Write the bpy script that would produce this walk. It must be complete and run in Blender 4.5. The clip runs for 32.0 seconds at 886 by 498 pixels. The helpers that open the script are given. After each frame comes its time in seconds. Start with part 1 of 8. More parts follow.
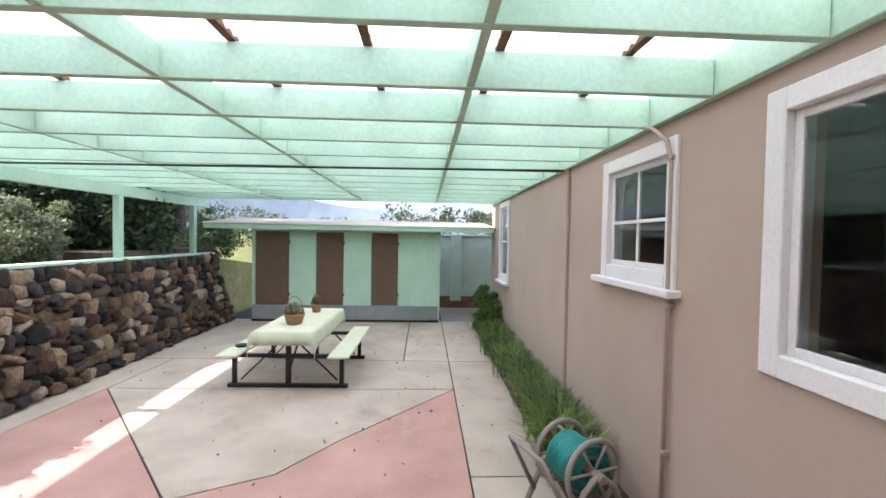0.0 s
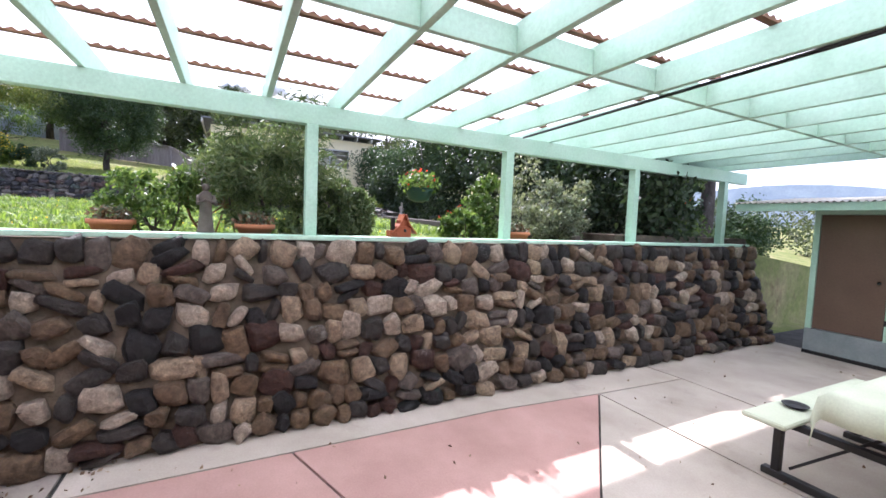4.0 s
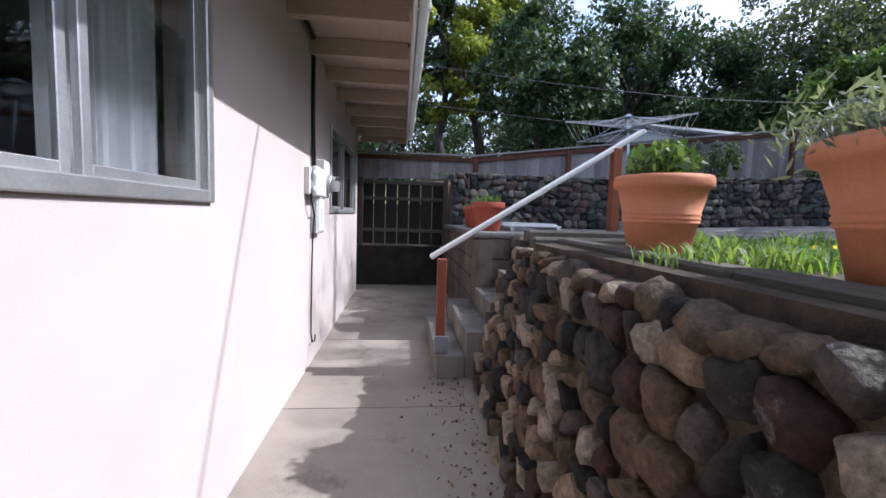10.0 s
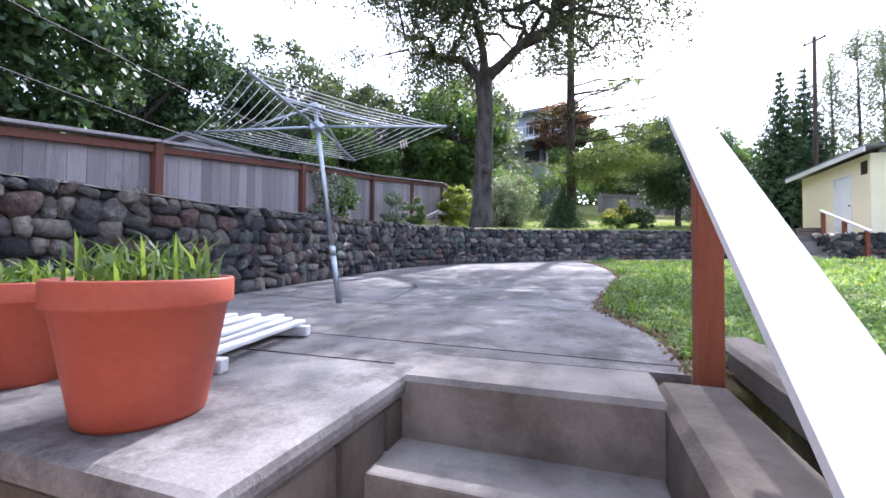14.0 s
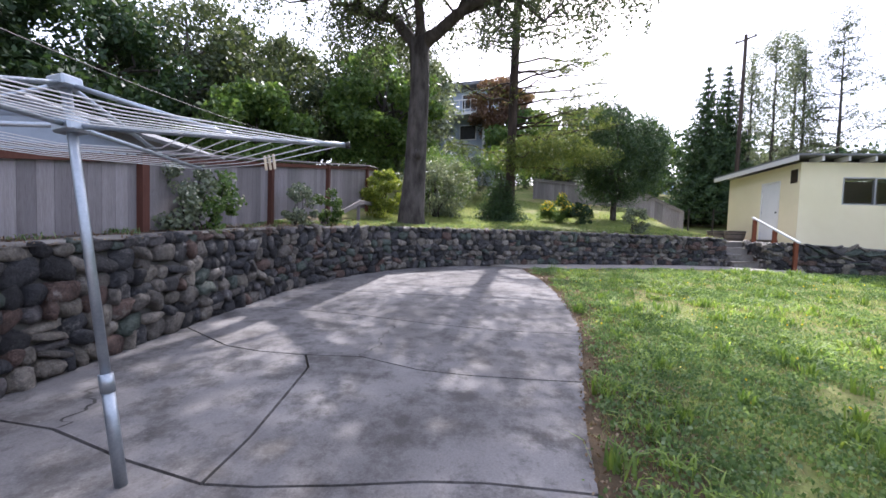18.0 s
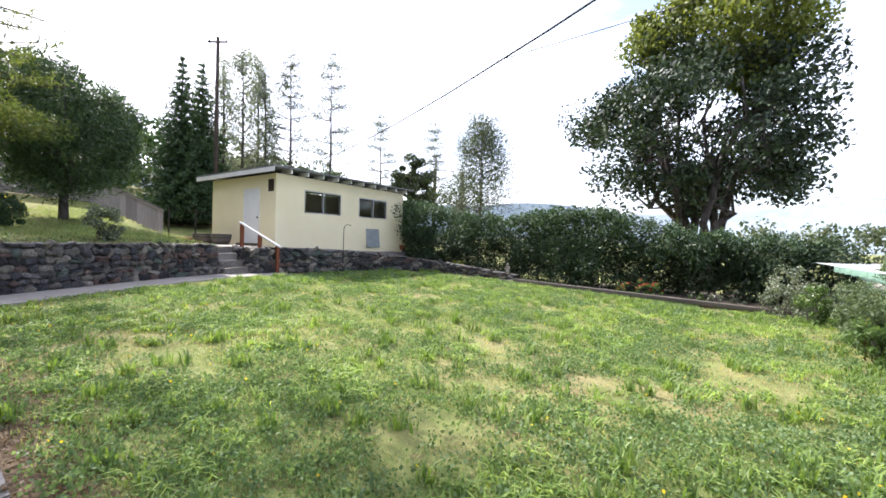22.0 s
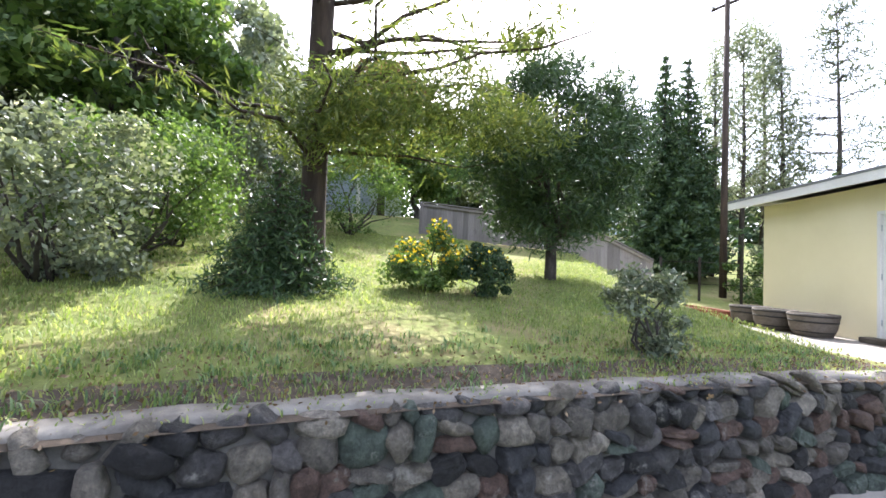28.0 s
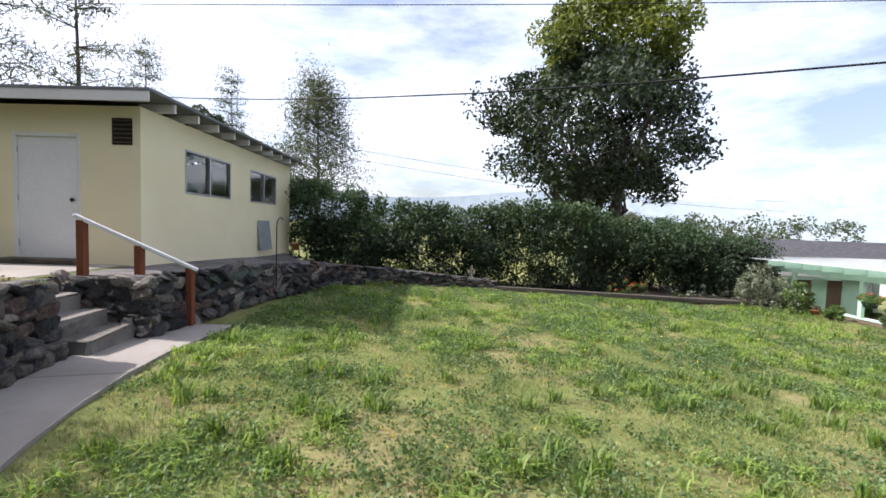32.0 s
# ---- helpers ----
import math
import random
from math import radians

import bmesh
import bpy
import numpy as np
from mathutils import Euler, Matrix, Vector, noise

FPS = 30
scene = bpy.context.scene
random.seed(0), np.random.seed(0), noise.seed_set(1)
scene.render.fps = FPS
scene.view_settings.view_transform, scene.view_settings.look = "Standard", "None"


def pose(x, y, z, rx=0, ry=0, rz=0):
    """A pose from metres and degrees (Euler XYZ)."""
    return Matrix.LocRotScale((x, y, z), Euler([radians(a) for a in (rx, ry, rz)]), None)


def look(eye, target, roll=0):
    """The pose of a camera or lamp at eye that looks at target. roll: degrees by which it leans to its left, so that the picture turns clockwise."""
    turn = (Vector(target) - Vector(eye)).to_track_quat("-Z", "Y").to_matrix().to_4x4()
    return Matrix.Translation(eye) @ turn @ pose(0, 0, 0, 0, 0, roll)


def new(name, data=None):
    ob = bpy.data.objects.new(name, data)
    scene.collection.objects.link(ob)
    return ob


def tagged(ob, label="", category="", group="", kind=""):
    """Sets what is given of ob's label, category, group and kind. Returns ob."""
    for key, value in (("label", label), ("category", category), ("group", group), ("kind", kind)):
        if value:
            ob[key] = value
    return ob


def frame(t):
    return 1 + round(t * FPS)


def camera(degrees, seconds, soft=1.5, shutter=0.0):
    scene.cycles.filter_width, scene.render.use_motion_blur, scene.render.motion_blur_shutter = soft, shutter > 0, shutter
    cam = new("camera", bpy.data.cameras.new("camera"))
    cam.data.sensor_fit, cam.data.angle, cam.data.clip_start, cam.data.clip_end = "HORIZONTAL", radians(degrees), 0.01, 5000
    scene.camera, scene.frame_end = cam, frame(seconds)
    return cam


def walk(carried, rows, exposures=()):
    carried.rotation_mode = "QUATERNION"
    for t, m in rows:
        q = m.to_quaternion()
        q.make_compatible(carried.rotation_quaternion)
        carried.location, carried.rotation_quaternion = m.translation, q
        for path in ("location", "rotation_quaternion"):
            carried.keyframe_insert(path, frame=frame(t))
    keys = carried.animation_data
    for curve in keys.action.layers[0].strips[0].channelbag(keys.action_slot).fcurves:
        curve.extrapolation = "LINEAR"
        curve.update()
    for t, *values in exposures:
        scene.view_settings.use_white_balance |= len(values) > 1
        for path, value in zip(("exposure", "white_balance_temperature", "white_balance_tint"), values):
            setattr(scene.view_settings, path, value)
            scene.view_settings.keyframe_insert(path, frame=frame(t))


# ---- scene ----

cam = camera(94.3, 32.0, soft=1.6)
PATH = [
    (0, (1.068, 0.004, 1.784), (1.153, 2.002, 1.733), 1.0),
    (0.5, (1.065, 0.270, 1.755), (0.787, 2.251, 1.748), 0.9),
    (1, (1.063, 0.537, 1.719), (0.595, 2.481, 1.670), 0.7),
    (1.5, (1.090, 0.790, 1.675), (0.485, 2.696, 1.619), 0.2),
    (2, (1.118, 1.030, 1.627), (0.267, 2.839, 1.566), -0.2),
    (2.5, (1.020, 1.280, 1.625), (0.021, 3.010, 1.534), 0.6),
    (4.5, (-0.394, 1.865, 1.519), (-2.359, 2.220, 1.400), 2.4),
    (5, (-0.906, 1.861, 1.497), (-2.883, 1.577, 1.384), 2.7),
    (5.5, (-1.282, 1.668, 1.507), (-3.124, 0.904, 1.347), 3.3),
    (6, (-1.651, 1.386, 1.530), (-3.376, 0.395, 1.327), 1.6),
    (6.5, (-1.993, 1.074, 1.518), (-3.314, -0.415, 1.326), 0.8),
    (7, (-2.287, 0.656, 1.534), (-3.263, -1.082, 1.373), 2.3),
    (7.5, (-2.466, 0.092, 1.573), (-3.291, -1.724, 1.426), 1.0),
    (8, (-2.639, -0.509, 1.587), (-3.086, -2.456, 1.487), 0.8),
    (8.5, (-2.673, -1.151, 1.537), (-2.991, -3.122, 1.415), 1.9),
    (9, (-2.683, -1.811, 1.516), (-3.015, -3.777, 1.357), 1.0),
    (9.5, (-2.689, -2.526, 1.531), (-2.862, -4.511, 1.363), 2.1),
    (10, (-2.655, -3.217, 1.534), (-2.854, -5.200, 1.371), 1.8),
    (10.5, (-2.643, -3.934, 1.537), (-2.746, -5.925, 1.378), 1.0),
    (11, (-2.608, -4.644, 1.566), (-2.737, -6.631, 1.385), 1.4),
    (11.5, (-2.558, -5.323, 1.593), (-2.823, -7.291, 1.352), 0.0),
    (12, (-2.565, -5.967, 1.637), (-2.892, -7.930, 1.442), 0.3),
    (12.5, (-2.547, -6.568, 1.668), (-3.266, -8.432, 1.561), -0.6),
    (13, (-2.658, -7.060, 1.718), (-3.761, -8.728, 1.712), 0.4),
    (13.5, (-2.808, -7.438, 1.795), (-4.331, -8.733, 1.862), 1.9),
    (14, (-2.992, -7.738, 1.798), (-4.879, -8.398, 1.845), 0.3),
    (14.5, (-3.316, -7.857, 1.860), (-5.286, -8.198, 1.907), 0.7),
    (15, (-3.582, -7.935, 2.013), (-5.569, -8.157, 2.062), 1.0),
    (15.5, (-3.767, -7.949, 2.197), (-5.763, -7.832, 2.163), 0.9),
    (17.5, (-4.704, -8.140, 2.682), (-6.703, -8.158, 2.622), 1.3),
    (18, (-4.880, -8.189, 2.743), (-6.850, -8.520, 2.644), 2.0),
    (18.5, (-5.170, -8.281, 2.856), (-7.156, -8.489, 2.729), 1.9),
    (19, (-5.392, -8.133, 2.992), (-7.379, -7.946, 2.855), -0.1),
    (19.5, (-5.544, -7.873, 3.029), (-7.417, -7.173, 2.981), 1.3),
    (20, (-5.616, -7.786, 3.053), (-7.046, -6.389, 2.988), 2.8),
    (20.5, (-5.769, -7.848, 3.057), (-6.820, -6.148, 2.979), 1.1),
    (21, (-6.024, -7.851, 3.156), (-6.997, -6.105, 3.072), 1.7),
    (21.5, (-6.365, -7.849, 3.105), (-7.517, -6.214, 3.104), 0.2),
    (22, (-6.774, -7.851, 3.074), (-7.900, -6.198, 3.030), 1.7),
    (22.5, (-7.314, -7.961, 3.087), (-8.411, -6.289, 3.031), 0.3),
    (23, (-7.869, -7.986, 3.065), (-9.229, -6.519, 3.094), -0.4),
    (23.5, (-8.492, -7.946, 3.031), (-10.018, -6.655, 3.082), 2.3),
    (24, (-9.062, -7.955, 3.009), (-10.650, -6.739, 2.999), 0.4),
    (24.5, (-9.741, -7.916, 3.017), (-11.489, -6.944, 3.050), 1.1),
    (25, (-10.311, -8.114, 3.004), (-12.147, -7.322, 3.031), 0.8),
    (25.5, (-11.019, -8.264, 3.055), (-12.957, -7.771, 3.096), 1.4),
    (27.5, (-15.382, -7.043, 3.588), (-17.366, -7.227, 3.756), 3.1),
    (28, (-15.505, -6.281, 3.584), (-17.503, -6.257, 3.669), 2.6),
    (28.5, (-15.468, -5.643, 3.600), (-17.440, -5.315, 3.659), -0.7),
    (29, (-15.969, -5.451, 3.561), (-17.854, -4.793, 3.667), 0.8),
    (29.5, (-16.046, -4.931, 3.469), (-17.825, -4.032, 3.638), 1.4),
    (30, (-16.145, -4.234, 3.410), (-17.542, -2.807, 3.513), -1.0),
    (30.5, (-16.399, -4.457, 3.368), (-17.167, -2.612, 3.453), -0.7),
    (31, (-16.071, -4.581, 3.388), (-16.513, -2.631, 3.411), 0.1),
    (31.5, (-15.490, -5.462, 3.407), (-15.764, -3.481, 3.359), 0.9),
    (32, (-15.135, -6.085, 3.466), (-15.092, -4.089, 3.358), 1.8),
]
EXPOSURES = [(0, 1.36, 6000, 20), (1, 1.08, 6000, 20), (2, 0.82, 5950, 20), (3.5, 1.2, 5850, 23), (5, 2.08, 5650, 30), (6, 2.28, 5600, 31), (8, 1.62, 5600, 24), (9, 0.95, 5500, 15), (10, 0.74, 5500, 15), (12, 0.74, 5600, 14), (13, 1.02, 5500, 21), (14, 1.75, 5600, 21),
             (18, 1.25, 5900, 20), (19, 1.35, 6000, 19), (20, 1.35, 6150, 18), (24, 1.3, 6100, 17), (28, 1.95, 6050, 15), (29, 2.0, 6000, 14), (30, 1.85, 6200, 15), (31, 0.9, 6250, 17), (32, 0.72, 6250, 17)]
walk(cam, [(t, look(eye, target, roll)) for t, eye, target, roll in PATH], EXPOSURES)
# ---- world and sun ----
SUN_FROM = Vector((-0.718, 0.03, 0.695)).normalized()
world = bpy.data.worlds.new("sky_world")
scene.world = world
world.use_nodes = True
wn, wl = world.node_tree.nodes, world.node_tree.links
wn.clear()
sky = wn.new("ShaderNodeTexSky")
sky.sky_type = "NISHITA"
sky.sun_disc = False
sky.sun_elevation = math.asin(SUN_FROM.z)
sky.sun_rotation = math.atan2(SUN_FROM.x, SUN_FROM.y)
sky.dust_density = 3.0
sky.air_density = 1.0
# thin high cloud over the whole sky
wco = wn.new("ShaderNodeTexCoord")
wmap = wn.new("ShaderNodeMapping")
wmap.inputs["Scale"].default_value = (1.2, 1.6, 4.5)
wnoise = wn.new("ShaderNodeTexNoise")
wnoise.inputs["Scale"].default_value = 1.6
wnoise.inputs["Detail"].default_value = 7
wnoise.inputs["Roughness"].default_value = 0.62
wramp = wn.new("ShaderNodeValToRGB")
wramp.color_ramp.elements[0].position = 0.36
wramp.color_ramp.elements[0].color = (0.08, 0.08, 0.08, 1)
wramp.color_ramp.elements[1].position = 0.66
wramp.color_ramp.elements[1].color = (0.62, 0.62, 0.62, 1)
wmix = wn.new("ShaderNodeMixRGB")
wmix.inputs["Color2"].default_value = (10.5, 10.8, 11.4, 1)
wbg = wn.new("ShaderNodeBackground")
wbg.inputs["Strength"].default_value = 0.135
wout = wn.new("ShaderNodeOutputWorld")
wl.new(wco.outputs["Generated"], wmap.inputs["Vector"])
wl.new(wmap.outputs["Vector"], wnoise.inputs["Vector"])
wl.new(wnoise.outputs["Fac"], wramp.inputs["Fac"])
wl.new(wramp.outputs["Color"], wmix.inputs["Fac"])
wl.new(sky.outputs["Color"], wmix.inputs["Color1"])
wl.new(wmix.outputs["Color"], wbg.inputs["Color"])
wl.new(wbg.outputs["Background"], wout.inputs["Surface"])

sun_data = bpy.data.lights.new("sun", "SUN")
sun_data.energy = 4.6
sun_data.angle = radians(0.6)
sun_data.color = (1.0, 0.95, 0.87)
sun = new("sun", sun_data)
sun.rotation_euler = (-SUN_FROM).to_track_quat("-Z", "Y").to_euler()
sun.location = SUN_FROM * 60

# ---- materials ----
def shade(name, build):
    m = bpy.data.materials.new(name)
    m.use_nodes = True
    nt = m.node_tree
    bsdf = nt.nodes["Principled BSDF"]
    build(nt, bsdf)
    return m


def nd(nt, kind, **kw):
    n = nt.nodes.new(kind)
    for k, v in kw.items():
        n.inputs[k].default_value = v
    return n


def world_coords(nt, scale=(1, 1, 1)):
    g = nt.nodes.new("ShaderNodeNewGeometry")
    mp = nd(nt, "ShaderNodeMapping", Scale=scale)
    nt.links.new(g.outputs["Position"], mp.inputs["Vector"])
    return mp.outputs["Vector"]


def noise_of(nt, vec, scale, detail=5, rough=0.6):
    n = nd(nt, "ShaderNodeTexNoise", Scale=scale, Detail=detail, Roughness=rough)
    nt.links.new(vec, n.inputs["Vector"])
    return n.outputs["Fac"]


def ramp(nt, fac, stops):
    r = nt.nodes.new("ShaderNodeValToRGB")
    e = r.color_ramp.elements
    while len(e) < len(stops):
        e.new(0.5)
    for el, (p, c) in zip(e, stops):
        el.position = p
        el.color = (*c, 1) if len(c) == 3 else c
    nt.links.new(fac, r.inputs["Fac"])
    return r.outputs["Color"]


def mix(nt, fac, a, b, mode="MIX"):
    m = nt.nodes.new("ShaderNodeMixRGB")
    m.blend_type = mode
    for key, v in (("Fac", fac), ("Color1", a), ("Color2", b)):
        if isinstance(v, (int, float)):
            m.inputs[key].default_value = v
        elif isinstance(v, tuple):
            m.inputs[key].default_value = (*v, 1)
        else:
            nt.links.new(v, m.inputs[key])
    return m.outputs["Color"]


def bump(nt, bsdf, height, strength=0.3, dist=0.02):
    b = nd(nt, "ShaderNodeBump", Strength=strength, Distance=dist)
    nt.links.new(height, b.inputs["Height"])
    nt.links.new(b.outputs["Normal"], bsdf.inputs["Normal"])


def surface(name, a, b, scale=6.0, fine=60.0, rough=0.8, bumps=0.25, dist=0.01, stretch=(1, 1, 1), dirt=None, metal=0.0, vary=0.0, spec=0.3, fine_amount=0.35):
    """Two tones at a coarse scale, grain at a fine one, and stains of a third colour."""
    def build(nt, p):
        v = world_coords(nt, stretch)
        n1 = noise_of(nt, v, scale, 6)
        n2 = noise_of(nt, v, fine, 4, 0.7)
        col = ramp(nt, n1, [(0.32, a), (0.68, b)])
        col = mix(nt, fine_amount, col, ramp(nt, n2, [(0.25, (0.45, 0.45, 0.45)), (0.75, (1, 1, 1))]), "MULTIPLY")
        if dirt:
            n3 = noise_of(nt, world_coords(nt), 1.3, 8, 0.7)
            col = mix(nt, ramp(nt, n3, [(dirt[1], (0, 0, 0)), (dirt[1] + 0.18, (1, 1, 1))]), col, dirt[0])
        if vary:
            oi = nt.nodes.new("ShaderNodeObjectInfo")
            col = mix(nt, 1.0, col, ramp(nt, oi.outputs["Random"], [(0, (1 - vary,) * 3), (1, (1 + vary * 0.6,) * 3)]), "MULTIPLY")
        nt.links.new(col, p.inputs["Base Color"])
        p.inputs["Roughness"].default_value = rough
        p.inputs["Metallic"].default_value = metal
        p.inputs["Specular IOR Level"].default_value = spec
        if bumps:
            bump(nt, p, mix(nt, 0.6, n1, n2), bumps, dist)
    return shade(name, build)


STONE_STOPS = [(0.0, (0.027, 0.026, 0.026)), (0.14, (0.061, 0.055, 0.050)), (0.24, (0.079, 0.040, 0.030)), (0.34, (0.188, 0.132, 0.084)),
               (0.48, (0.061, 0.055, 0.050)), (0.58, (0.201, 0.141, 0.086)), (0.68, (0.152, 0.129, 0.111)), (0.78, (0.396, 0.312, 0.220)), (0.88, (0.484, 0.416, 0.338)), (1.0, (0.264, 0.242, 0.223))]
GREY_STOPS = [(0.0, (0.034, 0.035, 0.039)), (0.16, (0.082, 0.082, 0.088)), (0.32, (0.150, 0.142, 0.132)), (0.46, (0.058, 0.062, 0.072)),
              (0.58, (0.206, 0.194, 0.172)), (0.70, (0.129, 0.090, 0.079)), (0.80, (0.095, 0.125, 0.112)), (0.88, (0.292, 0.275, 0.249)), (0.95, (0.146, 0.142, 0.150)), (1.0, (0.396, 0.378, 0.344))]


def stone_material(name, stops, island=False, lichen=0.62):
    def build(nt, p):
        if island:
            rnd = nt.nodes.new("ShaderNodeNewGeometry").outputs["Random Per Island"]
        else:
            rnd = nt.nodes.new("ShaderNodeObjectInfo").outputs["Random"]
        r = nt.nodes.new("ShaderNodeValToRGB")
        r.color_ramp.interpolation = "CONSTANT"
        e = r.color_ramp.elements
        while len(e) < len(stops):
            e.new(0.5)
        for el, (q, c) in zip(e, stops):
            el.position, el.color = q, (*c, 1)
        nt.links.new(rnd, r.inputs["Fac"])
        v = world_coords(nt)
        n1, n2 = noise_of(nt, v, 9, 6, 0.65), noise_of(nt, v, 70, 5, 0.7)
        col = mix(nt, 0.85, r.outputs["Color"], ramp(nt, n1, [(0.25, (0.45, 0.42, 0.4)), (0.75, (1.35, 1.3, 1.25))]), "MULTIPLY")
        col = mix(nt, 0.5, col, ramp(nt, n2, [(0.3, (0.5, 0.5, 0.5)), (0.7, (1.2, 1.2, 1.2))]), "MULTIPLY")
        n4 = noise_of(nt, v, 24, 8, 0.72)
        col = mix(nt, 0.9, col, ramp(nt, n4, [(0.3, (0.42, 0.40, 0.40)), (0.52, (0.95, 0.93, 0.9)), (0.72, (1.6, 1.5, 1.4))]), "MULTIPLY")
        n3 = noise_of(nt, v, 4.3, 7, 0.75)
        col = mix(nt, ramp(nt, n3, [(lichen, (0, 0, 0)), (lichen + 0.12, (0.75, 0.75, 0.75))]), col, (0.40, 0.38, 0.345))
        nt.links.new(col, p.inputs["Base Color"])
        p.inputs["Roughness"].default_value = 0.6
        p.inputs["Specular IOR Level"].default_value = 0.3
        bump(nt, p, mix(nt, 0.55, n1, n4), 1.0, 0.09)
    return shade(name, build)


def leaf_material(name, a, b, c, through_light=0.35, rough=0.55):
    def build(nt, p):
        rnd = nt.nodes.new("ShaderNodeNewGeometry").outputs["Random Per Island"]
        col = ramp(nt, rnd, [(0.0, a), (0.55, b), (1.0, c)])
        n1 = noise_of(nt, world_coords(nt), 0.9, 4)
        col = mix(nt, 0.55, col, ramp(nt, n1, [(0.3, (0.6, 0.62, 0.6)), (0.7, (1.25, 1.22, 1.1))]), "MULTIPLY")
        nt.links.new(col, p.inputs["Base Color"])
        p.inputs["Roughness"].default_value = rough
        p.inputs["Specular IOR Level"].default_value = 0.35
        tr = nt.nodes.new("ShaderNodeBsdfTranslucent")
        nt.links.new(mix(nt, 1.0, col, (1.5, 1.5, 0.8), "MULTIPLY"), tr.inputs["Color"])
        ms = nt.nodes.new("ShaderNodeMixShader")
        ms.inputs["Fac"].default_value = through_light
        nt.links.new(p.outputs["BSDF"], ms.inputs[1])
        nt.links.new(tr.outputs["BSDF"], ms.inputs[2])
        nt.links.new(ms.outputs["Shader"], nt.nodes["Material Output"].inputs["Surface"])
    return shade(name, build)


def wood_material(name, a, b, along=(1, 1, 12), rough=0.75, vary=0.25, streak=None):
    def build(nt, p):
        v = world_coords(nt, along)
        n1, n2 = noise_of(nt, v, 3, 6, 0.6), noise_of(nt, v, 22, 5, 0.7)
        col = mix(nt, 0.6, ramp(nt, n1, [(0.3, a), (0.7, b)]), ramp(nt, n2, [(0.3, a), (0.7, b)]))
        if streak:
            n3 = noise_of(nt, world_coords(nt, (1, 1, 0.5)), 2.2, 7, 0.7)
            col = mix(nt, ramp(nt, n3, [(streak[1], (0, 0, 0)), (streak[1] + 0.15, (1, 1, 1))]), col, streak[0])
        oi = nt.nodes.new("ShaderNodeObjectInfo")
        col = mix(nt, 1.0, col, ramp(nt, oi.outputs["Random"], [(0, (1 - vary,) * 3), (1, (1 + vary * 0.7,) * 3)]), "MULTIPLY")
        nt.links.new(col, p.inputs["Base Color"])
        p.inputs["Roughness"].default_value = rough
        p.inputs["Specular IOR Level"].default_value = 0.25
        bump(nt, p, n2, 0.35, 0.006)
    return shade(name, build)


def glass_build(nt, p):
    p.inputs["Base Color"].default_value = (0.93, 0.96, 0.96, 1)
    p.inputs["Transmission Weight"].default_value = 1.0
    p.inputs["Roughness"].default_value = 0.02
    p.inputs["IOR"].default_value = 1.45


def panel_build(nt, p):
    v = world_coords(nt)
    n1 = noise_of(nt, v, 2.2, 6, 0.7)
    col = ramp(nt, n1, [(0.3, (0.84, 0.85, 0.85)), (0.7, (0.94, 0.95, 0.96))])
    nt.links.new(col, p.inputs["Base Color"])
    p.inputs["Roughness"].default_value = 0.4
    tr = nt.nodes.new("ShaderNodeBsdfTranslucent")
    tr.inputs["Color"].default_value = (0.93, 0.95, 0.97, 1)
    ms = nt.nodes.new("ShaderNodeMixShader")
    ms.inputs["Fac"].default_value = 0.72
    nt.links.new(p.outputs["BSDF"], ms.inputs[1])
    nt.links.new(tr.outputs["BSDF"], ms.inputs[2])
    nt.links.new(ms.outputs["Shader"], nt.nodes["Material Output"].inputs["Surface"])


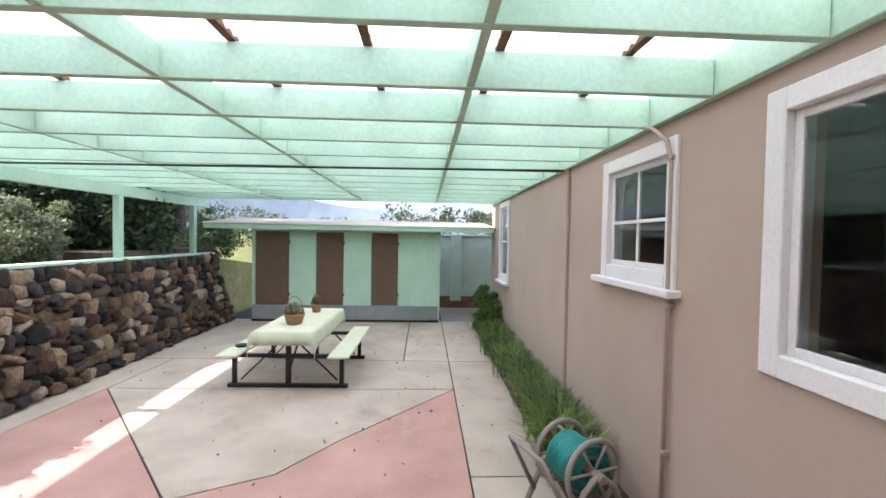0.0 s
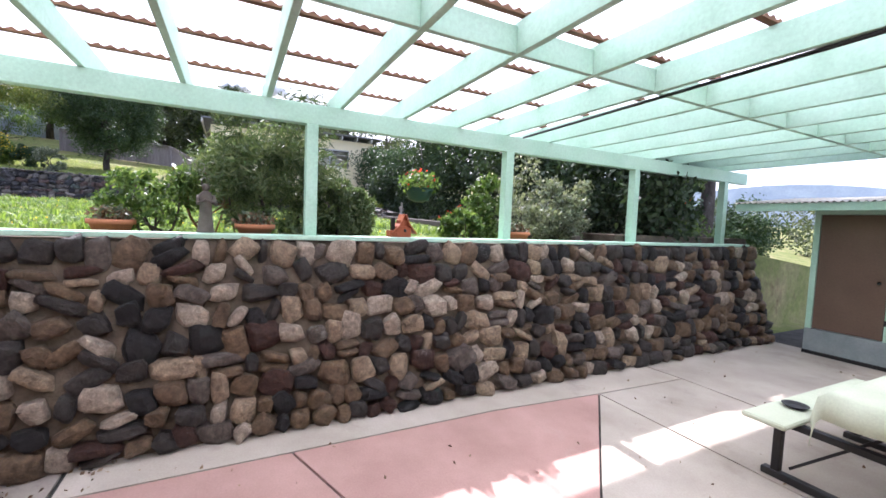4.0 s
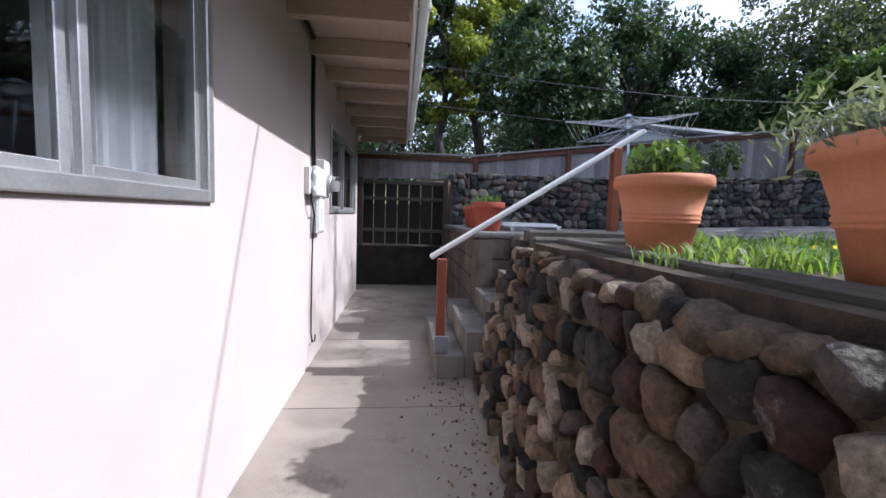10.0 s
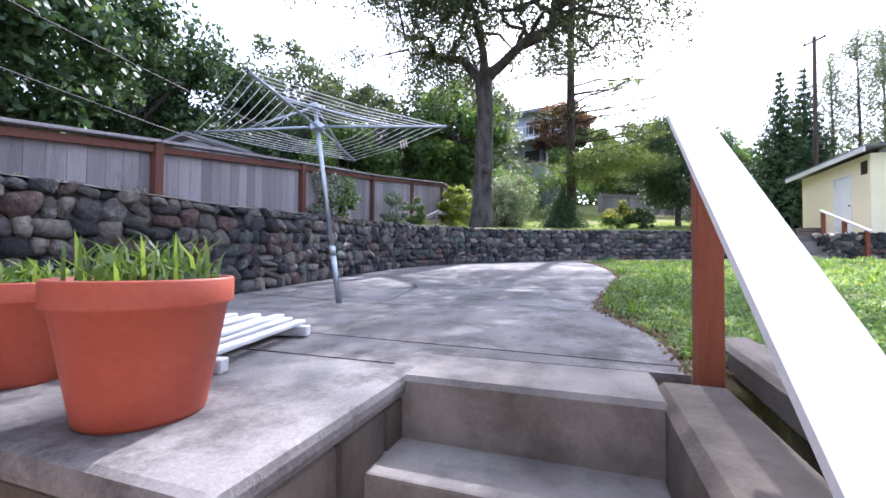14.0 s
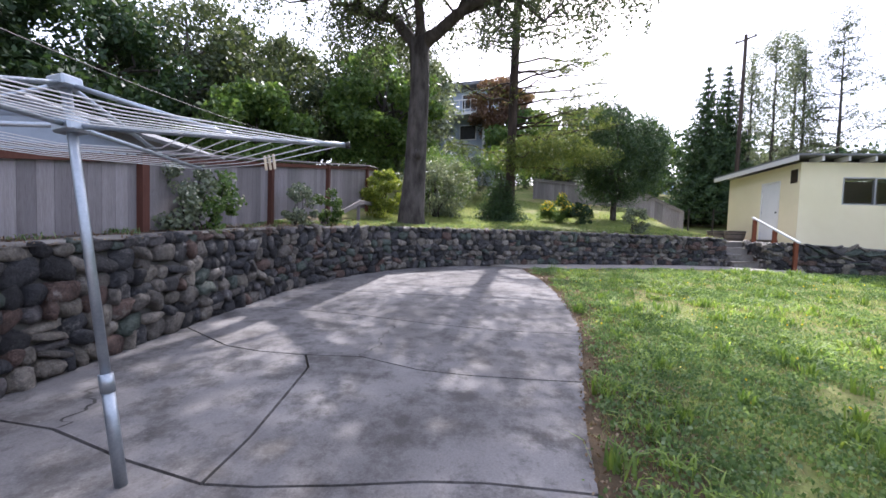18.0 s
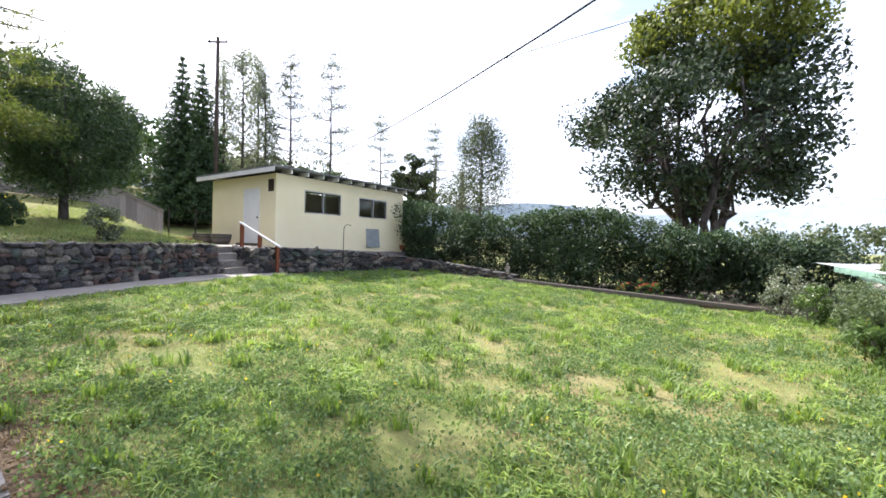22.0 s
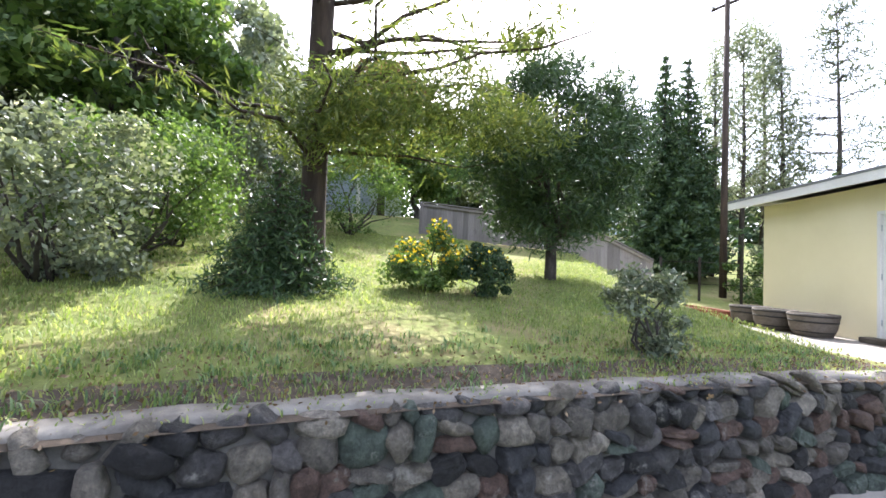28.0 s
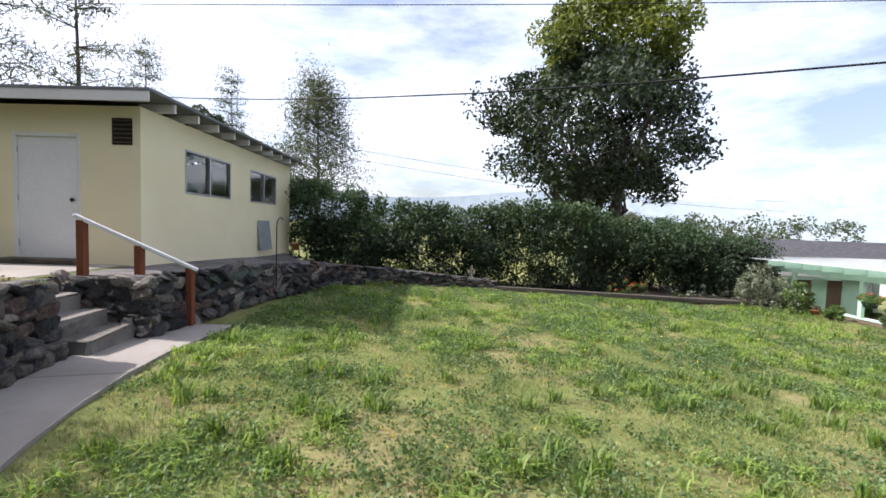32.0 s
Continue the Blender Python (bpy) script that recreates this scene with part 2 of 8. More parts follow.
def grass_ground_build(nt, p):
    v = world_coords(nt)
    n1, n2, n3 = noise_of(nt, v, 0.55, 6, 0.65), noise_of(nt, v, 9, 5, 0.7), noise_of(nt, v, 60, 4, 0.7)
    col = ramp(nt, n1, [(0.3, (0.125, 0.165, 0.058)), (0.5, (0.19, 0.215, 0.082)), (0.62, (0.27, 0.25, 0.13)), (0.74, (0.31, 0.25, 0.155))])
    n5 = noise_of(nt, v, 1.9, 7, 0.7)
    col = mix(nt, ramp(nt, n5, [(0.56, (0, 0, 0)), (0.68, (0.8, 0.8, 0.8))]), col, (0.15, 0.105, 0.07))
    # trodden soil along the slab
    sp = nt.nodes.new("ShaderNodeSeparateXYZ")
    nt.links.new(v, sp.inputs["Vector"])
    ad = nt.nodes.new("ShaderNodeMath")
    ad.operation = "MULTIPLY_ADD"
    nt.links.new(n5, ad.inputs[0])
    ad.inputs[1].default_value = -2.4
    nt.links.new(sp.outputs["Y"], ad.inputs[2])
    mr = nd(nt, "ShaderNodeMapRange", **{"From Min": -8.25, "From Max": -7.85, "To Min": 1.0, "To Max": 0.0})
    nt.links.new(ad.outputs["Value"], mr.inputs["Value"])
    sx = nd(nt, "ShaderNodeMapRange", **{"From Min": -17.2, "From Max": -16.6, "To Min": 0.0, "To Max": 1.0})
    nt.links.new(sp.outputs["X"], sx.inputs["Value"])
    ml = nt.nodes.new("ShaderNodeMath")
    ml.operation = "MULTIPLY"
    nt.links.new(mr.outputs["Result"], ml.inputs[0])
    nt.links.new(sx.outputs["Result"], ml.inputs[1])
    col = mix(nt, ml.outputs["Value"], col, (0.115, 0.085, 0.06))
    col = mix(nt, 0.6, col, ramp(nt, n2, [(0.3, (0.5, 0.5, 0.45)), (0.7, (1.25, 1.2, 1.0))]), "MULTIPLY")
    col = mix(nt, 0.5, col, ramp(nt, n3, [(0.3, (0.45, 0.45, 0.4)), (0.7, (1.3, 1.3, 1.2))]), "MULTIPLY")
    nt.links.new(col, p.inputs["Base Color"])
    p.inputs["Roughness"].default_value = 0.95
    p.inputs["Specular IOR Level"].default_value = 0.1
    bump(nt, p, mix(nt, 0.5, n2, n3), 0.6, 0.04)


M_GRASS_GROUND = shade("turf", grass_ground_build)
M_GLASS = shade("window_glass", glass_build)
M_PANEL = shade("corrugated_translucent_plastic", panel_build)
M_STONE = stone_material("field_stone", STONE_STOPS)
M_STONE_I = stone_material("field_stone_joined", STONE_STOPS, True)
M_GREY = stone_material("grey_stone", GREY_STOPS, lichen=0.58)
M_GREY_I = stone_material("grey_stone_joined", GREY_STOPS, True, lichen=0.58)
M_MORTAR = surface("mortar", (0.075, 0.056, 0.04), (0.20, 0.15, 0.10), 9, 70, 0.95, 0.9, 0.03, dirt=((0.07, 0.055, 0.04), 0.52))
M_MORTAR_GREY = surface("grey_mortar", (0.06, 0.056, 0.05), (0.14, 0.132, 0.12), 5, 70, 0.95, 0.6, 0.02, dirt=((0.05, 0.055, 0.04), 0.6))
M_MORTAR_DARK = surface("dark_joint", (0.035, 0.034, 0.03), (0.09, 0.085, 0.075), 5, 80, 0.95, 0.5, 0.02)
M_MINT = surface("mint_paint", (0.43, 0.66, 0.50), (0.52, 0.74, 0.59), 2.5, 40, 0.55, 0.12, 0.004, dirt=((0.33, 0.45, 0.34), 0.66), vary=0.06)
M_MINT_DULL = surface("mint_paint_weathered", (0.46, 0.62, 0.52), (0.60, 0.74, 0.66), 1.8, 30, 0.6, 0.15, 0.004)
M_BROWN_DOOR = surface("brown_door_paint", (0.135, 0.085, 0.058), (0.165, 0.105, 0.072), 2, 50, 0.6, 0.1, 0.003)
M_KICK = surface("grey_kickboard", (0.22, 0.25, 0.25), (0.32, 0.35, 0.35), 2.5, 45, 0.7, 0.15)
M_STUCCO = surface("beige_stucco", (0.41, 0.325, 0.26), (0.47, 0.38, 0.31), 0.7, 130, 0.9, 0.45, 0.006, fine_amount=0.22, dirt=((0.40, 0.32, 0.25), 0.68))
M_STUCCO_W = surface("pale_stucco", (0.49, 0.42, 0.395), (0.57, 0.49, 0.46), 0.8, 140, 0.9, 0.4, 0.005, fine_amount=0.18, dirt=((0.52, 0.42, 0.36), 0.7))
M_YELLOW = surface("cream_yellow_stucco", (0.76, 0.68, 0.45), (0.82, 0.74, 0.51), 0.8, 120, 0.85, 0.4, 0.005, fine_amount=0.15, dirt=((0.55, 0.43, 0.24), 0.7))
M_WHITE = surface("white_paint", (0.72, 0.71, 0.69), (0.80, 0.79, 0.77), 2, 60, 0.5, 0.1, 0.003, dirt=((0.55, 0.53, 0.5), 0.7))
M_WHITE_DOOR = surface("white_door_paint", (0.76, 0.76, 0.77), (0.82, 0.82, 0.83), 1.5, 50, 0.4, 0.04, 0.002)
M_ALU = surface("aluminium", (0.42, 0.42, 0.42), (0.55, 0.55, 0.55), 4, 70, 0.4, 0.08, 0.002, metal=0.7)
M_GALV = surface("galvanised_steel", (0.33, 0.37, 0.41), (0.48, 0.52, 0.56), 7, 80, 0.42, 0.1, 0.002, metal=0.8)
M_BLACK = surface("black_steel", (0.02, 0.02, 0.02), (0.04, 0.038, 0.035), 5, 60, 0.5, 0.15, 0.003, metal=0.3)
M_CABLE = surface("black_cable", (0.014, 0.014, 0.014), (0.025, 0.025, 0.025), 5, 60, 0.6, 0)
M_GREYPLASTIC = surface("pale_grey_enclosure", (0.62, 0.62, 0.60), (0.72, 0.72, 0.70), 2, 60, 0.5, 0.06, 0.002)
M_CONC_STEP = surface("dirty_step_concrete", (0.15, 0.135, 0.12), (0.27, 0.25, 0.225), 2.2, 60, 0.92, 0.5, 0.01, dirt=((0.075, 0.066, 0.058), 0.5), vary=0.08)
M_CONC = surface("worn_concrete", (0.25, 0.225, 0.20), (0.36, 0.33, 0.295), 0.9, 75, 0.9, 0.4, 0.008, dirt=((0.17, 0.15, 0.13), 0.6), vary=0.06)


def terrace_build(nt, p):
    v = world_coords(nt)
    n1, n2, n3, n4 = noise_of(nt, v, 0.7, 6, 0.6), noise_of(nt, v, 3.2, 8, 0.75), noise_of(nt, v, 70, 4, 0.7), noise_of(nt, v, 14, 6, 0.7)
    col = ramp(nt, n1, [(0.32, (0.12, 0.112, 0.108)), (0.68, (0.235, 0.222, 0.213))])
    col = mix(nt, ramp(nt, n2, [(0.46, (0, 0, 0)), (0.62, (0.8, 0.8, 0.8))]), col, (0.066, 0.06, 0.055))
    col = mix(nt, ramp(nt, n4, [(0.58, (0, 0, 0)), (0.7, (0.6, 0.6, 0.6))]), col, (0.10, 0.085, 0.07))
    col = mix(nt, ramp(nt, n4, [(0.26, (0.45, 0.45, 0.45)), (0.36, (0, 0, 0))]), col, (0.34, 0.33, 0.315))
    col = mix(nt, 0.5, col, ramp(nt, n3, [(0.3, (0.55, 0.55, 0.55)), (0.7, (1.2, 1.2, 1.2))]), "MULTIPLY")
    nt.links.new(col, p.inputs["Base Color"])
    p.inputs["Roughness"].default_value = 0.9
    p.inputs["Specular IOR Level"].default_value = 0.25
    bump(nt, p, mix(nt, 0.5, n4, n3), 0.5, 0.012)


M_CONC_GREY = shade("grey_terrace_concrete", terrace_build)
M_PLINTH = surface("dark_plinth_concrete", (0.02, 0.017, 0.015), (0.055, 0.047, 0.04), 2, 60, 0.95, 0.4, 0.01)
M_CONC_DARK = surface("stained_concrete", (0.045, 0.036, 0.03), (0.165, 0.138, 0.11), 2.6, 60, 0.95, 0.6, 0.012, stretch=(1, 1, 0.45), dirt=((0.04, 0.034, 0.03), 0.52), vary=0.12)
M_POT_GREEN = surface("dark_green_plastic", (0.015, 0.05, 0.04), (0.025, 0.075, 0.06), 4, 60, 0.5, 0.05)
M_CONC_PASS = surface("brown_stained_concrete", (0.225, 0.19, 0.158), (0.37, 0.322, 0.272), 0.8, 70, 0.9, 0.4, 0.008, dirt=((0.12, 0.098, 0.08), 0.54), vary=0.06)
M_PATIO = surface("beige_patio_concrete", (0.39, 0.335, 0.265), (0.51, 0.45, 0.37), 1.6, 70, 0.8, 0.25, 0.005, dirt=((0.27, 0.225, 0.18), 0.55), vary=0.05)
M_PINK = surface("pink_patio_concrete", (0.38, 0.225, 0.185), (0.50, 0.31, 0.26), 1.6, 70, 0.8, 0.25, 0.005, dirt=((0.42, 0.33, 0.27), 0.56), vary=0.04)
M_SOIL = surface("leaf_litter_soil", (0.055, 0.042, 0.032), (0.13, 0.10, 0.075), 7, 60, 1.0, 0.8, 0.03, dirt=((0.19, 0.15, 0.10), 0.6))
M_TERRA = surface("terracotta", (0.52, 0.20, 0.10), (0.60, 0.25, 0.135), 3, 60, 0.75, 0.15, 0.003, dirt=((0.55, 0.34, 0.24), 0.72), vary=0.05)
M_REDPOT = surface("red_plastic_pot", (0.40, 0.085, 0.05), (0.46, 0.11, 0.065), 3, 60, 0.5, 0.06, 0.002, dirt=((0.36, 0.13, 0.09), 0.72))
M_WOOD_GREY = wood_material("weathered_fence_board", (0.16, 0.14, 0.14), (0.31, 0.285, 0.29), (7, 7, 0.45), 0.85, 0.28, ((0.10, 0.085, 0.08), 0.62))
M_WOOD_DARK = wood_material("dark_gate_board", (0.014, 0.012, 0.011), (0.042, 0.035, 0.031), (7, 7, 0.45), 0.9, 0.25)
M_RED_WOOD = wood_material("redwood_post", (0.15, 0.045, 0.022), (0.26, 0.085, 0.042), (9, 9, 0.8), 0.7, 0.15)
M_FENCE_POST = wood_material("dark_red_fence_post", (0.075, 0.028, 0.02), (0.14, 0.058, 0.04), (9, 9, 0.8), 0.75, 0.2)
M_TIMBER = wood_material("old_railway_timber", (0.05, 0.042, 0.036), (0.14, 0.12, 0.105), (6, 0.5, 6), 0.92, 0.2)
M_TIMBER_X = wood_material("old_step_timber", (0.06, 0.05, 0.042), (0.16, 0.14, 0.12), (0.5, 6, 6), 0.92, 0.2)
M_BATTEN = wood_material("brown_batten", (0.11, 0.055, 0.03), (0.20, 0.11, 0.06), (8, 0.8, 8), 0.8, 0.15)
M_SOFFIT = wood_material("beige_soffit_board", (0.36, 0.28, 0.21), (0.46, 0.37, 0.29), (8, 0.5, 8), 0.7, 0.06)
M_BARK = surface("oak_bark", (0.028, 0.023, 0.02), (0.115, 0.10, 0.09), 5, 26, 0.95, 0.9, 0.05, stretch=(1, 1, 0.35))
M_BARK_RED = surface("redwood_bark", (0.03, 0.022, 0.018), (0.085, 0.062, 0.05), 6, 34, 0.95, 0.9, 0.04, stretch=(1.4, 1.4, 0.2))
M_ROOF_GREY = surface("grey_roll_roofing", (0.15, 0.155, 0.165), (0.24, 0.245, 0.255), 2, 90, 0.95, 0.3, 0.005)
M_ROOF_DARK = surface("dark_shingles", (0.045, 0.045, 0.05), (0.08, 0.08, 0.085), 3, 60, 0.9, 0.4, 0.01)
M_BLUEGREY = surface("blue_grey_siding", (0.33, 0.38, 0.46), (0.40, 0.46, 0.54), 2, 50, 0.7, 0.1)
M_BRICK = surface("red_brick", (0.27, 0.11, 0.075), (0.38, 0.17, 0.115), 6, 60, 0.9, 0.3, 0.005, vary=0.25)
M_TEAL = surface("teal_hose", (0.02, 0.19, 0.17), (0.03, 0.28, 0.25), 4, 60, 0.45, 0.05)
M_REEL = surface("taupe_plastic", (0.26, 0.23, 0.20), (0.34, 0.30, 0.265), 4, 60, 0.5, 0.05)
M_CLOTH = surface("pale_green_tablecloth", (0.52, 0.56, 0.40), (0.60, 0.64, 0.47), 3, 90, 0.9, 0.3, 0.004)
M_WICKER = surface("wicker", (0.30, 0.17, 0.07), (0.42, 0.26, 0.12), 40, 120, 0.8, 0.6, 0.006)
M_STATUE = surface("pale_cast_stone", (0.50, 0.44, 0.36), (0.62, 0.56, 0.47), 6, 60, 0.9, 0.3, 0.005)
M_STATUE_DARK = surface("dark_cast_stone", (0.075, 0.062, 0.05), (0.14, 0.12, 0.10), 6, 60, 0.9, 0.3, 0.005)
M_BIRD = surface("orange_birdhouse_paint", (0.30, 0.075, 0.03), (0.38, 0.115, 0.045), 3, 50, 0.6, 0.1)
M_INTERIOR = surface("dim_interior_plaster", (0.30, 0.27, 0.23), (0.36, 0.33, 0.29), 1, 30, 0.9, 0)
M_CURTAIN = surface("grey_sheer_curtain", (0.50, 0.50, 0.52), (0.62, 0.62, 0.64), 3, 60, 0.9, 0.2, stretch=(1, 8, 0.3))
# pale blue-grey paints the haze of distance onto the hills
M_HILL = surface("far_hills_haze_in_colour", (0.28, 0.34, 0.40), (0.36, 0.42, 0.46), 0.03, 0.3, 1.0, 0)
M_SLATS = surface("pale_folding_slats", (0.45, 0.46, 0.47), (0.58, 0.59, 0.60), 3, 50, 0.6, 0.1)
M_PEG = surface("pale_wooden_peg", (0.55, 0.46, 0.33), (0.66, 0.57, 0.42), 5, 50, 0.7, 0.1)
L_GRASS = leaf_material("grass_blades", (0.13, 0.19, 0.062), (0.22, 0.285, 0.10), (0.35, 0.375, 0.18), 0.45)
L_TUFT = leaf_material("bright_lawn_tufts", (0.125, 0.215, 0.045), (0.22, 0.32, 0.07), (0.34, 0.43, 0.12), 0.45)
L_CLOVER = leaf_material("lawn_weeds", (0.070, 0.125, 0.050), (0.125, 0.200, 0.085), (0.24, 0.32, 0.165), 0.4)
L_STRAW = leaf_material("dry_grass", (0.33, 0.255, 0.14), (0.44, 0.355, 0.205), (0.29, 0.26, 0.13), 0.35)
L_OAK = leaf_material("oak_leaves", (0.034, 0.050, 0.026), (0.060, 0.082, 0.042), (0.115, 0.135, 0.075), 0.3)
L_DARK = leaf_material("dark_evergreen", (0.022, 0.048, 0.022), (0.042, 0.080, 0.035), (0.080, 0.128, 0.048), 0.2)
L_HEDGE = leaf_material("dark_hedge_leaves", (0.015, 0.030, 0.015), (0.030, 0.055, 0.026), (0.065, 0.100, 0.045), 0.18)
L_ROSE = leaf_material("rosemary_needles", (0.05, 0.085, 0.038), (0.10, 0.145, 0.065), (0.19, 0.235, 0.125), 0.3)
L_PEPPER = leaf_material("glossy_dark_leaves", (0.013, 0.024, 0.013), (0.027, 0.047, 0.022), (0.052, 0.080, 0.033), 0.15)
# brighter leaf colour for the pepper tree's top, sunlight put into the green
L_OLIVE = leaf_material("sunlit_olive_leaves", (0.075, 0.105, 0.02), (0.13, 0.16, 0.03), (0.20, 0.225, 0.05), 0.35)
L_MID = leaf_material("mid_green_leaves", (0.047, 0.092, 0.024), (0.089, 0.155, 0.043), (0.162, 0.230, 0.074), 0.35)
L_BRIGHT = leaf_material("yellow_green_leaves", (0.103, 0.149, 0.023), (0.184, 0.230, 0.040), (0.287, 0.310, 0.069), 0.4)
L_GREY = leaf_material("grey_green_leaves", (0.098, 0.124, 0.091), (0.163, 0.195, 0.143), (0.273, 0.305, 0.234), 0.3)
L_REDW = leaf_material("redwood_sprays", (0.055, 0.085, 0.024), (0.105, 0.142, 0.040), (0.185, 0.205, 0.066), 0.4)
L_LAWNWEED = leaf_material("strap_leaves", (0.085, 0.155, 0.035), (0.15, 0.235, 0.055), (0.23, 0.31, 0.09), 0.4)
L_YELLOW = leaf_material("yellow_flowers", (0.62, 0.42, 0.02), (0.75, 0.55, 0.03), (0.80, 0.62, 0.08), 0.3)
L_RED = leaf_material("red_flowers", (0.42, 0.02, 0.02), (0.55, 0.04, 0.03), (0.62, 0.10, 0.08), 0.3)
L_WHITE = leaf_material("white_blossom", (0.55, 0.52, 0.50), (0.68, 0.66, 0.64), (0.75, 0.72, 0.70), 0.3)
L_LITTER = leaf_material("fallen_leaves", (0.10, 0.055, 0.03), (0.19, 0.125, 0.075), (0.30, 0.22, 0.15), 0.15)
L_RUSTY = leaf_material("rust_red_leaves", (0.10, 0.06, 0.045), (0.16, 0.095, 0.065), (0.24, 0.14, 0.10), 0.3)

import itertools

# ---- building tools ----
def bm_new():
    return bmesh.new()


def bx(bm, x0, x1, y0, y1, z0, z1, bev=0.0, seg=1):
    """A box between two corners, with bevelled edges if asked."""
    m = Matrix.Translation(((x0 + x1) / 2, (y0 + y1) / 2, (z0 + z1) / 2)) @ Matrix.Diagonal((abs(x1 - x0), abs(y1 - y0), abs(z1 - z0), 1))
    r = bmesh.ops.create_cube(bm, size=1, matrix=m)
    if bev:
        es = list({e for v in r["verts"] for e in v.link_edges})
        bmesh.ops.bevel(bm, geom=es, offset=bev, segments=seg, affect="EDGES", profile=0.6)
    return bm


def box(x0, x1, y0, y1, z0, z1, bev=0.0, seg=1):
    return bx(bm_new(), x0, x1, y0, y1, z0, z1, bev, seg)


def beam_into(bm, p0, p1, w, h, bev=0.0):
    """A bar of width w (level) and height h from p0 to p1."""
    p0, p1 = Vector(p0), Vector(p1)
    d = p1 - p0
    q = d.to_track_quat("X", "Z").to_matrix().to_4x4()
    m = Matrix.Translation((p0 + p1) / 2) @ q @ Matrix.Diagonal((d.length, w, h, 1))
    r = bmesh.ops.create_cube(bm, size=1, matrix=m)
    if bev:
        es = list({e for v in r["verts"] for e in v.link_edges})
        bmesh.ops.bevel(bm, geom=es, offset=bev, segments=1, affect="EDGES")
    return bm


def beam(p0, p1, w, h, bev=0.0):
    return beam_into(bm_new(), p0, p1, w, h, bev)


def tube_into(bm, pts, radii, n=8, caps=True):
    """A round tube through points; radii: one or one a point."""
    pts = [Vector(p) for p in pts]
    radii = [radii] * len(pts) if isinstance(radii, (int, float)) else radii
    rings, side = [], None
    for i, p in enumerate(pts):
        d = (pts[min(i + 1, len(pts) - 1)] - pts[max(i - 1, 0)]).normalized()
        if side is None:
            side = d.orthogonal().normalized()
        side = (side - d * side.dot(d))
        side = side.normalized() if side.length > 1e-6 else d.orthogonal().normalized()
        other = d.cross(side)
        rings.append([bm.verts.new(p + radii[i] * (math.cos(2 * math.pi * k / n) * side + math.sin(2 * math.pi * k / n) * other)) for k in range(n)])
    for a, b in zip(rings, rings[1:]):
        for k in range(n):
            f = bm.faces.new((a[k], a[(k + 1) % n], b[(k + 1) % n], b[k]))
            f.smooth = True
    if caps:
        bm.faces.new(rings[0][::-1])
        bm.faces.new(rings[-1])
    return bm


def tube(pts, radii, n=8):
    return tube_into(bm_new(), pts, radii, n)


def lathe_into(bm, profile, n=24, x=0.0, y=0.0):
    rings = []
    for r, z in profile:
        rings.append([bm.verts.new((x + r * math.cos(2 * math.pi * k / n), y + r * math.sin(2 * math.pi * k / n), z)) for k in range(n)])
    for a, b in zip(rings, rings[1:]):
        for k in range(n):
            f = bm.faces.new((a[k], a[(k + 1) % n], b[(k + 1) % n], b[k]))
            f.smooth = True
    bm.faces.new(rings[0][::-1])
    bm.faces.new(rings[-1])
    return bm


def lathe(profile, n=24):
    return lathe_into(bm_new(), profile, n)


def as_mesh(geo, name, material):
    if isinstance(geo, bpy.types.Mesh):
        me = geo
    else:
        me = bpy.data.meshes.new(name)
        bmesh.ops.recalc_face_normals(geo, faces=geo.faces)
        geo.to_mesh(me)
        geo.free()
    if material and not me.materials:
        me.materials.append(material)
    return me


def part(name, geo, material, parent, label="", at=None):
    ob = new(name, as_mesh(geo, name, material))
    ob.parent = parent
    if at is not None:
        ob.matrix_basis = at if isinstance(at, Matrix) else Matrix.Translation(at)
    if label:
        ob["label"] = label
    return ob


def thing(name, where, label, category, group=""):
    """An Empty at the base of a thing; where: a place or a pose."""
    ob = new(name)
    ob.empty_display_size = 0.1
    ob.matrix_basis = where if isinstance(where, Matrix) else Matrix.Translation(where)
    return tagged(ob, label, category, group)


def setting(name, geo, material, label, category):
    ob = new(name, as_mesh(geo, name, material))
    return tagged(ob, label, category, kind="structure")


def mesh_np(name, verts, faces, material, smooth=False):
    """A mesh of equal polygons from arrays."""
    me = bpy.data.meshes.new(name)
    k = faces.shape[1]
    me.vertices.add(len(verts))
    me.vertices.foreach_set("co", np.asarray(verts, np.float32).ravel())
    me.loops.add(faces.size)
    me.loops.foreach_set("vertex_index", faces.astype(np.int32).ravel())
    me.polygons.add(len(faces))
    me.polygons.foreach_set("loop_start", np.arange(0, faces.size, k, dtype=np.int32))
    me.polygons.foreach_set("loop_total", np.full(len(faces), k, np.int32))
    if smooth:
        me.polygons.foreach_set("use_smooth", np.ones(len(faces), bool))
    me.update(calc_edges=True)
    me.validate()
    me.materials.append(material)
    return me


def unit(v):
    return v / np.maximum(np.linalg.norm(v, axis=-1, keepdims=True), 1e-9)


def leaves(name, centres, length, width, material, rng, lift=0.25, out=None, spread=1.0):
    """Small pointed leaves, one at each centre, turned at random and lifted a little towards the light."""
    n = len(centres)
    d = rng.normal(size=(n, 3)) * spread
    d[:, 2] += lift
    if out is not None:
        d += out
    d = unit(d)
    s = unit(np.cross(d, rng.normal(size=(n, 3))))
    size = rng.uniform(0.6, 1.25, (n, 1))
    l, w = length * size, width * size
    up = unit(np.cross(s, d))
    v = np.stack([centres - d * l * 0.5, centres + s * w * 0.5 + up * w * 0.12, centres + d * l * 0.5, centres - s * w * 0.5 + up * w * 0.12], 1).reshape(-1, 3)
    f = np.arange(4 * n).reshape(-1, 4)
    return mesh_np(name, v, f, material)


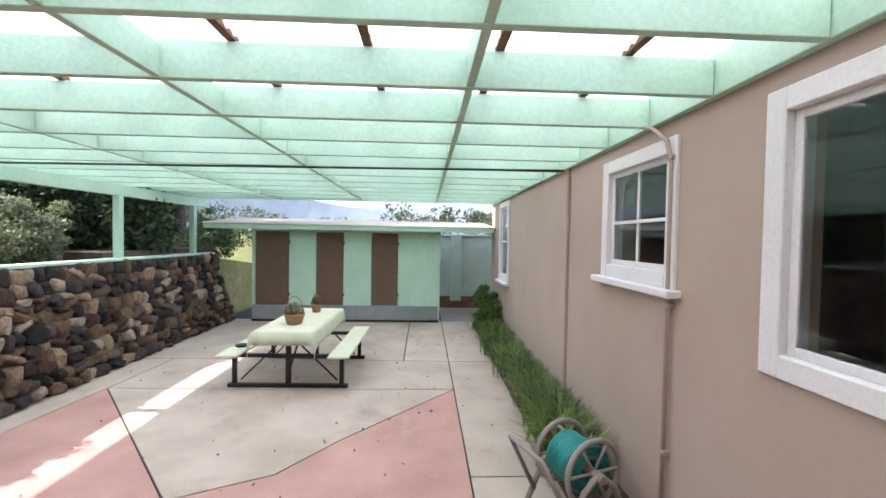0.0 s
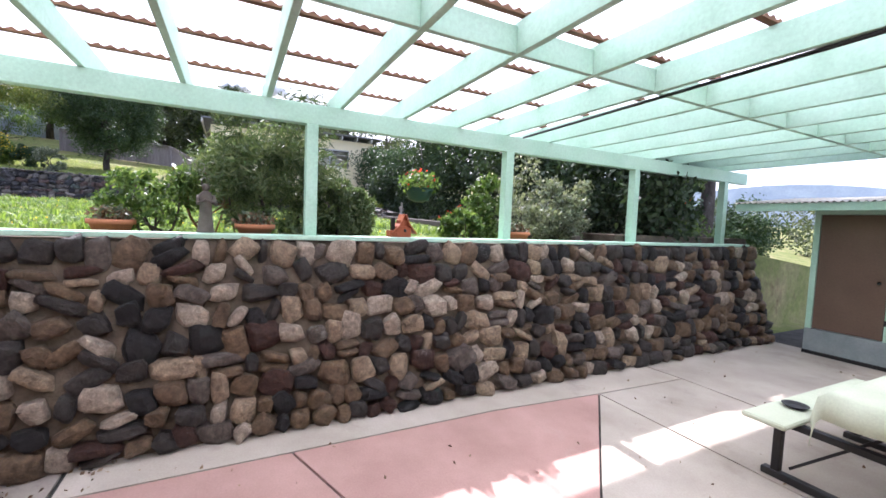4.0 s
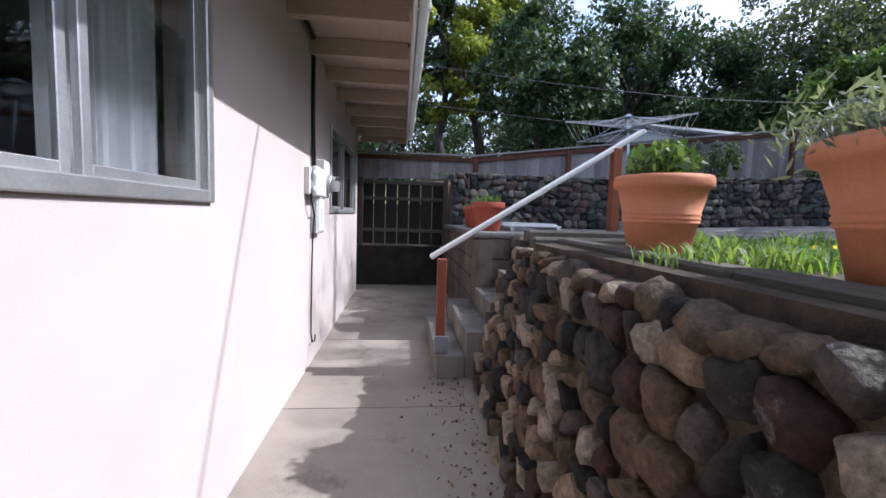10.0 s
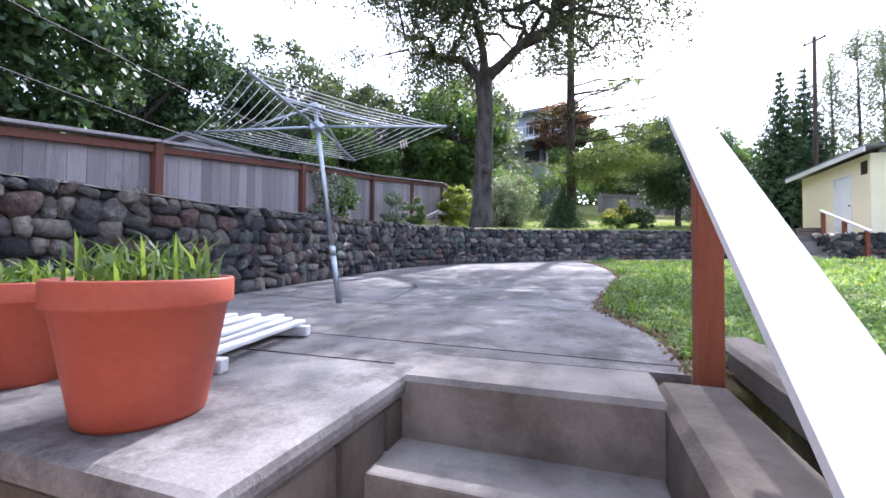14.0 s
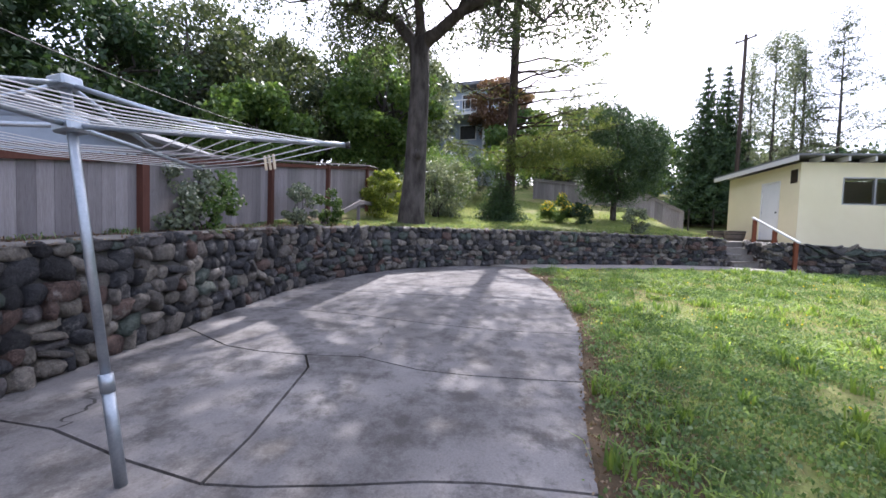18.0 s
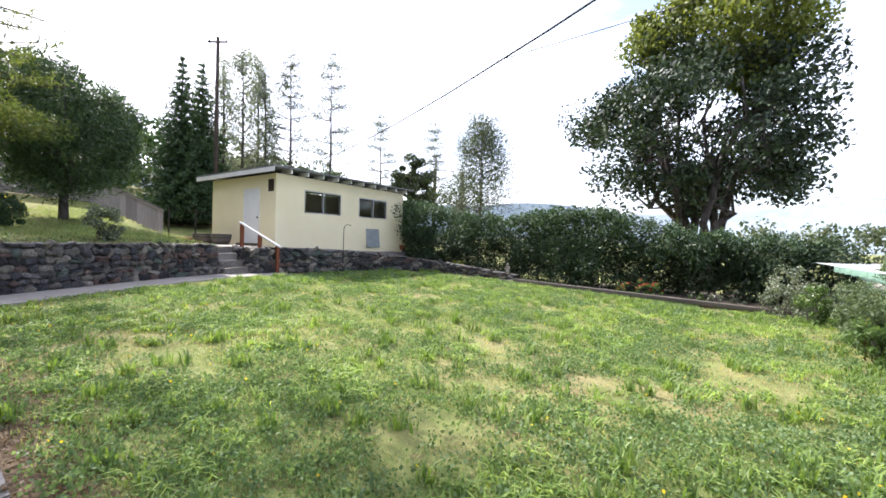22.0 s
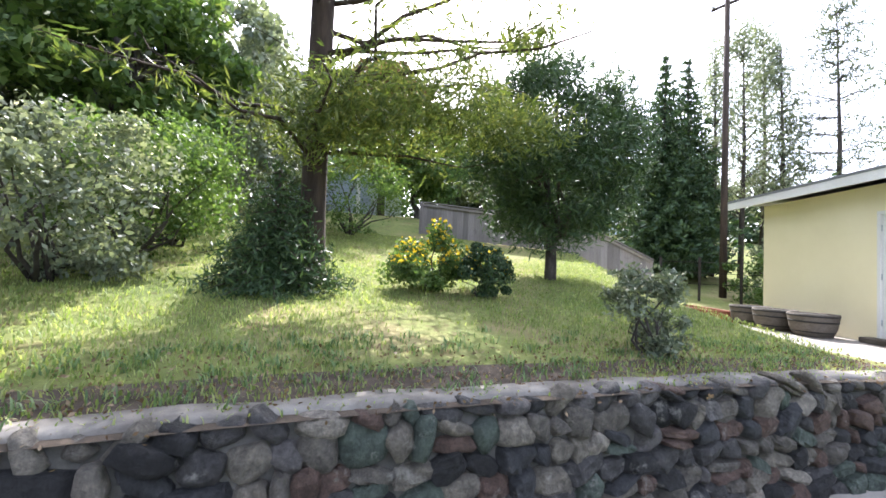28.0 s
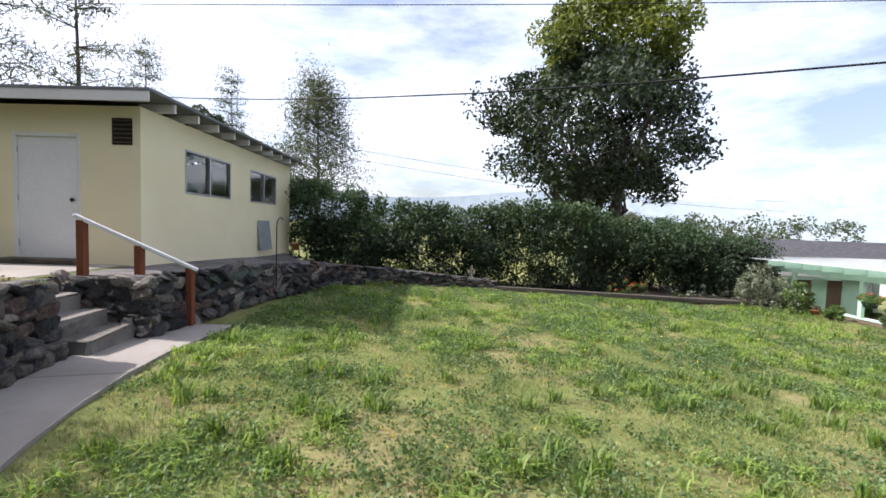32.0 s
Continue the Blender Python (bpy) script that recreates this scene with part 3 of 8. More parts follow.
def blades(name, roots, height, width, material, rng, lean=0.5, tip=0.5):
    """Grass blades: bent strips of three points a side."""
    n = len(roots)
    a = rng.uniform(0, 2 * np.pi, n)
    out = np.stack([np.cos(a), np.sin(a), np.zeros(n)], 1)
    side = np.stack([-np.sin(a), np.cos(a), np.zeros(n)], 1)
    h = (height if isinstance(height, np.ndarray) else np.full(n, height))[:, None] * rng.uniform(0.6, 1.35, (n, 1))
    le = lean * rng.uniform(0.2, 1.2, (n, 1)) * h
    w = width * rng.uniform(0.7, 1.3, (n, 1))
    up = np.array([0, 0, 1.0])
    mid = roots + out * le * 0.35 + up * h * 0.6
    top = roots + out * le + up * h * (1 - 0.25 * lean)
    v = np.stack([roots - side * w / 2, roots + side * w / 2, mid + side * w * 0.42, mid - side * w * 0.42, top], 1).reshape(-1, 3)
    b = np.arange(n)[:, None] * 5
    tris = np.concatenate([b + [0, 1, 2], b + [0, 2, 3], b + [3, 2, 4]])
    return mesh_np(name, v, tris, material)


def blob_points(rng, centre, radii, n, shell=0.5):
    """Points in an ellipsoid, denser towards its skin."""
    d = unit(rng.normal(size=(n, 3)))
    r = rng.uniform(shell, 1.0, (n, 1)) ** 0.6
    return np.asarray(centre) + d * r * np.asarray(radii)


def tree_crown(rng, centre, radii, clumps, clump_r, per, flat=0.75, floor=None):
    """Clumps of leaves scattered through an uneven crown, with gaps between them."""
    cs = blob_points(rng, centre, radii, clumps, 0.35)
    if floor is not None:
        cs = cs[cs[:, 2] > floor]
    pts = []
    for c in cs:
        r = clump_r * rng.uniform(0.55, 1.3)
        pts.append(c + unit(rng.normal(size=(per, 3))) * (rng.uniform(0, 1, (per, 1)) ** 0.45) * np.array([r, r, r * flat]))
    return cs, np.concatenate(pts)


def limb(bm, rng, start, end, r0, r1, bend=0.12, n=6, seg=5):
    a, b = np.asarray(start, float), np.asarray(end, float)
    L = np.linalg.norm(b - a)
    pts = [a + (b - a) * k / seg + (rng.normal(size=3) * bend * L * math.sin(math.pi * k / seg) * 0.5) for k in range(seg + 1)]
    tube_into(bm, [tuple(p) for p in pts], [r0 + (r1 - r0) * k / seg for k in range(seg + 1)], n)
    return pts


def broadleaf(name, base, height, spread, trunk_r, material, label, seed, crown_low=0.35, clumps=60, per=160, clump_r=None, leaf=(0.22, 0.13), bark=None, lean=(0, 0), limbs=9, category="tree", group="", flat=0.75):
    """A tree with a tapered trunk, limbs and a loose crown."""
    rng = np.random.default_rng(seed)
    t = thing(name, base, label, category, group)
    bm = bm_new()
    top = np.array([lean[0], lean[1], height * 0.8])
    trunk = limb(bm, rng, (0, 0, -0.3), top, trunk_r, trunk_r * 0.25, 0.06, 9, 8)
    cz = height * (crown_low + 1) / 2
    cen = np.array([lean[0] * 0.8, lean[1] * 0.8, cz])
    rad = np.array([spread, spread, height * (1 - crown_low) / 2])
    cs, pts = tree_crown(rng, cen, rad, clumps, clump_r or spread * 0.3, per, flat, height * crown_low * 0.8)
    for c in cs[rng.permutation(len(cs))[:limbs]]:
        k = int(rng.integers(3, 7))
        limb(bm, rng, trunk[k], c, trunk_r * 0.42, trunk_r * 0.06, 0.2, 6, 5)
    part("trunk", bm, bark or M_BARK, t)
    part("crown", leaves("crown", pts, leaf[0], leaf[1], material, rng), material, t)
    return t


def conifer(name, base, height, spread, trunk_r, material, label, seed, low=0.08, tiers=26, per=120, leaf=(0.3, 0.07), droop=0.25, bark=None, gaps=0.0, category="tree", group=""):
    """A spire with tiers of boughs that shorten towards the top."""
    rng = np.random.default_rng(seed)
    t = thing(name, base, label, category, group)
    bm = bm_new()
    tube_into(bm, [(0, 0, -0.3), (0.05, 0, height * 0.5), (0, 0.03, height * 0.99)], [trunk_r, trunk_r * 0.6, 0.02], 8)
    pts = []
    for k in range(tiers):
        f = k / (tiers - 1)
        z = height * (low + (0.97 - low) * f)
        reach = spread * (1 - f) ** 0.8 * rng.uniform(0.75, 1.15) + 0.12
        for a in np.linspace(0, 2 * np.pi, max(5, int(9 * (1 - f) + 4)), endpoint=False) + rng.uniform(0, 6):
            if rng.uniform() < gaps:
                continue
            r = reach * rng.uniform(0.7, 1.1)
            tip = np.array([r * math.cos(a), r * math.sin(a), z - droop * r])
            root = np.array([0, 0, z])
            tube_into(bm, [tuple(root), tuple((root + tip) / 2 + [0, 0, 0.04 * r]), tuple(tip)], [trunk_r * 0.18 * (1 - f) + 0.012, 0.012, 0.005], 4)
            n = max(12, int(per * (1 - f * 0.7) * r / max(spread, 0.1)))
            s = rng.uniform(0.12, 1.05, (n, 1))
            pts.append(root + (tip - root) * s + rng.normal(size=(n, 3)) * np.array([0.12, 0.12, 0.09]) * (0.5 + r * 0.32))
    part("trunk", bm, bark or M_BARK_RED, t)
    part("crown", leaves("crown", np.concatenate(pts), leaf[0], leaf[1], material, rng, -0.1), material, t)
    return t


def bush(name, base, radii, material, label, seed, clumps=26, per=110, leaf=(0.1, 0.055), stems=7, category="bush", group="", flowers=None, lift=0.4):
    """A shrub: stems from one root and clumps of leaves, with flowers if asked."""
    rng = np.random.default_rng(seed)
    t = thing(name, base, label, category, group)
    cen = np.array([0, 0, radii[2] * 0.95])
    cs, pts = tree_crown(rng, cen, np.asarray(radii), clumps, max(radii) * 0.3, per, 0.8, 0.05)
    pts = pts[pts[:, 2] > 0.01]
    bm = bm_new()
    for c in cs[rng.permutation(len(cs))[:stems]]:
        limb(bm, rng, (rng.normal() * 0.05, rng.normal() * 0.05, -0.05), c, 0.02 * max(radii) + 0.006, 0.004, 0.15, 5, 4)
    part("branchwork", bm, M_BARK, t)
    part("foliage", leaves("foliage", pts, leaf[0], leaf[1], material, rng, lift), material, t)
    if flowers:
        m, share, size = flowers
        top = pts[pts[:, 2] > radii[2] * 0.7]
        top = top[rng.permutation(len(top))[: int(share * len(pts))]] + [0, 0, 0.03]
        part("blossom", leaves("blossom", top, size, size * 0.8, m, rng, 0.6), m, t)["kind"] = "stuff"
    return t


def airy_tree(name, base, height, spread, material, label, seed, low=0.3, boughs=34, per=46, leaf=(0.26, 0.07), rise=0.55, tiers=0, group=""):
    """A thin tree with see-through boughs: tufts of leaves at the ends, sky between them."""
    rng = np.random.default_rng(seed)
    t = thing(name, base, label, "tree", group)
    bm = bm_new()
    tube_into(bm, [(0, 0, -0.5), (0.1, 0.05, height * 0.5), (0, 0, height * 0.98)], [0.13, 0.08, 0.015], 7)
    pts = []
    for k in range(boughs):
        f = low + (0.98 - low) * ((k // 5) / max(1, boughs // 5 - 1) if tiers else rng.uniform())
        a = rng.uniform(0, 6.28)
        r = spread * (1.08 - 0.85 * (f - low) / (1 - low)) * rng.uniform(0.55, 1.1)
        root = np.array([0, 0, f * height])
        tip = root + [r * math.cos(a), r * math.sin(a), r * rise * rng.uniform(0.6, 1.2)]
        tube_into(bm, [tuple(root), tuple(tip)], [0.03, 0.008], 4)
        for s in ((0.5, 0.75, 0.97) if tiers else (0.7, 1.0)):
            c = root + (tip - root) * s
            pts.append(c + rng.normal(size=(per, 3)) * np.array([0.24, 0.24, 0.12 if tiers else 0.3]) * (0.6 + 0.35 * spread))
    part("trunk", bm, M_BARK, t)
    part("crown", leaves("crown", np.concatenate(pts), leaf[0], leaf[1], material, rng, -0.4), material, t)
    return t


STONE_MESHES = {}


def stone_shapes(key, material, count=14):
    """A few lumpy stones of unit size that the walls share."""
    if key in STONE_MESHES:
        return STONE_MESHES[key]
    rng = np.random.default_rng(len(STONE_MESHES) + 5)
    out = []
    for _ in range(count):
        bm = bm_new()
        # a block whose corners are cut by random planes
        planes = [(unit(v), rng.uniform(0.42, 0.6)) for v in rng.normal(size=(9, 3))]
        planes += [(unit(np.array(v, float) + rng.normal(size=3) * 0.16), rng.uniform(0.40, 0.49)) for v in ((-1, 0, 0), (1, 0, 0), (0, 1, 0), (0, -1, 0), (0, 0, 1), (0, 0, -1))]
        grid = {}
        for key_ in itertools.product((-2, -1, 1, 2), repeat=3):
            if max(abs(q) for q in key_) == 2:
                d = unit(np.array([math.copysign(0.42 if abs(q) == 1 else 1.0, q) for q in key_]) + rng.normal(size=3) * 0.05)
                r = min(q / float(d @ v) for v, q in planes if d @ v > 0.05)
                grid[key_] = bm.verts.new(d * min(r, 0.72) * rng.uniform(0.97, 1.02))
        steps_ = ((-2, -1), (-1, 1), (1, 2))
        for ax in range(3):
            for side in (-2, 2):
                for p0, p1 in steps_:
                    for q0, q1 in steps_:
                        quad = []
                        for u, w in ((p0, q0), (p1, q0), (p1, q1), (p0, q1)):
                            k3 = [u, w]
                            k3.insert(ax, side)
                            quad.append(grid[tuple(k3)])
                        bm.faces.new(quad)
        bmesh.ops.recalc_face_normals(bm, faces=bm.faces)
        for f in bm.faces:
            f.smooth = rng.uniform() < (0.35 if key == "field" else 0.12)
        out.append(as_mesh(bm, "stone", material))
    STONE_MESHES[key] = out
    return out


def courses(rng, length, height, w_mean, h_mean, jitter=0.35):
    """Rows of stones that fill a rectangle: middle along, middle up, width, height."""
    z = 0.0
    while z < height - 0.03:
        h = min(h_mean * rng.uniform(0.75, 1.3), height - z)
        if height - z - h < h_mean * 0.4:
            h = height - z
        s = -rng.uniform(0, w_mean)
        while s < length:
            w = w_mean * rng.uniform(0.5, 1.6)
            hh = h * rng.uniform(0.8, 1.18)
            zz = z + h / 2 + rng.normal() * 0.08 * h
            if s + w > 0.02 and s < length - 0.02:
                s0, s1 = max(s, 0), min(s + w, length)
                if s1 - s0 > 0.05:
                    if w > 1.25 * w_mean and rng.uniform() < 0.35:
                        yield (s0 + s1) / 2, zz + hh * 0.27, s1 - s0, hh * 0.52
                        yield (s0 + s1) / 2, zz - hh * 0.27, (s1 - s0) * 0.96, hh * 0.5
                    else:
                        yield (s0 + s1) / 2, zz, s1 - s0, hh
            s += w
        z += h

# ---- the plan ----
FLOOR = -0.10          # patio and side passage
TERRACE = 1.33         # top of the steps
EDGE_Y = -7.5          # lawn edge of the terrace slab
HOUSE_X = -1.70        # passage face of the house
PATIO_X = 2.575         # patio face of the house
WALL_FOOT_X = -3.16


def lawn_z(x):
    return TERRACE + max(0.0, -7.0 - x) * 0.042


# line of the long stone wall behind the terrace: x, y, height above the ground in front
STONE_LINE = [(-3.7, -11.95, 1.12), (-6.0, -11.95, 1.14), (-8.5, -12.08, 1.15), (-10.6, -12.2, 1.15), (-12.3, -12.2, 1.12), (-13.9, -11.75, 1.1), (-15.3, -10.9, 1.08),
              (-16.2, -9.75, 1.05), (-17.1, -8.25, 1.02), (-17.8, -6.5, 1.0), (-18.55, -4.4, 0.95), (-19.05, -2.8, 0.92), (-19.3, -1.45, 0.9)]
PLATFORM = 2.64        # ground round the garden shed
SHED_X, SHED_Y0, SHED_Y1 = -20.08, 0.95, 8.0


def along(line, s):
    """The place at a share s of a line of points."""
    seg = [math.dist(a[:2], b[:2]) for a, b in zip(line, line[1:])]
    d = s * sum(seg)
    for a, b, L in zip(line, line[1:], seg):
        if d <= L or b is line[-1]:
            f = min(1.0, d / L)
            return tuple(p + (q - p) * f for p, q in zip(a, b))
        d -= L


def smooth_line(line, n):
    pts = [along(line, k / n) for k in range(n + 1)]
    for _ in range(3):
        pts = [pts[0]] + [tuple((a + 2 * b + c) / 4 for a, b, c in zip(p, q, r)) for p, q, r in zip(pts, pts[1:], pts[2:])] + [pts[-1]]
    return pts


CURVE = smooth_line(STONE_LINE, 60)[::-1]


def outward(curve, i):
    a, b = curve[max(i - 1, 0)], curve[min(i + 1, len(curve) - 1)]
    d = Vector((b[0] - a[0], b[1] - a[1], 0)).normalized()
    return Vector((d.y, -d.x, 0))


# ---- ground: one sheet out to the horizon ----
def ground_height(x, y):
    low = (x > -3.95 or (x > -4.82 and -8.62 < y < -7.12)) and y > -13.75
    if low:
        return FLOOR - 0.06
    z = lawn_z(max(x, -24.0)) - 0.03
    if y < -13.75:
        z = FLOOR - 0.06 if x > -3.8 else 2.35
        z += max(0.0, -14.5 - y) * 0.10 if y > -60 else 4.5
    if x < -24.5:
        z += min(6.5, (-24.5 - x) * 0.17)
    if y > 9.5:
        z -= min(4.0, (y - 9.5) * 0.12)
    return z


xs = sorted([-2400, -900, -320, -140, -80, -60, -48, -40, -34, -30, -27, -24.5] + [-24 + 0.5 * k for k in range(40)] + [-4.84, -4.80, -3.97, -3.93, -3, -1, 2, 6, 12, 22, 40, 90, 320, 2400])
ys = sorted([-2400, -900, -320, -140, -70, -45, -32, -24, -18, -15, -14.2, -13.77, -13.73] + [-13.5 + 0.5 * k for k in range(47)] + [-8.64, -8.60, -7.14, -7.10, 10.5, 12, 14, 18, 24, 34, 50, 80, 160, 400, 2400])
rng = np.random.default_rng(3)
gv = [(x, y, ground_height(x, y) + (rng.normal() * 0.012 if -20 < x < -4 and -7.2 < y < 9 else 0)) for y in ys for x in xs]
nx = len(xs)
gf = np.array([(j * nx + i, j * nx + i + 1, (j + 1) * nx + i + 1, (j + 1) * nx + i) for j in range(len(ys) - 1) for i in range(nx - 1)])
ground = setting("ground", mesh_np("ground", np.array(gv), gf, M_GRASS_GROUND, True), None, "green lawn turf with dry straw patches", "lawn")

# ---- hillside held by the stone wall ----
offs = [0.0, 0.35, 0.8, 1.5, 2.5, 4, 6, 8.5, 11.5, 15, 20, 28, 40]


def hill_rise(d):
    return 0.07 * d + 0.0075 * d * d if d < 16 else 3.04 + (d - 16) * 0.12


def hill_height(x, y):
    """The hillside's height at a place, from the nearest point of the wall."""
    best = min(CURVE, key=lambda p: (p[0] - x) ** 2 + (p[1] - y) ** 2)
    d = math.dist(best[:2], (x, y))
    z = lawn_z(best[0]) + best[2] - 0.03 + hill_rise(max(0, d - 0.3))
    if y > -1.4:
        z = min(z, PLATFORM + hill_rise(max(0, SHED_X - 6.3 - x)))
    return z


hv = []
gx = np.concatenate([np.linspace(-62, -26, 25), np.linspace(-25.4, -14.0, 32)])
gy = np.concatenate([np.linspace(-30, -12, 19), np.linspace(-11.4, -1.2, 24), np.linspace(-0.6, 30, 32)])


def behind_wall(x, y):
    if y > -1.7:
        return x < SHED_X + 0.15
    i = min(range(len(CURVE)), key=lambda k: (CURVE[k][0] - x) ** 2 + (CURVE[k][1] - y) ** 2)
    o = outward(CURVE, i)
    return (x - CURVE[i][0]) * o.x + (y - CURVE[i][1]) * o.y > 0.12


for y in gy:
    for x in gx:
        hv.append((x, y, hill_height(x, y) if behind_wall(x, y) else 0.5))
nh = len(gx)
hf = np.array([(j * nh + i, j * nh + i + 1, (j + 1) * nh + i + 1, (j + 1) * nh + i) for j in range(len(gy) - 1) for i in range(nh - 1)
               if all(behind_wall(hv[q][0], hv[q][1]) for q in (j * nh + i, j * nh + i + 1, (j + 1) * nh + i + 1, (j + 1) * nh + i))])
hillside = setting("ground_hillside", mesh_np("hillside", np.array(hv), hf, M_GRASS_GROUND, True), None, "grassy slope above the stone retaining wall", "slope")
# strip of soil right behind the wall, so that the slope meets its coping
sv, sf = [], []
for i, p in enumerate(CURVE):
    o = outward(CURVE, i)
    for d in (0.05, 0.3, 0.8, 1.6):
        q = (p[0] + o.x * d, p[1] + o.y * d)
        sv.append((q[0], q[1], lawn_z(p[0]) + p[2] - 0.03 + hill_rise(max(0, d - 0.3)) + (0.004 if d < 1.5 else -0.05)))
for i in range(len(CURVE) - 1):
    for k in range(3):
        sf.append((4 * i + k, 4 * i + k + 1, 4 * i + k + 5, 4 * i + k + 4))
setting("ground_border", mesh_np("border", np.array(sv), np.array(sf), M_SOIL, True), None, "dark leaf-littered soil border above the wall", "soil")


# ---- stone walls ----
def stone_wall(name, curve, base_z, batter, mats, w_mean, h_mean, depth, label, seed, near, cap=None, thick=0.4):
    """A wall along a curve of (x, y, height): a mortar core, singly built stones where near(x, y), the rest joined."""
    rng = np.random.default_rng(seed)
    m_one, m_join, m_core, key = mats
    loose = key == "field"
    n = len(curve)
    cv, cf = [], []
    for i, p in enumerate(curve):
        o = outward(curve, i)
        z0, h = base_z(p[0]), p[2]
        for d, z in ((0.0, z0 - 0.2), (batter, z0 + h * 0.985), (thick + batter, z0 + h * 0.985), (thick + batter, z0 - 0.2)):
            cv.append((p[0] + o.x * d, p[1] + o.y * d, z))
    for i in range(n - 1):
        for k in range(3):
            cf.append((4 * i + k, 4 * i + k + 1, 4 * i + k + 5, 4 * i + k + 4))
    cf.append((0, 1, 2, 3))
    cf.append((4 * n - 4, 4 * n - 3, 4 * n - 2, 4 * n - 1))
    wall = setting(name, mesh_np(name, np.array(cv), np.array(cf), m_core), None, label, "stone wall")
    seg = [math.dist(a[:2], b[:2]) for a, b in zip(curve, curve[1:])]
    total = sum(seg)
    acc = np.concatenate([[0], np.cumsum(seg)])
    shapes = stone_shapes(key, m_one)
    joined_v, joined_f, count, ones = [], [], 0, 0
    for s, z, w, h in courses(rng, total, 1.0, w_mean, h_mean):
        i = min(int(np.searchsorted(acc, s, "right") - 1), n - 2)
        f = (s - acc[i]) / seg[i]
        p = [a + (b - a) * f for a, b in zip(curve[i], curve[i + 1])]
        o = outward(curve, i)
        zz = base_z(p[0]) + z * p[2]
        pos = Vector((p[0], p[1], 0)) + o * (batter * z + depth * (0.16 if key == "field" else 0.12))
        pos.z = zz
        if loose:
            pos.z = min(zz, base_z(p[0]) + p[2] - 0.55 * h * p[2])
        yaw = math.atan2(o.y, o.x)
        tight = rng.uniform(0.74, 1.04) if loose else 1.0
        m = Matrix.Translation(pos) @ Matrix.Rotation(yaw, 4, "Z") @ Matrix.Rotation(rng.normal() * 0.38, 4, "X") @ Matrix.Rotation(rng.normal() * 0.1, 4, "Z") @ Matrix.Diagonal((depth * rng.uniform(0.8, 1.35), w * tight * rng.uniform(1.08, 1.32), h * p[2] * tight * rng.uniform(1.1, 1.38), 1))
        me = shapes[int(rng.integers(len(shapes)))]
        if near(p[0], p[1]) and ones < 300:
            ob = new("stone", me)
            ob.parent = wall
            ob.matrix_basis = m
            ones += 1
        else:
            co = np.array([m @ v.co for v in me.vertices])
            joined_v.append(co)
            joined_f.append((count, me))
            count += len(co)
    if joined_v:
        faces = []
        for base, me in joined_f:
            for poly in me.polygons:
                q = [base + k for k in poly.vertices]
                faces.append(q if len(q) == 4 else q + [q[2]])
        me = bpy.data.meshes.new("stones")
        me.from_pydata(np.concatenate(joined_v).tolist(), [], [tuple(dict.fromkeys(f)) for f in faces])
        me.materials.append(m_join)
        for poly in me.polygons:
            poly.use_smooth = True
        ob = new("stones", me)
        ob.parent = wall
        ob["kind"] = "stuff"
    return wall


def line3(x0, y0, x1, y1, h, n=12):
    return [(x0 + (x1 - x0) * k / n, y0 + (y1 - y0) * k / n, h) for k in range(n + 1)]


FIELD = (M_STONE, M_STONE_I, M_MORTAR, "field")
GREY = (M_GREY, M_GREY_I, M_MORTAR_GREY, "grey")
low = lambda x: FLOOR
wall_patio = stone_wall("wall_patio_stone", line3(WALL_FOOT_X, 9.3, WALL_FOOT_X, 0.12, 1.46), low, 0.42, FIELD, 0.17, 0.115, 0.17, "mortared wall of mixed brown, grey and ochre field stones under the pergola", 11, lambda x, y: y < 7.2)
wall_passage = stone_wall("wall_passage_stone", line3(WALL_FOOT_X, 0.1, WALL_FOOT_X - 0.25, -7.22, 1.36), low, 0.36, FIELD, 0.165, 0.12, 0.18, "rough wall of rounded brown and grey stones along the side passage", 12, lambda x, y: y > -7.5)
wall_terrace = stone_wall("wall_terrace_stone", CURVE, lambda x: lawn_z(x) - 0.02, 0.12, GREY, 0.195, 0.145, 0.22, "dry grey stone retaining wall curving round the terrace", 13, lambda x, y: x < -15.2)
cop_v, cop_f = [], []
for i, p in enumerate(CURVE):
    o = outward(CURVE, i)
    z = lawn_z(p[0]) - 0.02 + p[2]
    wv = 0.02 * math.sin(i * 1.7)
    for d, dz in ((0.13 + wv, -0.06), (0.145 + wv, 0.012), (0.19, 0.026), (0.36 - wv, 0.02), (0.38 - wv, -0.06)):
        cop_v.append((p[0] + o.x * d, p[1] + o.y * d, z + dz + 0.008 * math.sin(i * 2.3)))
for i in range(len(CURVE) - 1):
    for k in range(4):
        cop_f.append((5 * i + k, 5 * i + k + 1, 5 * i + k + 6, 5 * i + k + 5))
part("coping", mesh_np("coping", np.array(cop_v), np.array(cop_f), M_CONC_STEP, True), None, wall_terrace, "worn mortar coping")
FRONT_LINE = [(-18.95, -0.5, 0.84), (-18.8, 1.6, 0.80), (-18.45, 3.2, 0.72), (-17.9, 4.8, 0.62), (-17.1, 6.0, 0.5), (-15.6, 6.35, 0.4), (-13.2, 6.4, 0.26)]
FRONT = smooth_line(FRONT_LINE, 26)[::-1]
wall_front = stone_wall("wall_shed_stone", FRONT, lambda x: lawn_z(x) - 0.02, 0.06, GREY, 0.28, 0.19, 0.22, "low grey stone wall in front of the garden shed", 14, lambda x, y: y < 5.5)
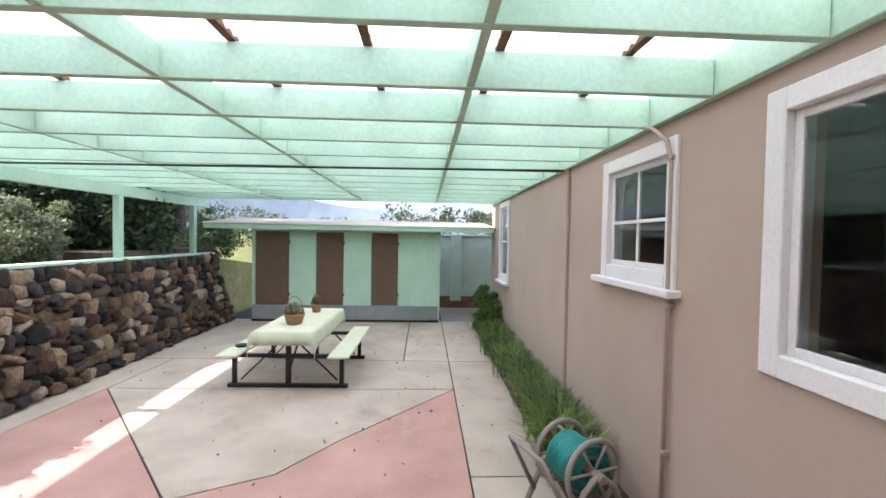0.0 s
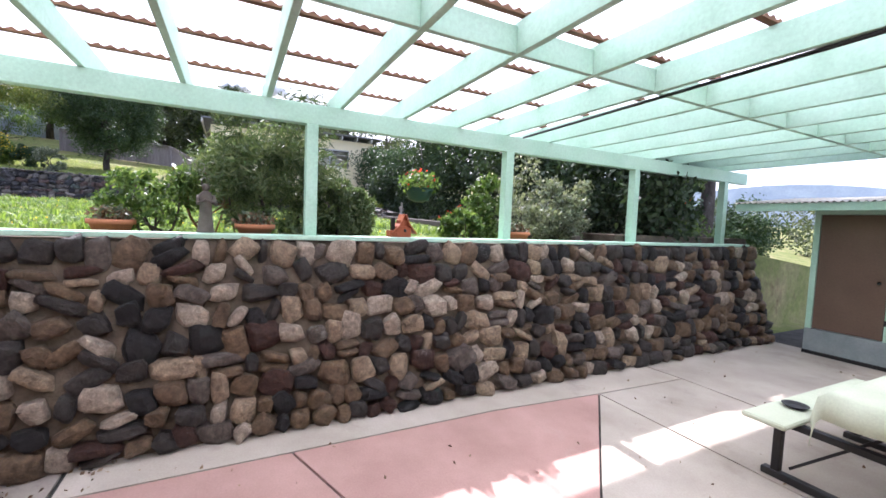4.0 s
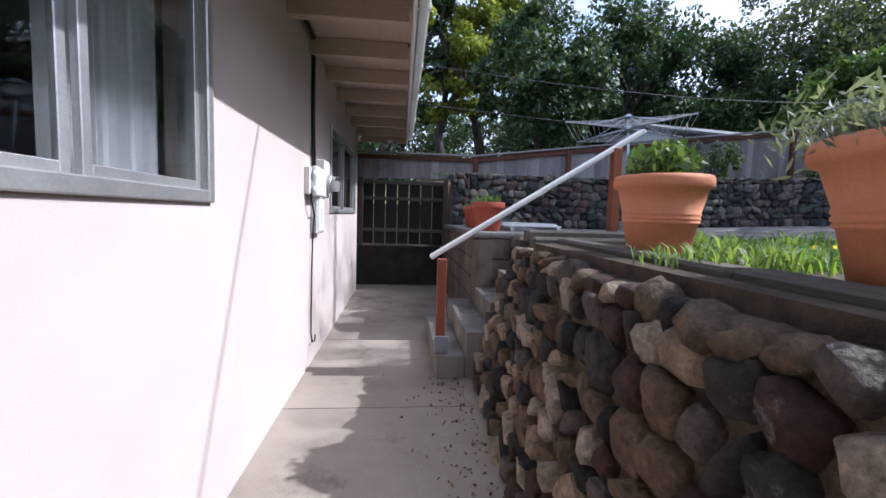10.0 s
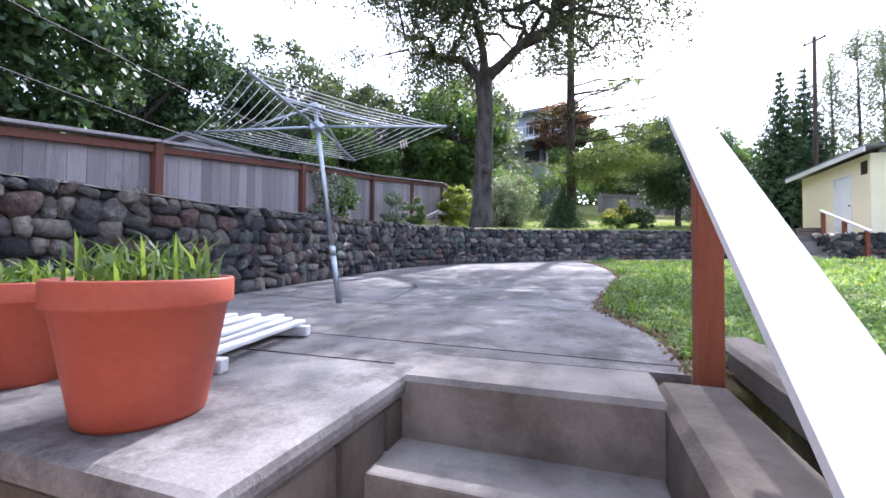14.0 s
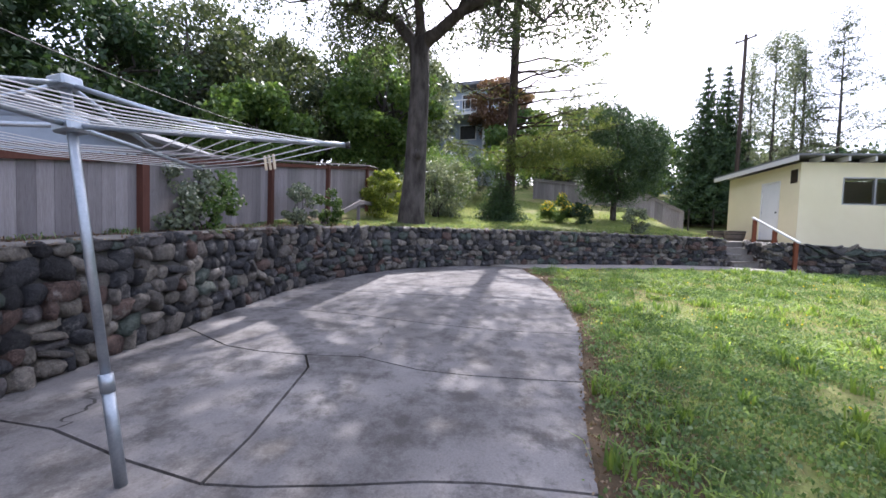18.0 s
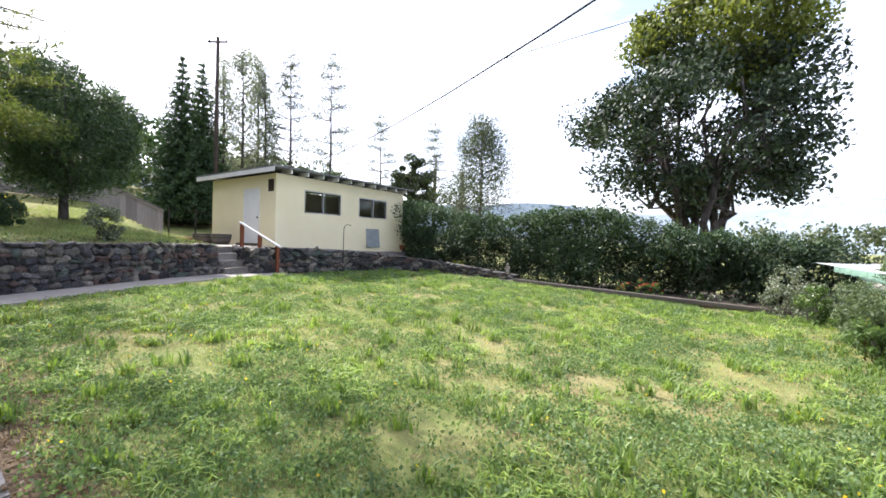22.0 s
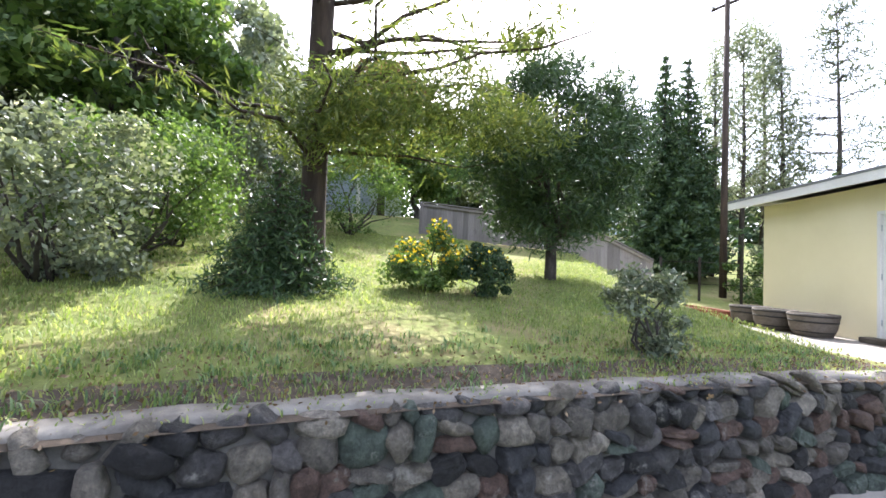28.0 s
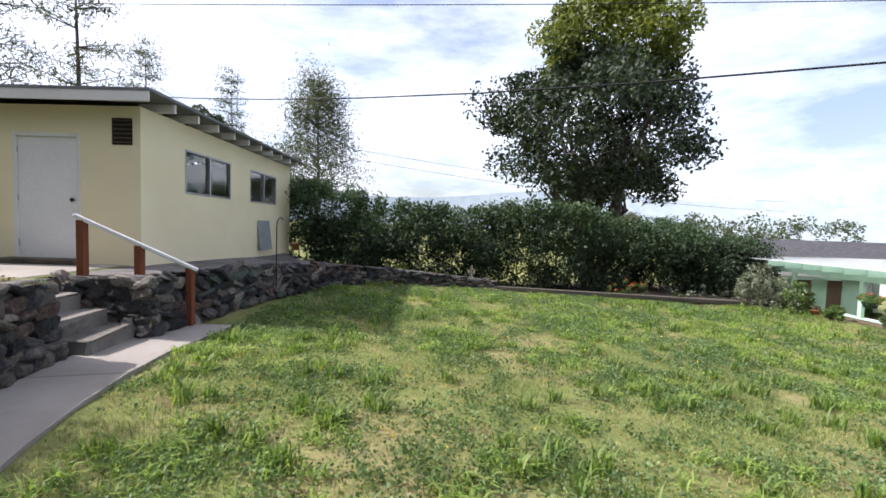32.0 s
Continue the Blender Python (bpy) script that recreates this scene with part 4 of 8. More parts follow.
# raised platform round the shed
pv, pf = [], []
for i, p in enumerate(FRONT):
    o = outward(FRONT, i)
    z = lawn_z(p[0]) + p[2] - 0.03
    pv += [(p[0] - 0.0 + o.x * 0.05, p[1] + o.y * 0.05, z), (min(p[0] + o.x * 1.0, SHED_X + 0.6), p[1] + o.y * 0.9 if p[1] < 5.4 else p[1] + 1.3, min(z + 0.03, PLATFORM)), (-21.0, p[1] + (0.0 if p[1] < 5.4 else 3.0), PLATFORM - 0.01)]
for i in range(len(FRONT) - 1):
    for k in range(2):
        pf.append((3 * i + k, 3 * i + k + 1, 3 * i + k + 4, 3 * i + k + 3))
setting("ground_shed_platform", mesh_np("platform", np.array(pv), np.array(pf), M_CONC_GREY, True), None, "bare concrete and soil platform in front of the shed", "ground")


# ---- patio floor: slabs with open joints ----
def slab(bm, pts, z0, z1):
    lo = [bm.verts.new((x, y, z0)) for x, y in pts]
    hi = [bm.verts.new((x, y, z1)) for x, y in pts]
    bm.faces.new(hi)
    n = len(pts)
    for k in range(n):
        bm.faces.new((lo[k], lo[(k + 1) % n], hi[(k + 1) % n], hi[k]))
    return bm


def inset(pts, g):
    cx, cy = sum(p[0] for p in pts) / len(pts), sum(p[1] for p in pts) / len(pts)
    out = []
    n = len(pts)
    for k in range(n):
        a, b, c = Vector(pts[k - 1]), Vector(pts[k]), Vector(pts[(k + 1) % n])
        d1, d2 = (b - a).normalized(), (c - b).normalized()
        n1, n2 = Vector((-d1.y, d1.x)), Vector((-d2.y, d2.x))
        m = (n1 + n2)
        m = m / max(0.35, m.length_squared / 2)
        out.append((b.x + m.x * g, b.y + m.y * g))
    return out


def floor_of(name, slabs, z, label, category, joint=M_MORTAR_DARK, gap=0.009, base=None):
    bm = bm_new()
    x0, x1, y0, y1 = base
    bx(bm, x0, x1, y0, y1, z - 0.2, z - 0.018)
    fl = setting(name, bm, joint, label, category)
    for pts, m in slabs:
        area = sum(a[0] * b[1] - b[0] * a[1] for a, b in zip(pts, pts[1:] + pts[:1]))
        if area < 0:
            pts = pts[::-1]
        part("slab", slab(bm_new(), inset(pts, gap), z - 0.1, z), m, fl)
    return fl


patio_slabs = [
    ([(1.45, -1.5), (2.2, -1.5), (2.2, 3.2), (1.45, 3.2)], M_PATIO), ([(1.45, 3.2), (2.2, 3.2), (2.2, 6.25), (1.45, 6.25)], M_PATIO), ([(1.45, 6.25), (2.2, 6.25), (2.2, 9.3), (1.45, 9.3)], M_PATIO),
    ([(1.45, 9.3), (3.2, 9.3), (3.2, 13.5), (1.45, 13.5)], M_CONC),
    ([(-0.75, 2.93), (-0.09, 3.25), (0.3, 3.79), (1.45, 5.09), (-0.65, 5.07), (-2.76, 5.11)], M_PATIO),
    ([(1.45, 5.09), (0.3, 3.79), (-0.09, 3.25), (-0.75, 2.93), (1.45, 1.2)], M_PINK),
    ([(-2.76, 5.11), (-0.75, 2.93), (-2.85, 2.2), (-2.85, 3.92)], M_PINK),
    ([(-2.85, 2.2), (-0.75, 2.93), (1.45, 1.2), (1.45, -1.5), (-0.4, -1.5), (-2.0, 0.4), (-2.85, 0.9)], M_PINK),
    ([(-3.5, 0.9), (-2.85, 0.9), (-2.85, 2.2), (-2.85, 3.92), (-2.76, 5.11), (-2.7, 6.36), (-3.5, 6.3)], M_PATIO),
    ([(-2.76, 5.11), (-0.65, 5.07), (1.45, 5.09), (1.45, 6.26), (0.76, 6.28), (-2.7, 6.36)], M_PATIO),
    ([(-3.5, 6.3), (-2.7, 6.36), (0.76, 6.28), (0.74, 9.4), (-3.5, 9.4)], M_PATIO),
    ([(0.76, 6.28), (1.45, 6.26), (1.45, 9.4), (0.74, 9.4)], M_PATIO),
]
floor_of("floor_patio", patio_slabs, FLOOR, "worn concrete patio of beige and pink slabs with open joints", "patio floor", base=(-3.5, 3.3, -1.5, 13.6))
passage_slabs = [([(-3.4, y0), (-3.4, y1), (-1.6, y1), (-1.6, y0)], M_CONC_PASS) for y0, y1 in ((-3.2, 0.0), (-6.6, -3.2), (-8.5, -6.6))]
passage_slabs += [([(-3.62, y0), (-3.62, y1), (-1.6, y1), (-1.6, y0)], M_CONC_PASS) for y0, y1 in ((-10.4, -8.5), (-11.9, -10.4))]
passage_slabs += [([(-3.4, 0.0), (-3.4, 0.885), (-2.85, 0.885), (-2.0, 0.385), (-0.42, -1.5), (-1.6, -1.5), (-1.6, 0.0)], M_CONC_PASS), ([(-3.62, -12.72), (-3.62, -11.9), (1.2, -11.9), (1.2, -12.72)], M_CONC_PASS)]
floor_of("floor_passage", passage_slabs, FLOOR, "grey concrete side passage strewn with grit and leaves", "passage floor", base=(-3.66, 1.3, -13.7, 0.6), gap=0.006)
# planting strip along the house
setting("ground_planting_strip", box(2.13, PATIO_X + 0.05, 0.6, 8.7, FLOOR - 0.2, FLOOR + 0.03, 0.02), M_SOIL, "narrow soil bed along the house wall", "soil bed")


# ---- terrace slab and garden path ----
def curve_at_x(x):
    p = min(CURVE, key=lambda q: abs(q[0] - x))
    return p[1]


def tz(bm):
    for v in bm.verts:
        v.co.z += lawn_z(v.co.x) - TERRACE
    return bm


bm = bm_new()
slab(bm, [(-4.83, -12.2), (-4.83, -7.62), (-7.0, -7.68), (-7.0, -12.2)], TERRACE - 0.25, TERRACE - 0.03)
slab(bm, [(-7.0, -12.7), (-7.0, -7.68), (-16.9, -7.95), (-16.9, -9.5), (-14.3, -11.7), (-12.0, -12.2)], TERRACE - 0.25, TERRACE - 0.03)
terrace = setting("floor_terrace", tz(bm), M_MORTAR_DARK, "old grey concrete terrace slab with long cracks", "terrace floor")


def wall_run(xa, xb):
    """The foot of the wall between two x, from xa on."""
    pts = [(p[0], p[1] + 0.02) for p in CURVE if min(xa, xb) < p[0] < max(xa, xb)]
    pts = [(xa, curve_at_x(xa))] + sorted(pts, key=lambda p: -p[0]) + [(xb, curve_at_x(xb))]
    return pts


# lawn edge of the terrace
EDGE_LINE = [(-16.4, -7.85), (-15.8, -7.8), (-14.7, -7.5), (-13.3, -7.33), (-12.3, -7.25), (-11.2, -7.22), (-10.2, -7.27), (-8.7, -7.49), (-7.9, -7.6), (-7.15, -7.66), (-6.2, -7.44), (-5.7, -7.33), (-4.9, -7.33)]


def edge(x):
    return float(np.interp(x, [p[0] for p in EDGE_LINE], [p[1] for p in EDGE_LINE]))


def edge_run(xa, xb):
    """The lawn edge from xa to xb."""
    n = max(2, int(abs(xb - xa) / 0.35))
    return [(xa + (xb - xa) * k / n, edge(xa + (xb - xa) * k / n)) for k in range(n + 1)]



# joints that cross the slab, from the wall to the lawn
JOINT_0 = [(-5.3, -12.1), (-5.17, -9.6), (-5.05, -7.33)]
JOINT_1 = [(-7.1, -12.0), (-7.08, -11.57), (-7.07, -11.13), (-6.88, -10.36), (-6.78, -9.78), (-6.82, -9.49), (-6.93, -9.06), (-7.06, -8.62), (-7.12, -8.28), (-7.15, -7.66)]
JOINT_2 = [(-9.3, -12.12), (-8.8, -11.17), (-8.73, -10.73), (-8.75, -10.23), (-8.83, -9.65), (-8.63, -9.02), (-8.61, -8.53), (-8.65, -7.97), (-8.7, -7.49)]
JOINT_3 = [(-10.4, -12.2), (-10.48, -11.6), (-10.43, -10.43), (-10.24, -9.31), (-10.15, -8.33), (-10.25, -7.27)]
JOINT_4 = [(-12.0, -12.18), (-12.05, -10.2), (-12.15, -8.6), (-12.3, -7.25)]
JOINT_5 = [(-14.6, -11.35), (-14.75, -9.4), (-14.7, -7.5)]
JOINT_6 = [(-16.5, -9.2), (-16.45, -8.4), (-16.4, -7.85)]
SPLIT = [(-8.75, -10.23), (-8.45, -10.04), (-7.86, -9.93), (-7.25, -9.82), (-6.78, -9.78)]
panels = [[(-4.66, -8.52), (-4.895, -8.45), (-4.895, -7.33), (-5.05, -7.33), (-5.17, -9.6), (-4.66, -9.4)], [(-4.66, -9.4), (-5.17, -9.6), (-5.3, -12.1), (-4.66, -12.1)]]
for ja, jb in ((JOINT_0, JOINT_1), (JOINT_2, JOINT_3), (JOINT_3, JOINT_4), (JOINT_4, JOINT_5), (JOINT_5, JOINT_6)):
    panels.append(ja[:-1] + edge_run(ja[-1][0], jb[-1][0]) + jb[:-1][::-1] + wall_run(ja[0][0], jb[0][0])[1:-1][::-1])
panels.append(JOINT_1[4:-1] + edge_run(JOINT_1[-1][0], JOINT_2[-1][0]) + JOINT_2[3:-1][::-1] + SPLIT[1:-1])
panels.append(JOINT_1[:5] + SPLIT[1:-1][::-1] + JOINT_2[:4][::-1] + wall_run(JOINT_1[0][0], JOINT_2[0][0])[1:-1][::-1])
for pts in panels:
    a = sum(p[0] * q[1] - q[0] * p[1] for p, q in zip(pts, pts[1:] + pts[:1]))
    pts = pts[::-1] if a < 0 else pts
    part("slab", tz(slab(bm_new(), inset(pts, 0.011), TERRACE - 0.1, TERRACE)), M_CONC_GREY, terrace)
# irregular cracks in the terrace
rc = random.Random(8)
for (ax_, ay_), (bx_, by_), w_ in (((-7.07, -11.13), (-7.65, -11.5), 0.024), ((-8.83, -9.65), (-10.04, -9.73), 0.014), ((-12.9, -8.9), (-14.6, -9.6), 0.010), ((-5.5, -9.4), (-6.3, -9.0), 0.012)):
    bm = bm_new()
    prev, off = None, 0.0
    for k in range(25):
        f = k / 24
        L_ = math.hypot(bx_ - ax_, by_ - ay_)
        nx_, ny_ = -(by_ - ay_) / L_, (bx_ - ax_) / L_
        off = off * 0.8 + rc.uniform(-0.05, 0.05)
        x, y = ax_ + (bx_ - ax_) * f + nx_ * off, ay_ + (by_ - ay_) * f + ny_ * off
        hw = w_ * 0.5 * rc.uniform(0.35, 1.3)
        cur = [bm.verts.new((x + nx_ * s, y + ny_ * s, lawn_z(x) + 0.0035)) for s in (-hw, hw)]
        if prev:
            bm.faces.new((prev[0], prev[1], cur[1], cur[0]))
        prev = cur
    part("crack", bm, M_MORTAR_DARK, terrace)
# path from the terrace to the shed steps
pl = [(p[0] + 0.04, p[1]) for p in CURVE[::-1] if p[1] > -9.0 and p[0] < -16.7]
right = [(-16.35, -7.85), (-16.5, -7.2), (-16.95, -6.0), (-17.55, -4.5), (-18.15, -2.8), (-18.4, -1.3), (-18.25, 0.4)]
bm = bm_new()
left = [along([(*q, 0) for q in pl] + [(-19.3, -1.0, 0), (-18.95, 0.3, 0)], k / 12)[:2] for k in range(13)]
rgt = [along([(*q, 0) for q in right], k / 12)[:2] for k in range(13)]
for g0 in range(0, 12, 3):
    quad = rgt[g0:g0 + 4] + left[g0:g0 + 4][::-1]
    a = sum(p[0] * q[1] - q[0] * p[1] for p, q in zip(quad, quad[1:] + quad[:1]))
    quad = quad[::-1] if a < 0 else quad
    if g0 == 0:
        path_ob = setting("path_garden", tz(slab(bm, inset(quad, 0.006), TERRACE - 0.12, TERRACE + 0.012)), M_CONC, "pale concrete garden path beside the stone wall", "path")
    else:
        part("slab", tz(slab(bm_new(), inset(quad, 0.006), TERRACE - 0.12, TERRACE + 0.012)), M_CONC, path_ob)


# ---- house ----
def pierced_x(bm, a, b, y0, y1, z0, z1, holes):
    """A slab between x = a and b with rectangular holes (ya, yb, za, zb), in one piece."""
    ys_c = sorted({y0, y1, *[h[0] for h in holes], *[h[1] for h in holes]})
    zs_c = sorted({z0, z1, *[h[2] for h in holes], *[h[3] for h in holes]})
    for ya, yb in zip(ys_c, ys_c[1:]):
        for za, zb in zip(zs_c, zs_c[1:]):
            if not any(h[0] <= ya and yb <= h[1] and h[2] <= za and zb <= h[3] for h in holes):
                bx(bm, a, b, ya, yb, za, zb)
    bmesh.ops.remove_doubles(bm, verts=bm.verts, dist=0.0005)


def wall_x(name, x_out, thick, y0, y1, z0, z1, holes, material, label):
    """A wall whose outer face stands at x_out, running along y, with rectangular holes (ya, yb, za, zb)."""
    bm = bm_new()
    a, b = (x_out, x_out + thick) if thick > 0 else (x_out + thick, x_out)
    pierced_x(bm, a, b, y0, y1, z0, z1, holes)
    return setting(name, bm, material, label, "wall")


def wall_y(name, y_out, thick, x0, x1, z0, z1, holes, material, label):
    bm = bm_new()
    a, b = (y_out, y_out + thick) if thick > 0 else (y_out + thick, y_out)
    x = x0
    for xa, xb, za, zb in sorted(holes):
        bx(bm, x, xa, a, b, z0, z1)
        bx(bm, xa, xb, a, b, z0, za)
        bx(bm, xa, xb, a, b, zb, z1)
        x = xb
    bx(bm, x, x1, a, b, z0, z1)
    return setting(name, bm, material, label, "wall")


W_BIG = (-0.45, 1.70, 1.28, 2.38)
W_GRID = (2.46, 3.36, 1.56, 2.37)
W_FAR = (7.4, 8.2, 1.05, 2.44)
W_SLIDE = (-5.36, -2.46, 1.58, 2.66)
W_END = (-11.5, -8.74, 1.54, 2.66)
HTOP = 3.25
wall_x("wall_house_patio", PATIO_X, 0.2, -0.8, 9.3, FLOOR, HTOP, [W_BIG, W_GRID, W_FAR], M_STUCCO, "beige stucco house wall under the pergola")
wall_x("wall_house_passage", HOUSE_X, 0.2, -12.0, -1.0, FLOOR, HTOP, [W_SLIDE, W_END], M_STUCCO_W, "pale pinkish stucco house wall along the passage")
wall_y("wall_house_step", -0.8, -0.2, HOUSE_X, PATIO_X + 0.2, FLOOR, HTOP, [], M_STUCCO, "beige stucco return wall of the house")
wall_y("wall_house_end", -12.0, 0.2, HOUSE_X + 0.2, 9.0, FLOOR, HTOP, [], M_STUCCO_W, "pale stucco end wall of the house")
setting("wall_house_rear", box(8.8, 9.0, -11.8, 9.3, FLOOR, HTOP), M_STUCCO, "plain stucco far side of the house", "wall")
setting("wall_house_north", box(PATIO_X + 0.2, 8.8, 9.1, 9.3, FLOOR, HTOP), M_STUCCO, "plain stucco end of the house", "wall")
bm = bm_new()
bx(bm, HOUSE_X + 0.2, 8.8, -11.8, -1.0, FLOOR, FLOOR + 0.1)
bx(bm, PATIO_X + 0.2, 8.8, -1.0, 9.1, FLOOR, FLOOR + 0.1)
setting("floor_house", bm, M_INTERIOR, "dim floor inside the house", "floor")
bm = bm_new()
bx(bm, HOUSE_X + 0.2, 8.8, -11.8, -1.0, HTOP - 0.12, HTOP - 0.02)
bx(bm, PATIO_X + 0.2, 8.8, -1.0, 9.1, HTOP - 0.12, HTOP - 0.02)
setting("ceiling_house", bm, M_INTERIOR, "ceiling inside the house", "ceiling")
bm = bm_new()
for x0, x1, ya, yb in ((-2.62, 9.6, -12.8, -0.75), (2.9, 9.6, -0.75, 9.8)):
    bx(bm, x0, x1, ya, yb, 3.40, 3.55, 0.01)
house_roof = setting("roof_house", bm, M_ROOF_DARK, "low dark shingled house roof", "roof")

# eave over the passage: boards, rafters, fascia, gutter
EX = -2.70
soffit = setting("ceiling_eave", box(EX, HOUSE_X + 0.15, -12.85, -0.7, 3.27, 3.30), M_SOFFIT, "beige boarded soffit under the eave", "soffit")
me = as_mesh(box(EX + 0.03, HOUSE_X, -0.05, 0.05, 3.10, 3.268, 0.005), "rafter", M_SOFFIT)
for k in range(15):
    ob = new("rafter", me)
    ob.parent = soffit
    ob.location = (0, -12.6 + k * 0.83, 0)
setting("trim_eave_board", box(EX - 0.03, EX, -12.9, -0.65, 3.08, 3.42, 0.004), M_WHITE, "white fascia board", "fascia")
setting("trim_eave_end", box(EX, 2.6, -12.93, -12.9, 3.15, 3.42, 0.004), M_SOFFIT, "beige barge board at the roof end", "fascia")
gut = thing("rain_gutter", (EX - 0.09, -6.8, 3.30), "white metal rain gutter along the passage eave", "gutter")
bm = bm_new()
prof = [(-0.055, 0.06), (-0.055, -0.03), (-0.035, -0.055), (0.035, -0.055), (0.055, -0.03), (0.055, 0.06), (0.047, 0.06), (0.047, -0.025), (-0.047, -0.025), (-0.047, 0.06)]
for ya, yb in ((-6.1, 6.1),):
    r0 = [bm.verts.new((x, ya, z)) for x, z in prof]
    r1 = [bm.verts.new((x, yb, z)) for x, z in prof]
    for k in range(len(prof)):
        bm.faces.new((r0[k], r0[(k + 1) % len(prof)], r1[(k + 1) % len(prof)], r1[k]))
part("trough", bm, M_WHITE, gut)
me = as_mesh(box(-0.062, 0.062, -0.02, 0.02, -0.062, 0.066, 0.004), "bracket", M_WHITE)
for k in range(9):
    part("bracket", me, None, gut, at=(0, -5.6 + 1.4 * k, 0))


# ---- windows ----
def window_x(name, x, out, hole, sashes, material, label, sill=True, bars=(), curtain=None, trim=0.06):
    """A window in a wall along y. out: -1 if its outside looks to -x, 1 to +x. sashes: shares of the width."""
    ya, yb, za, zb = hole
    w = thing(name, (x, (ya + yb) / 2, za), label, "window")
    w["kind"] = "structure"
    W, H = yb - ya, zb - za
    bm = bm_new()
    o = out
    for y0, y1, z0, z1 in ((-W / 2 - trim, -W / 2 + 0.04, -trim, H + trim), (W / 2 - 0.04, W / 2 + trim, -trim, H + trim), (-W / 2 + 0.04, W / 2 - 0.04, H - 0.04, H + trim), (-W / 2 + 0.04, W / 2 - 0.04, -trim, 0.04)):
        bx(bm, 0.025 * o, -0.12 * o, y0, y1, z0, z1, 0.006)
    part("window_frame", bm, material, w)
    if sill:
        part("window_sill", box(0.09 * o, -0.02 * o, -W / 2 - trim - 0.05, W / 2 + trim + 0.05, -trim - 0.05, -trim, 0.008), material, w)
    y = -W / 2 + 0.04
    for i, s in enumerate(sashes):
        y2 = y + (W - 0.08) * s
        xo = (-0.03 if i % 2 == 0 else -0.065) * o
        bm = bm_new()
        for a0, a1, z0, z1 in ((y, y + 0.04, 0.04, H - 0.04), (y2 - 0.04, y2, 0.04, H - 0.04), (y + 0.04, y2 - 0.04, 0.04, 0.08), (y + 0.04, y2 - 0.04, H - 0.08, H - 0.04)):
            bx(bm, xo - 0.014, xo + 0.014, a0, a1, z0, z1, 0.003)
        for kind, f in bars:
            if kind == "h":
                bx(bm, xo - 0.012, xo + 0.012, y + 0.04, y2 - 0.04, H * f - 0.012, H * f + 0.012)
            else:
                c = y + (y2 - y) * f
                bx(bm, xo - 0.012, xo + 0.012, c - 0.012, c + 0.012, 0.08, H - 0.08)
        sash = part("sash", bm, material, w)
        part("pane", box(xo - 0.003, xo + 0.003, y + 0.038, y2 - 0.038, 0.078, H - 0.078), M_GLASS, sash)
        y = y2
    for c0, c1 in curtain or ():
        bm = bm_new()
        n = 40
        y0, y1 = -W / 2 + W * c0, -W / 2 + W * c1
        vs = [[bm.verts.new((-0.2 * o + 0.02 * math.sin(k * 1.9), y0 + (y1 - y0) * k / n, z)) for k in range(n + 1)] for z in (0.0, H)]
        for k in range(n):
            bm.faces.new((vs[0][k], vs[0][k + 1], vs[1][k + 1], vs[1][k]))
        part("curtain", bm, M_CURTAIN, w)
    return w


window_x("window_1", PATIO_X, -1, W_BIG, (1.0,), M_WHITE, "large dark picture window in a white frame", sill=False)
window_x("window_2", PATIO_X, -1, W_GRID, (1.0,), M_WHITE, "white window divided by glazing bars", bars=(("h", 0.46), ("v", 0.5)))
window_x("window_3", PATIO_X, -1, W_FAR, (1.0,), M_WHITE, "tall white window at the far end of the patio", bars=(("h", 0.5),))
window_x("window_4", HOUSE_X, -1, W_SLIDE, (0.26, 0.5, 0.24), M_ALU, "aluminium sliding window, dark inside, with grey curtains", sill=False, curtain=((0.02, 0.24), (0.76, 0.98)), trim=0.02)
window_x("window_5", HOUSE_X, -1, W_END, (0.5, 0.5), M_ALU, "aluminium sliding window near the house corner", sill=False, curtain=((0.5, 0.97),), trim=0.02)
setting("trim_patio_ledger", box(PATIO_X - 0.05, PATIO_X, -0.8, 9.25, 2.535, 2.76, 0.004), M_MINT, "mint painted ledger board on the house wall", "ledger")
me = as_mesh(box(PATIO_X - 0.035, PATIO_X, -0.02, 0.02, FLOOR, 2.535, 0.006), "cover_strip", M_STUCCO)
for y in (4.28,):
    ob = tagged(new("wall_strip", me), "beige vertical cover strip on the stucco", "strip")
    ob.location = (0, y, 0)

# ---- pergola over the patio ----
POST_X = -3.72


JOIST = 2.535          # underside of the joists


pergola = thing("pergola", (POST_X, 4.5, 1.36), "mint green timber pergola with a corrugated plastic roof", "pergola")
PO = Vector((POST_X, 4.5, 1.36))


def pg(name, geo, m, label=""):
    for v in geo.verts:
        v.co -= PO
    return part(name, geo, m, pergola, label)


for y in (0.12, 2.43, 4.54, 6.62, 8.68):
    pg("post", box(POST_X - 0.05, POST_X + 0.05, y - 0.05, y + 0.05, 1.38, 2.36, 0.004), M_MINT)
pg("end_post", box(-3.20, -3.14, 0.23, 0.30, 0.42, JOIST - 0.002, 0.004), M_MINT)
pg("end_board", box(POST_X - 0.16, POST_X + 0.10, 0.01, 0.066, 1.36, 2.72, 0.004), M_MINT)
pg("eave_beam", box(POST_X - 0.045, POST_X + 0.045, -0.05, 9.25, 2.36, JOIST - 0.002, 0.004), M_MINT)
JOISTS = [0.06] + [0.263 + 0.605 * k for k in range(1, 15)]
for y in JOISTS:
    pg("joist", box(POST_X - 0.62, PATIO_X - 0.055, y - 0.022, y + 0.022, JOIST, JOIST + 0.185, 0.003), M_MINT)
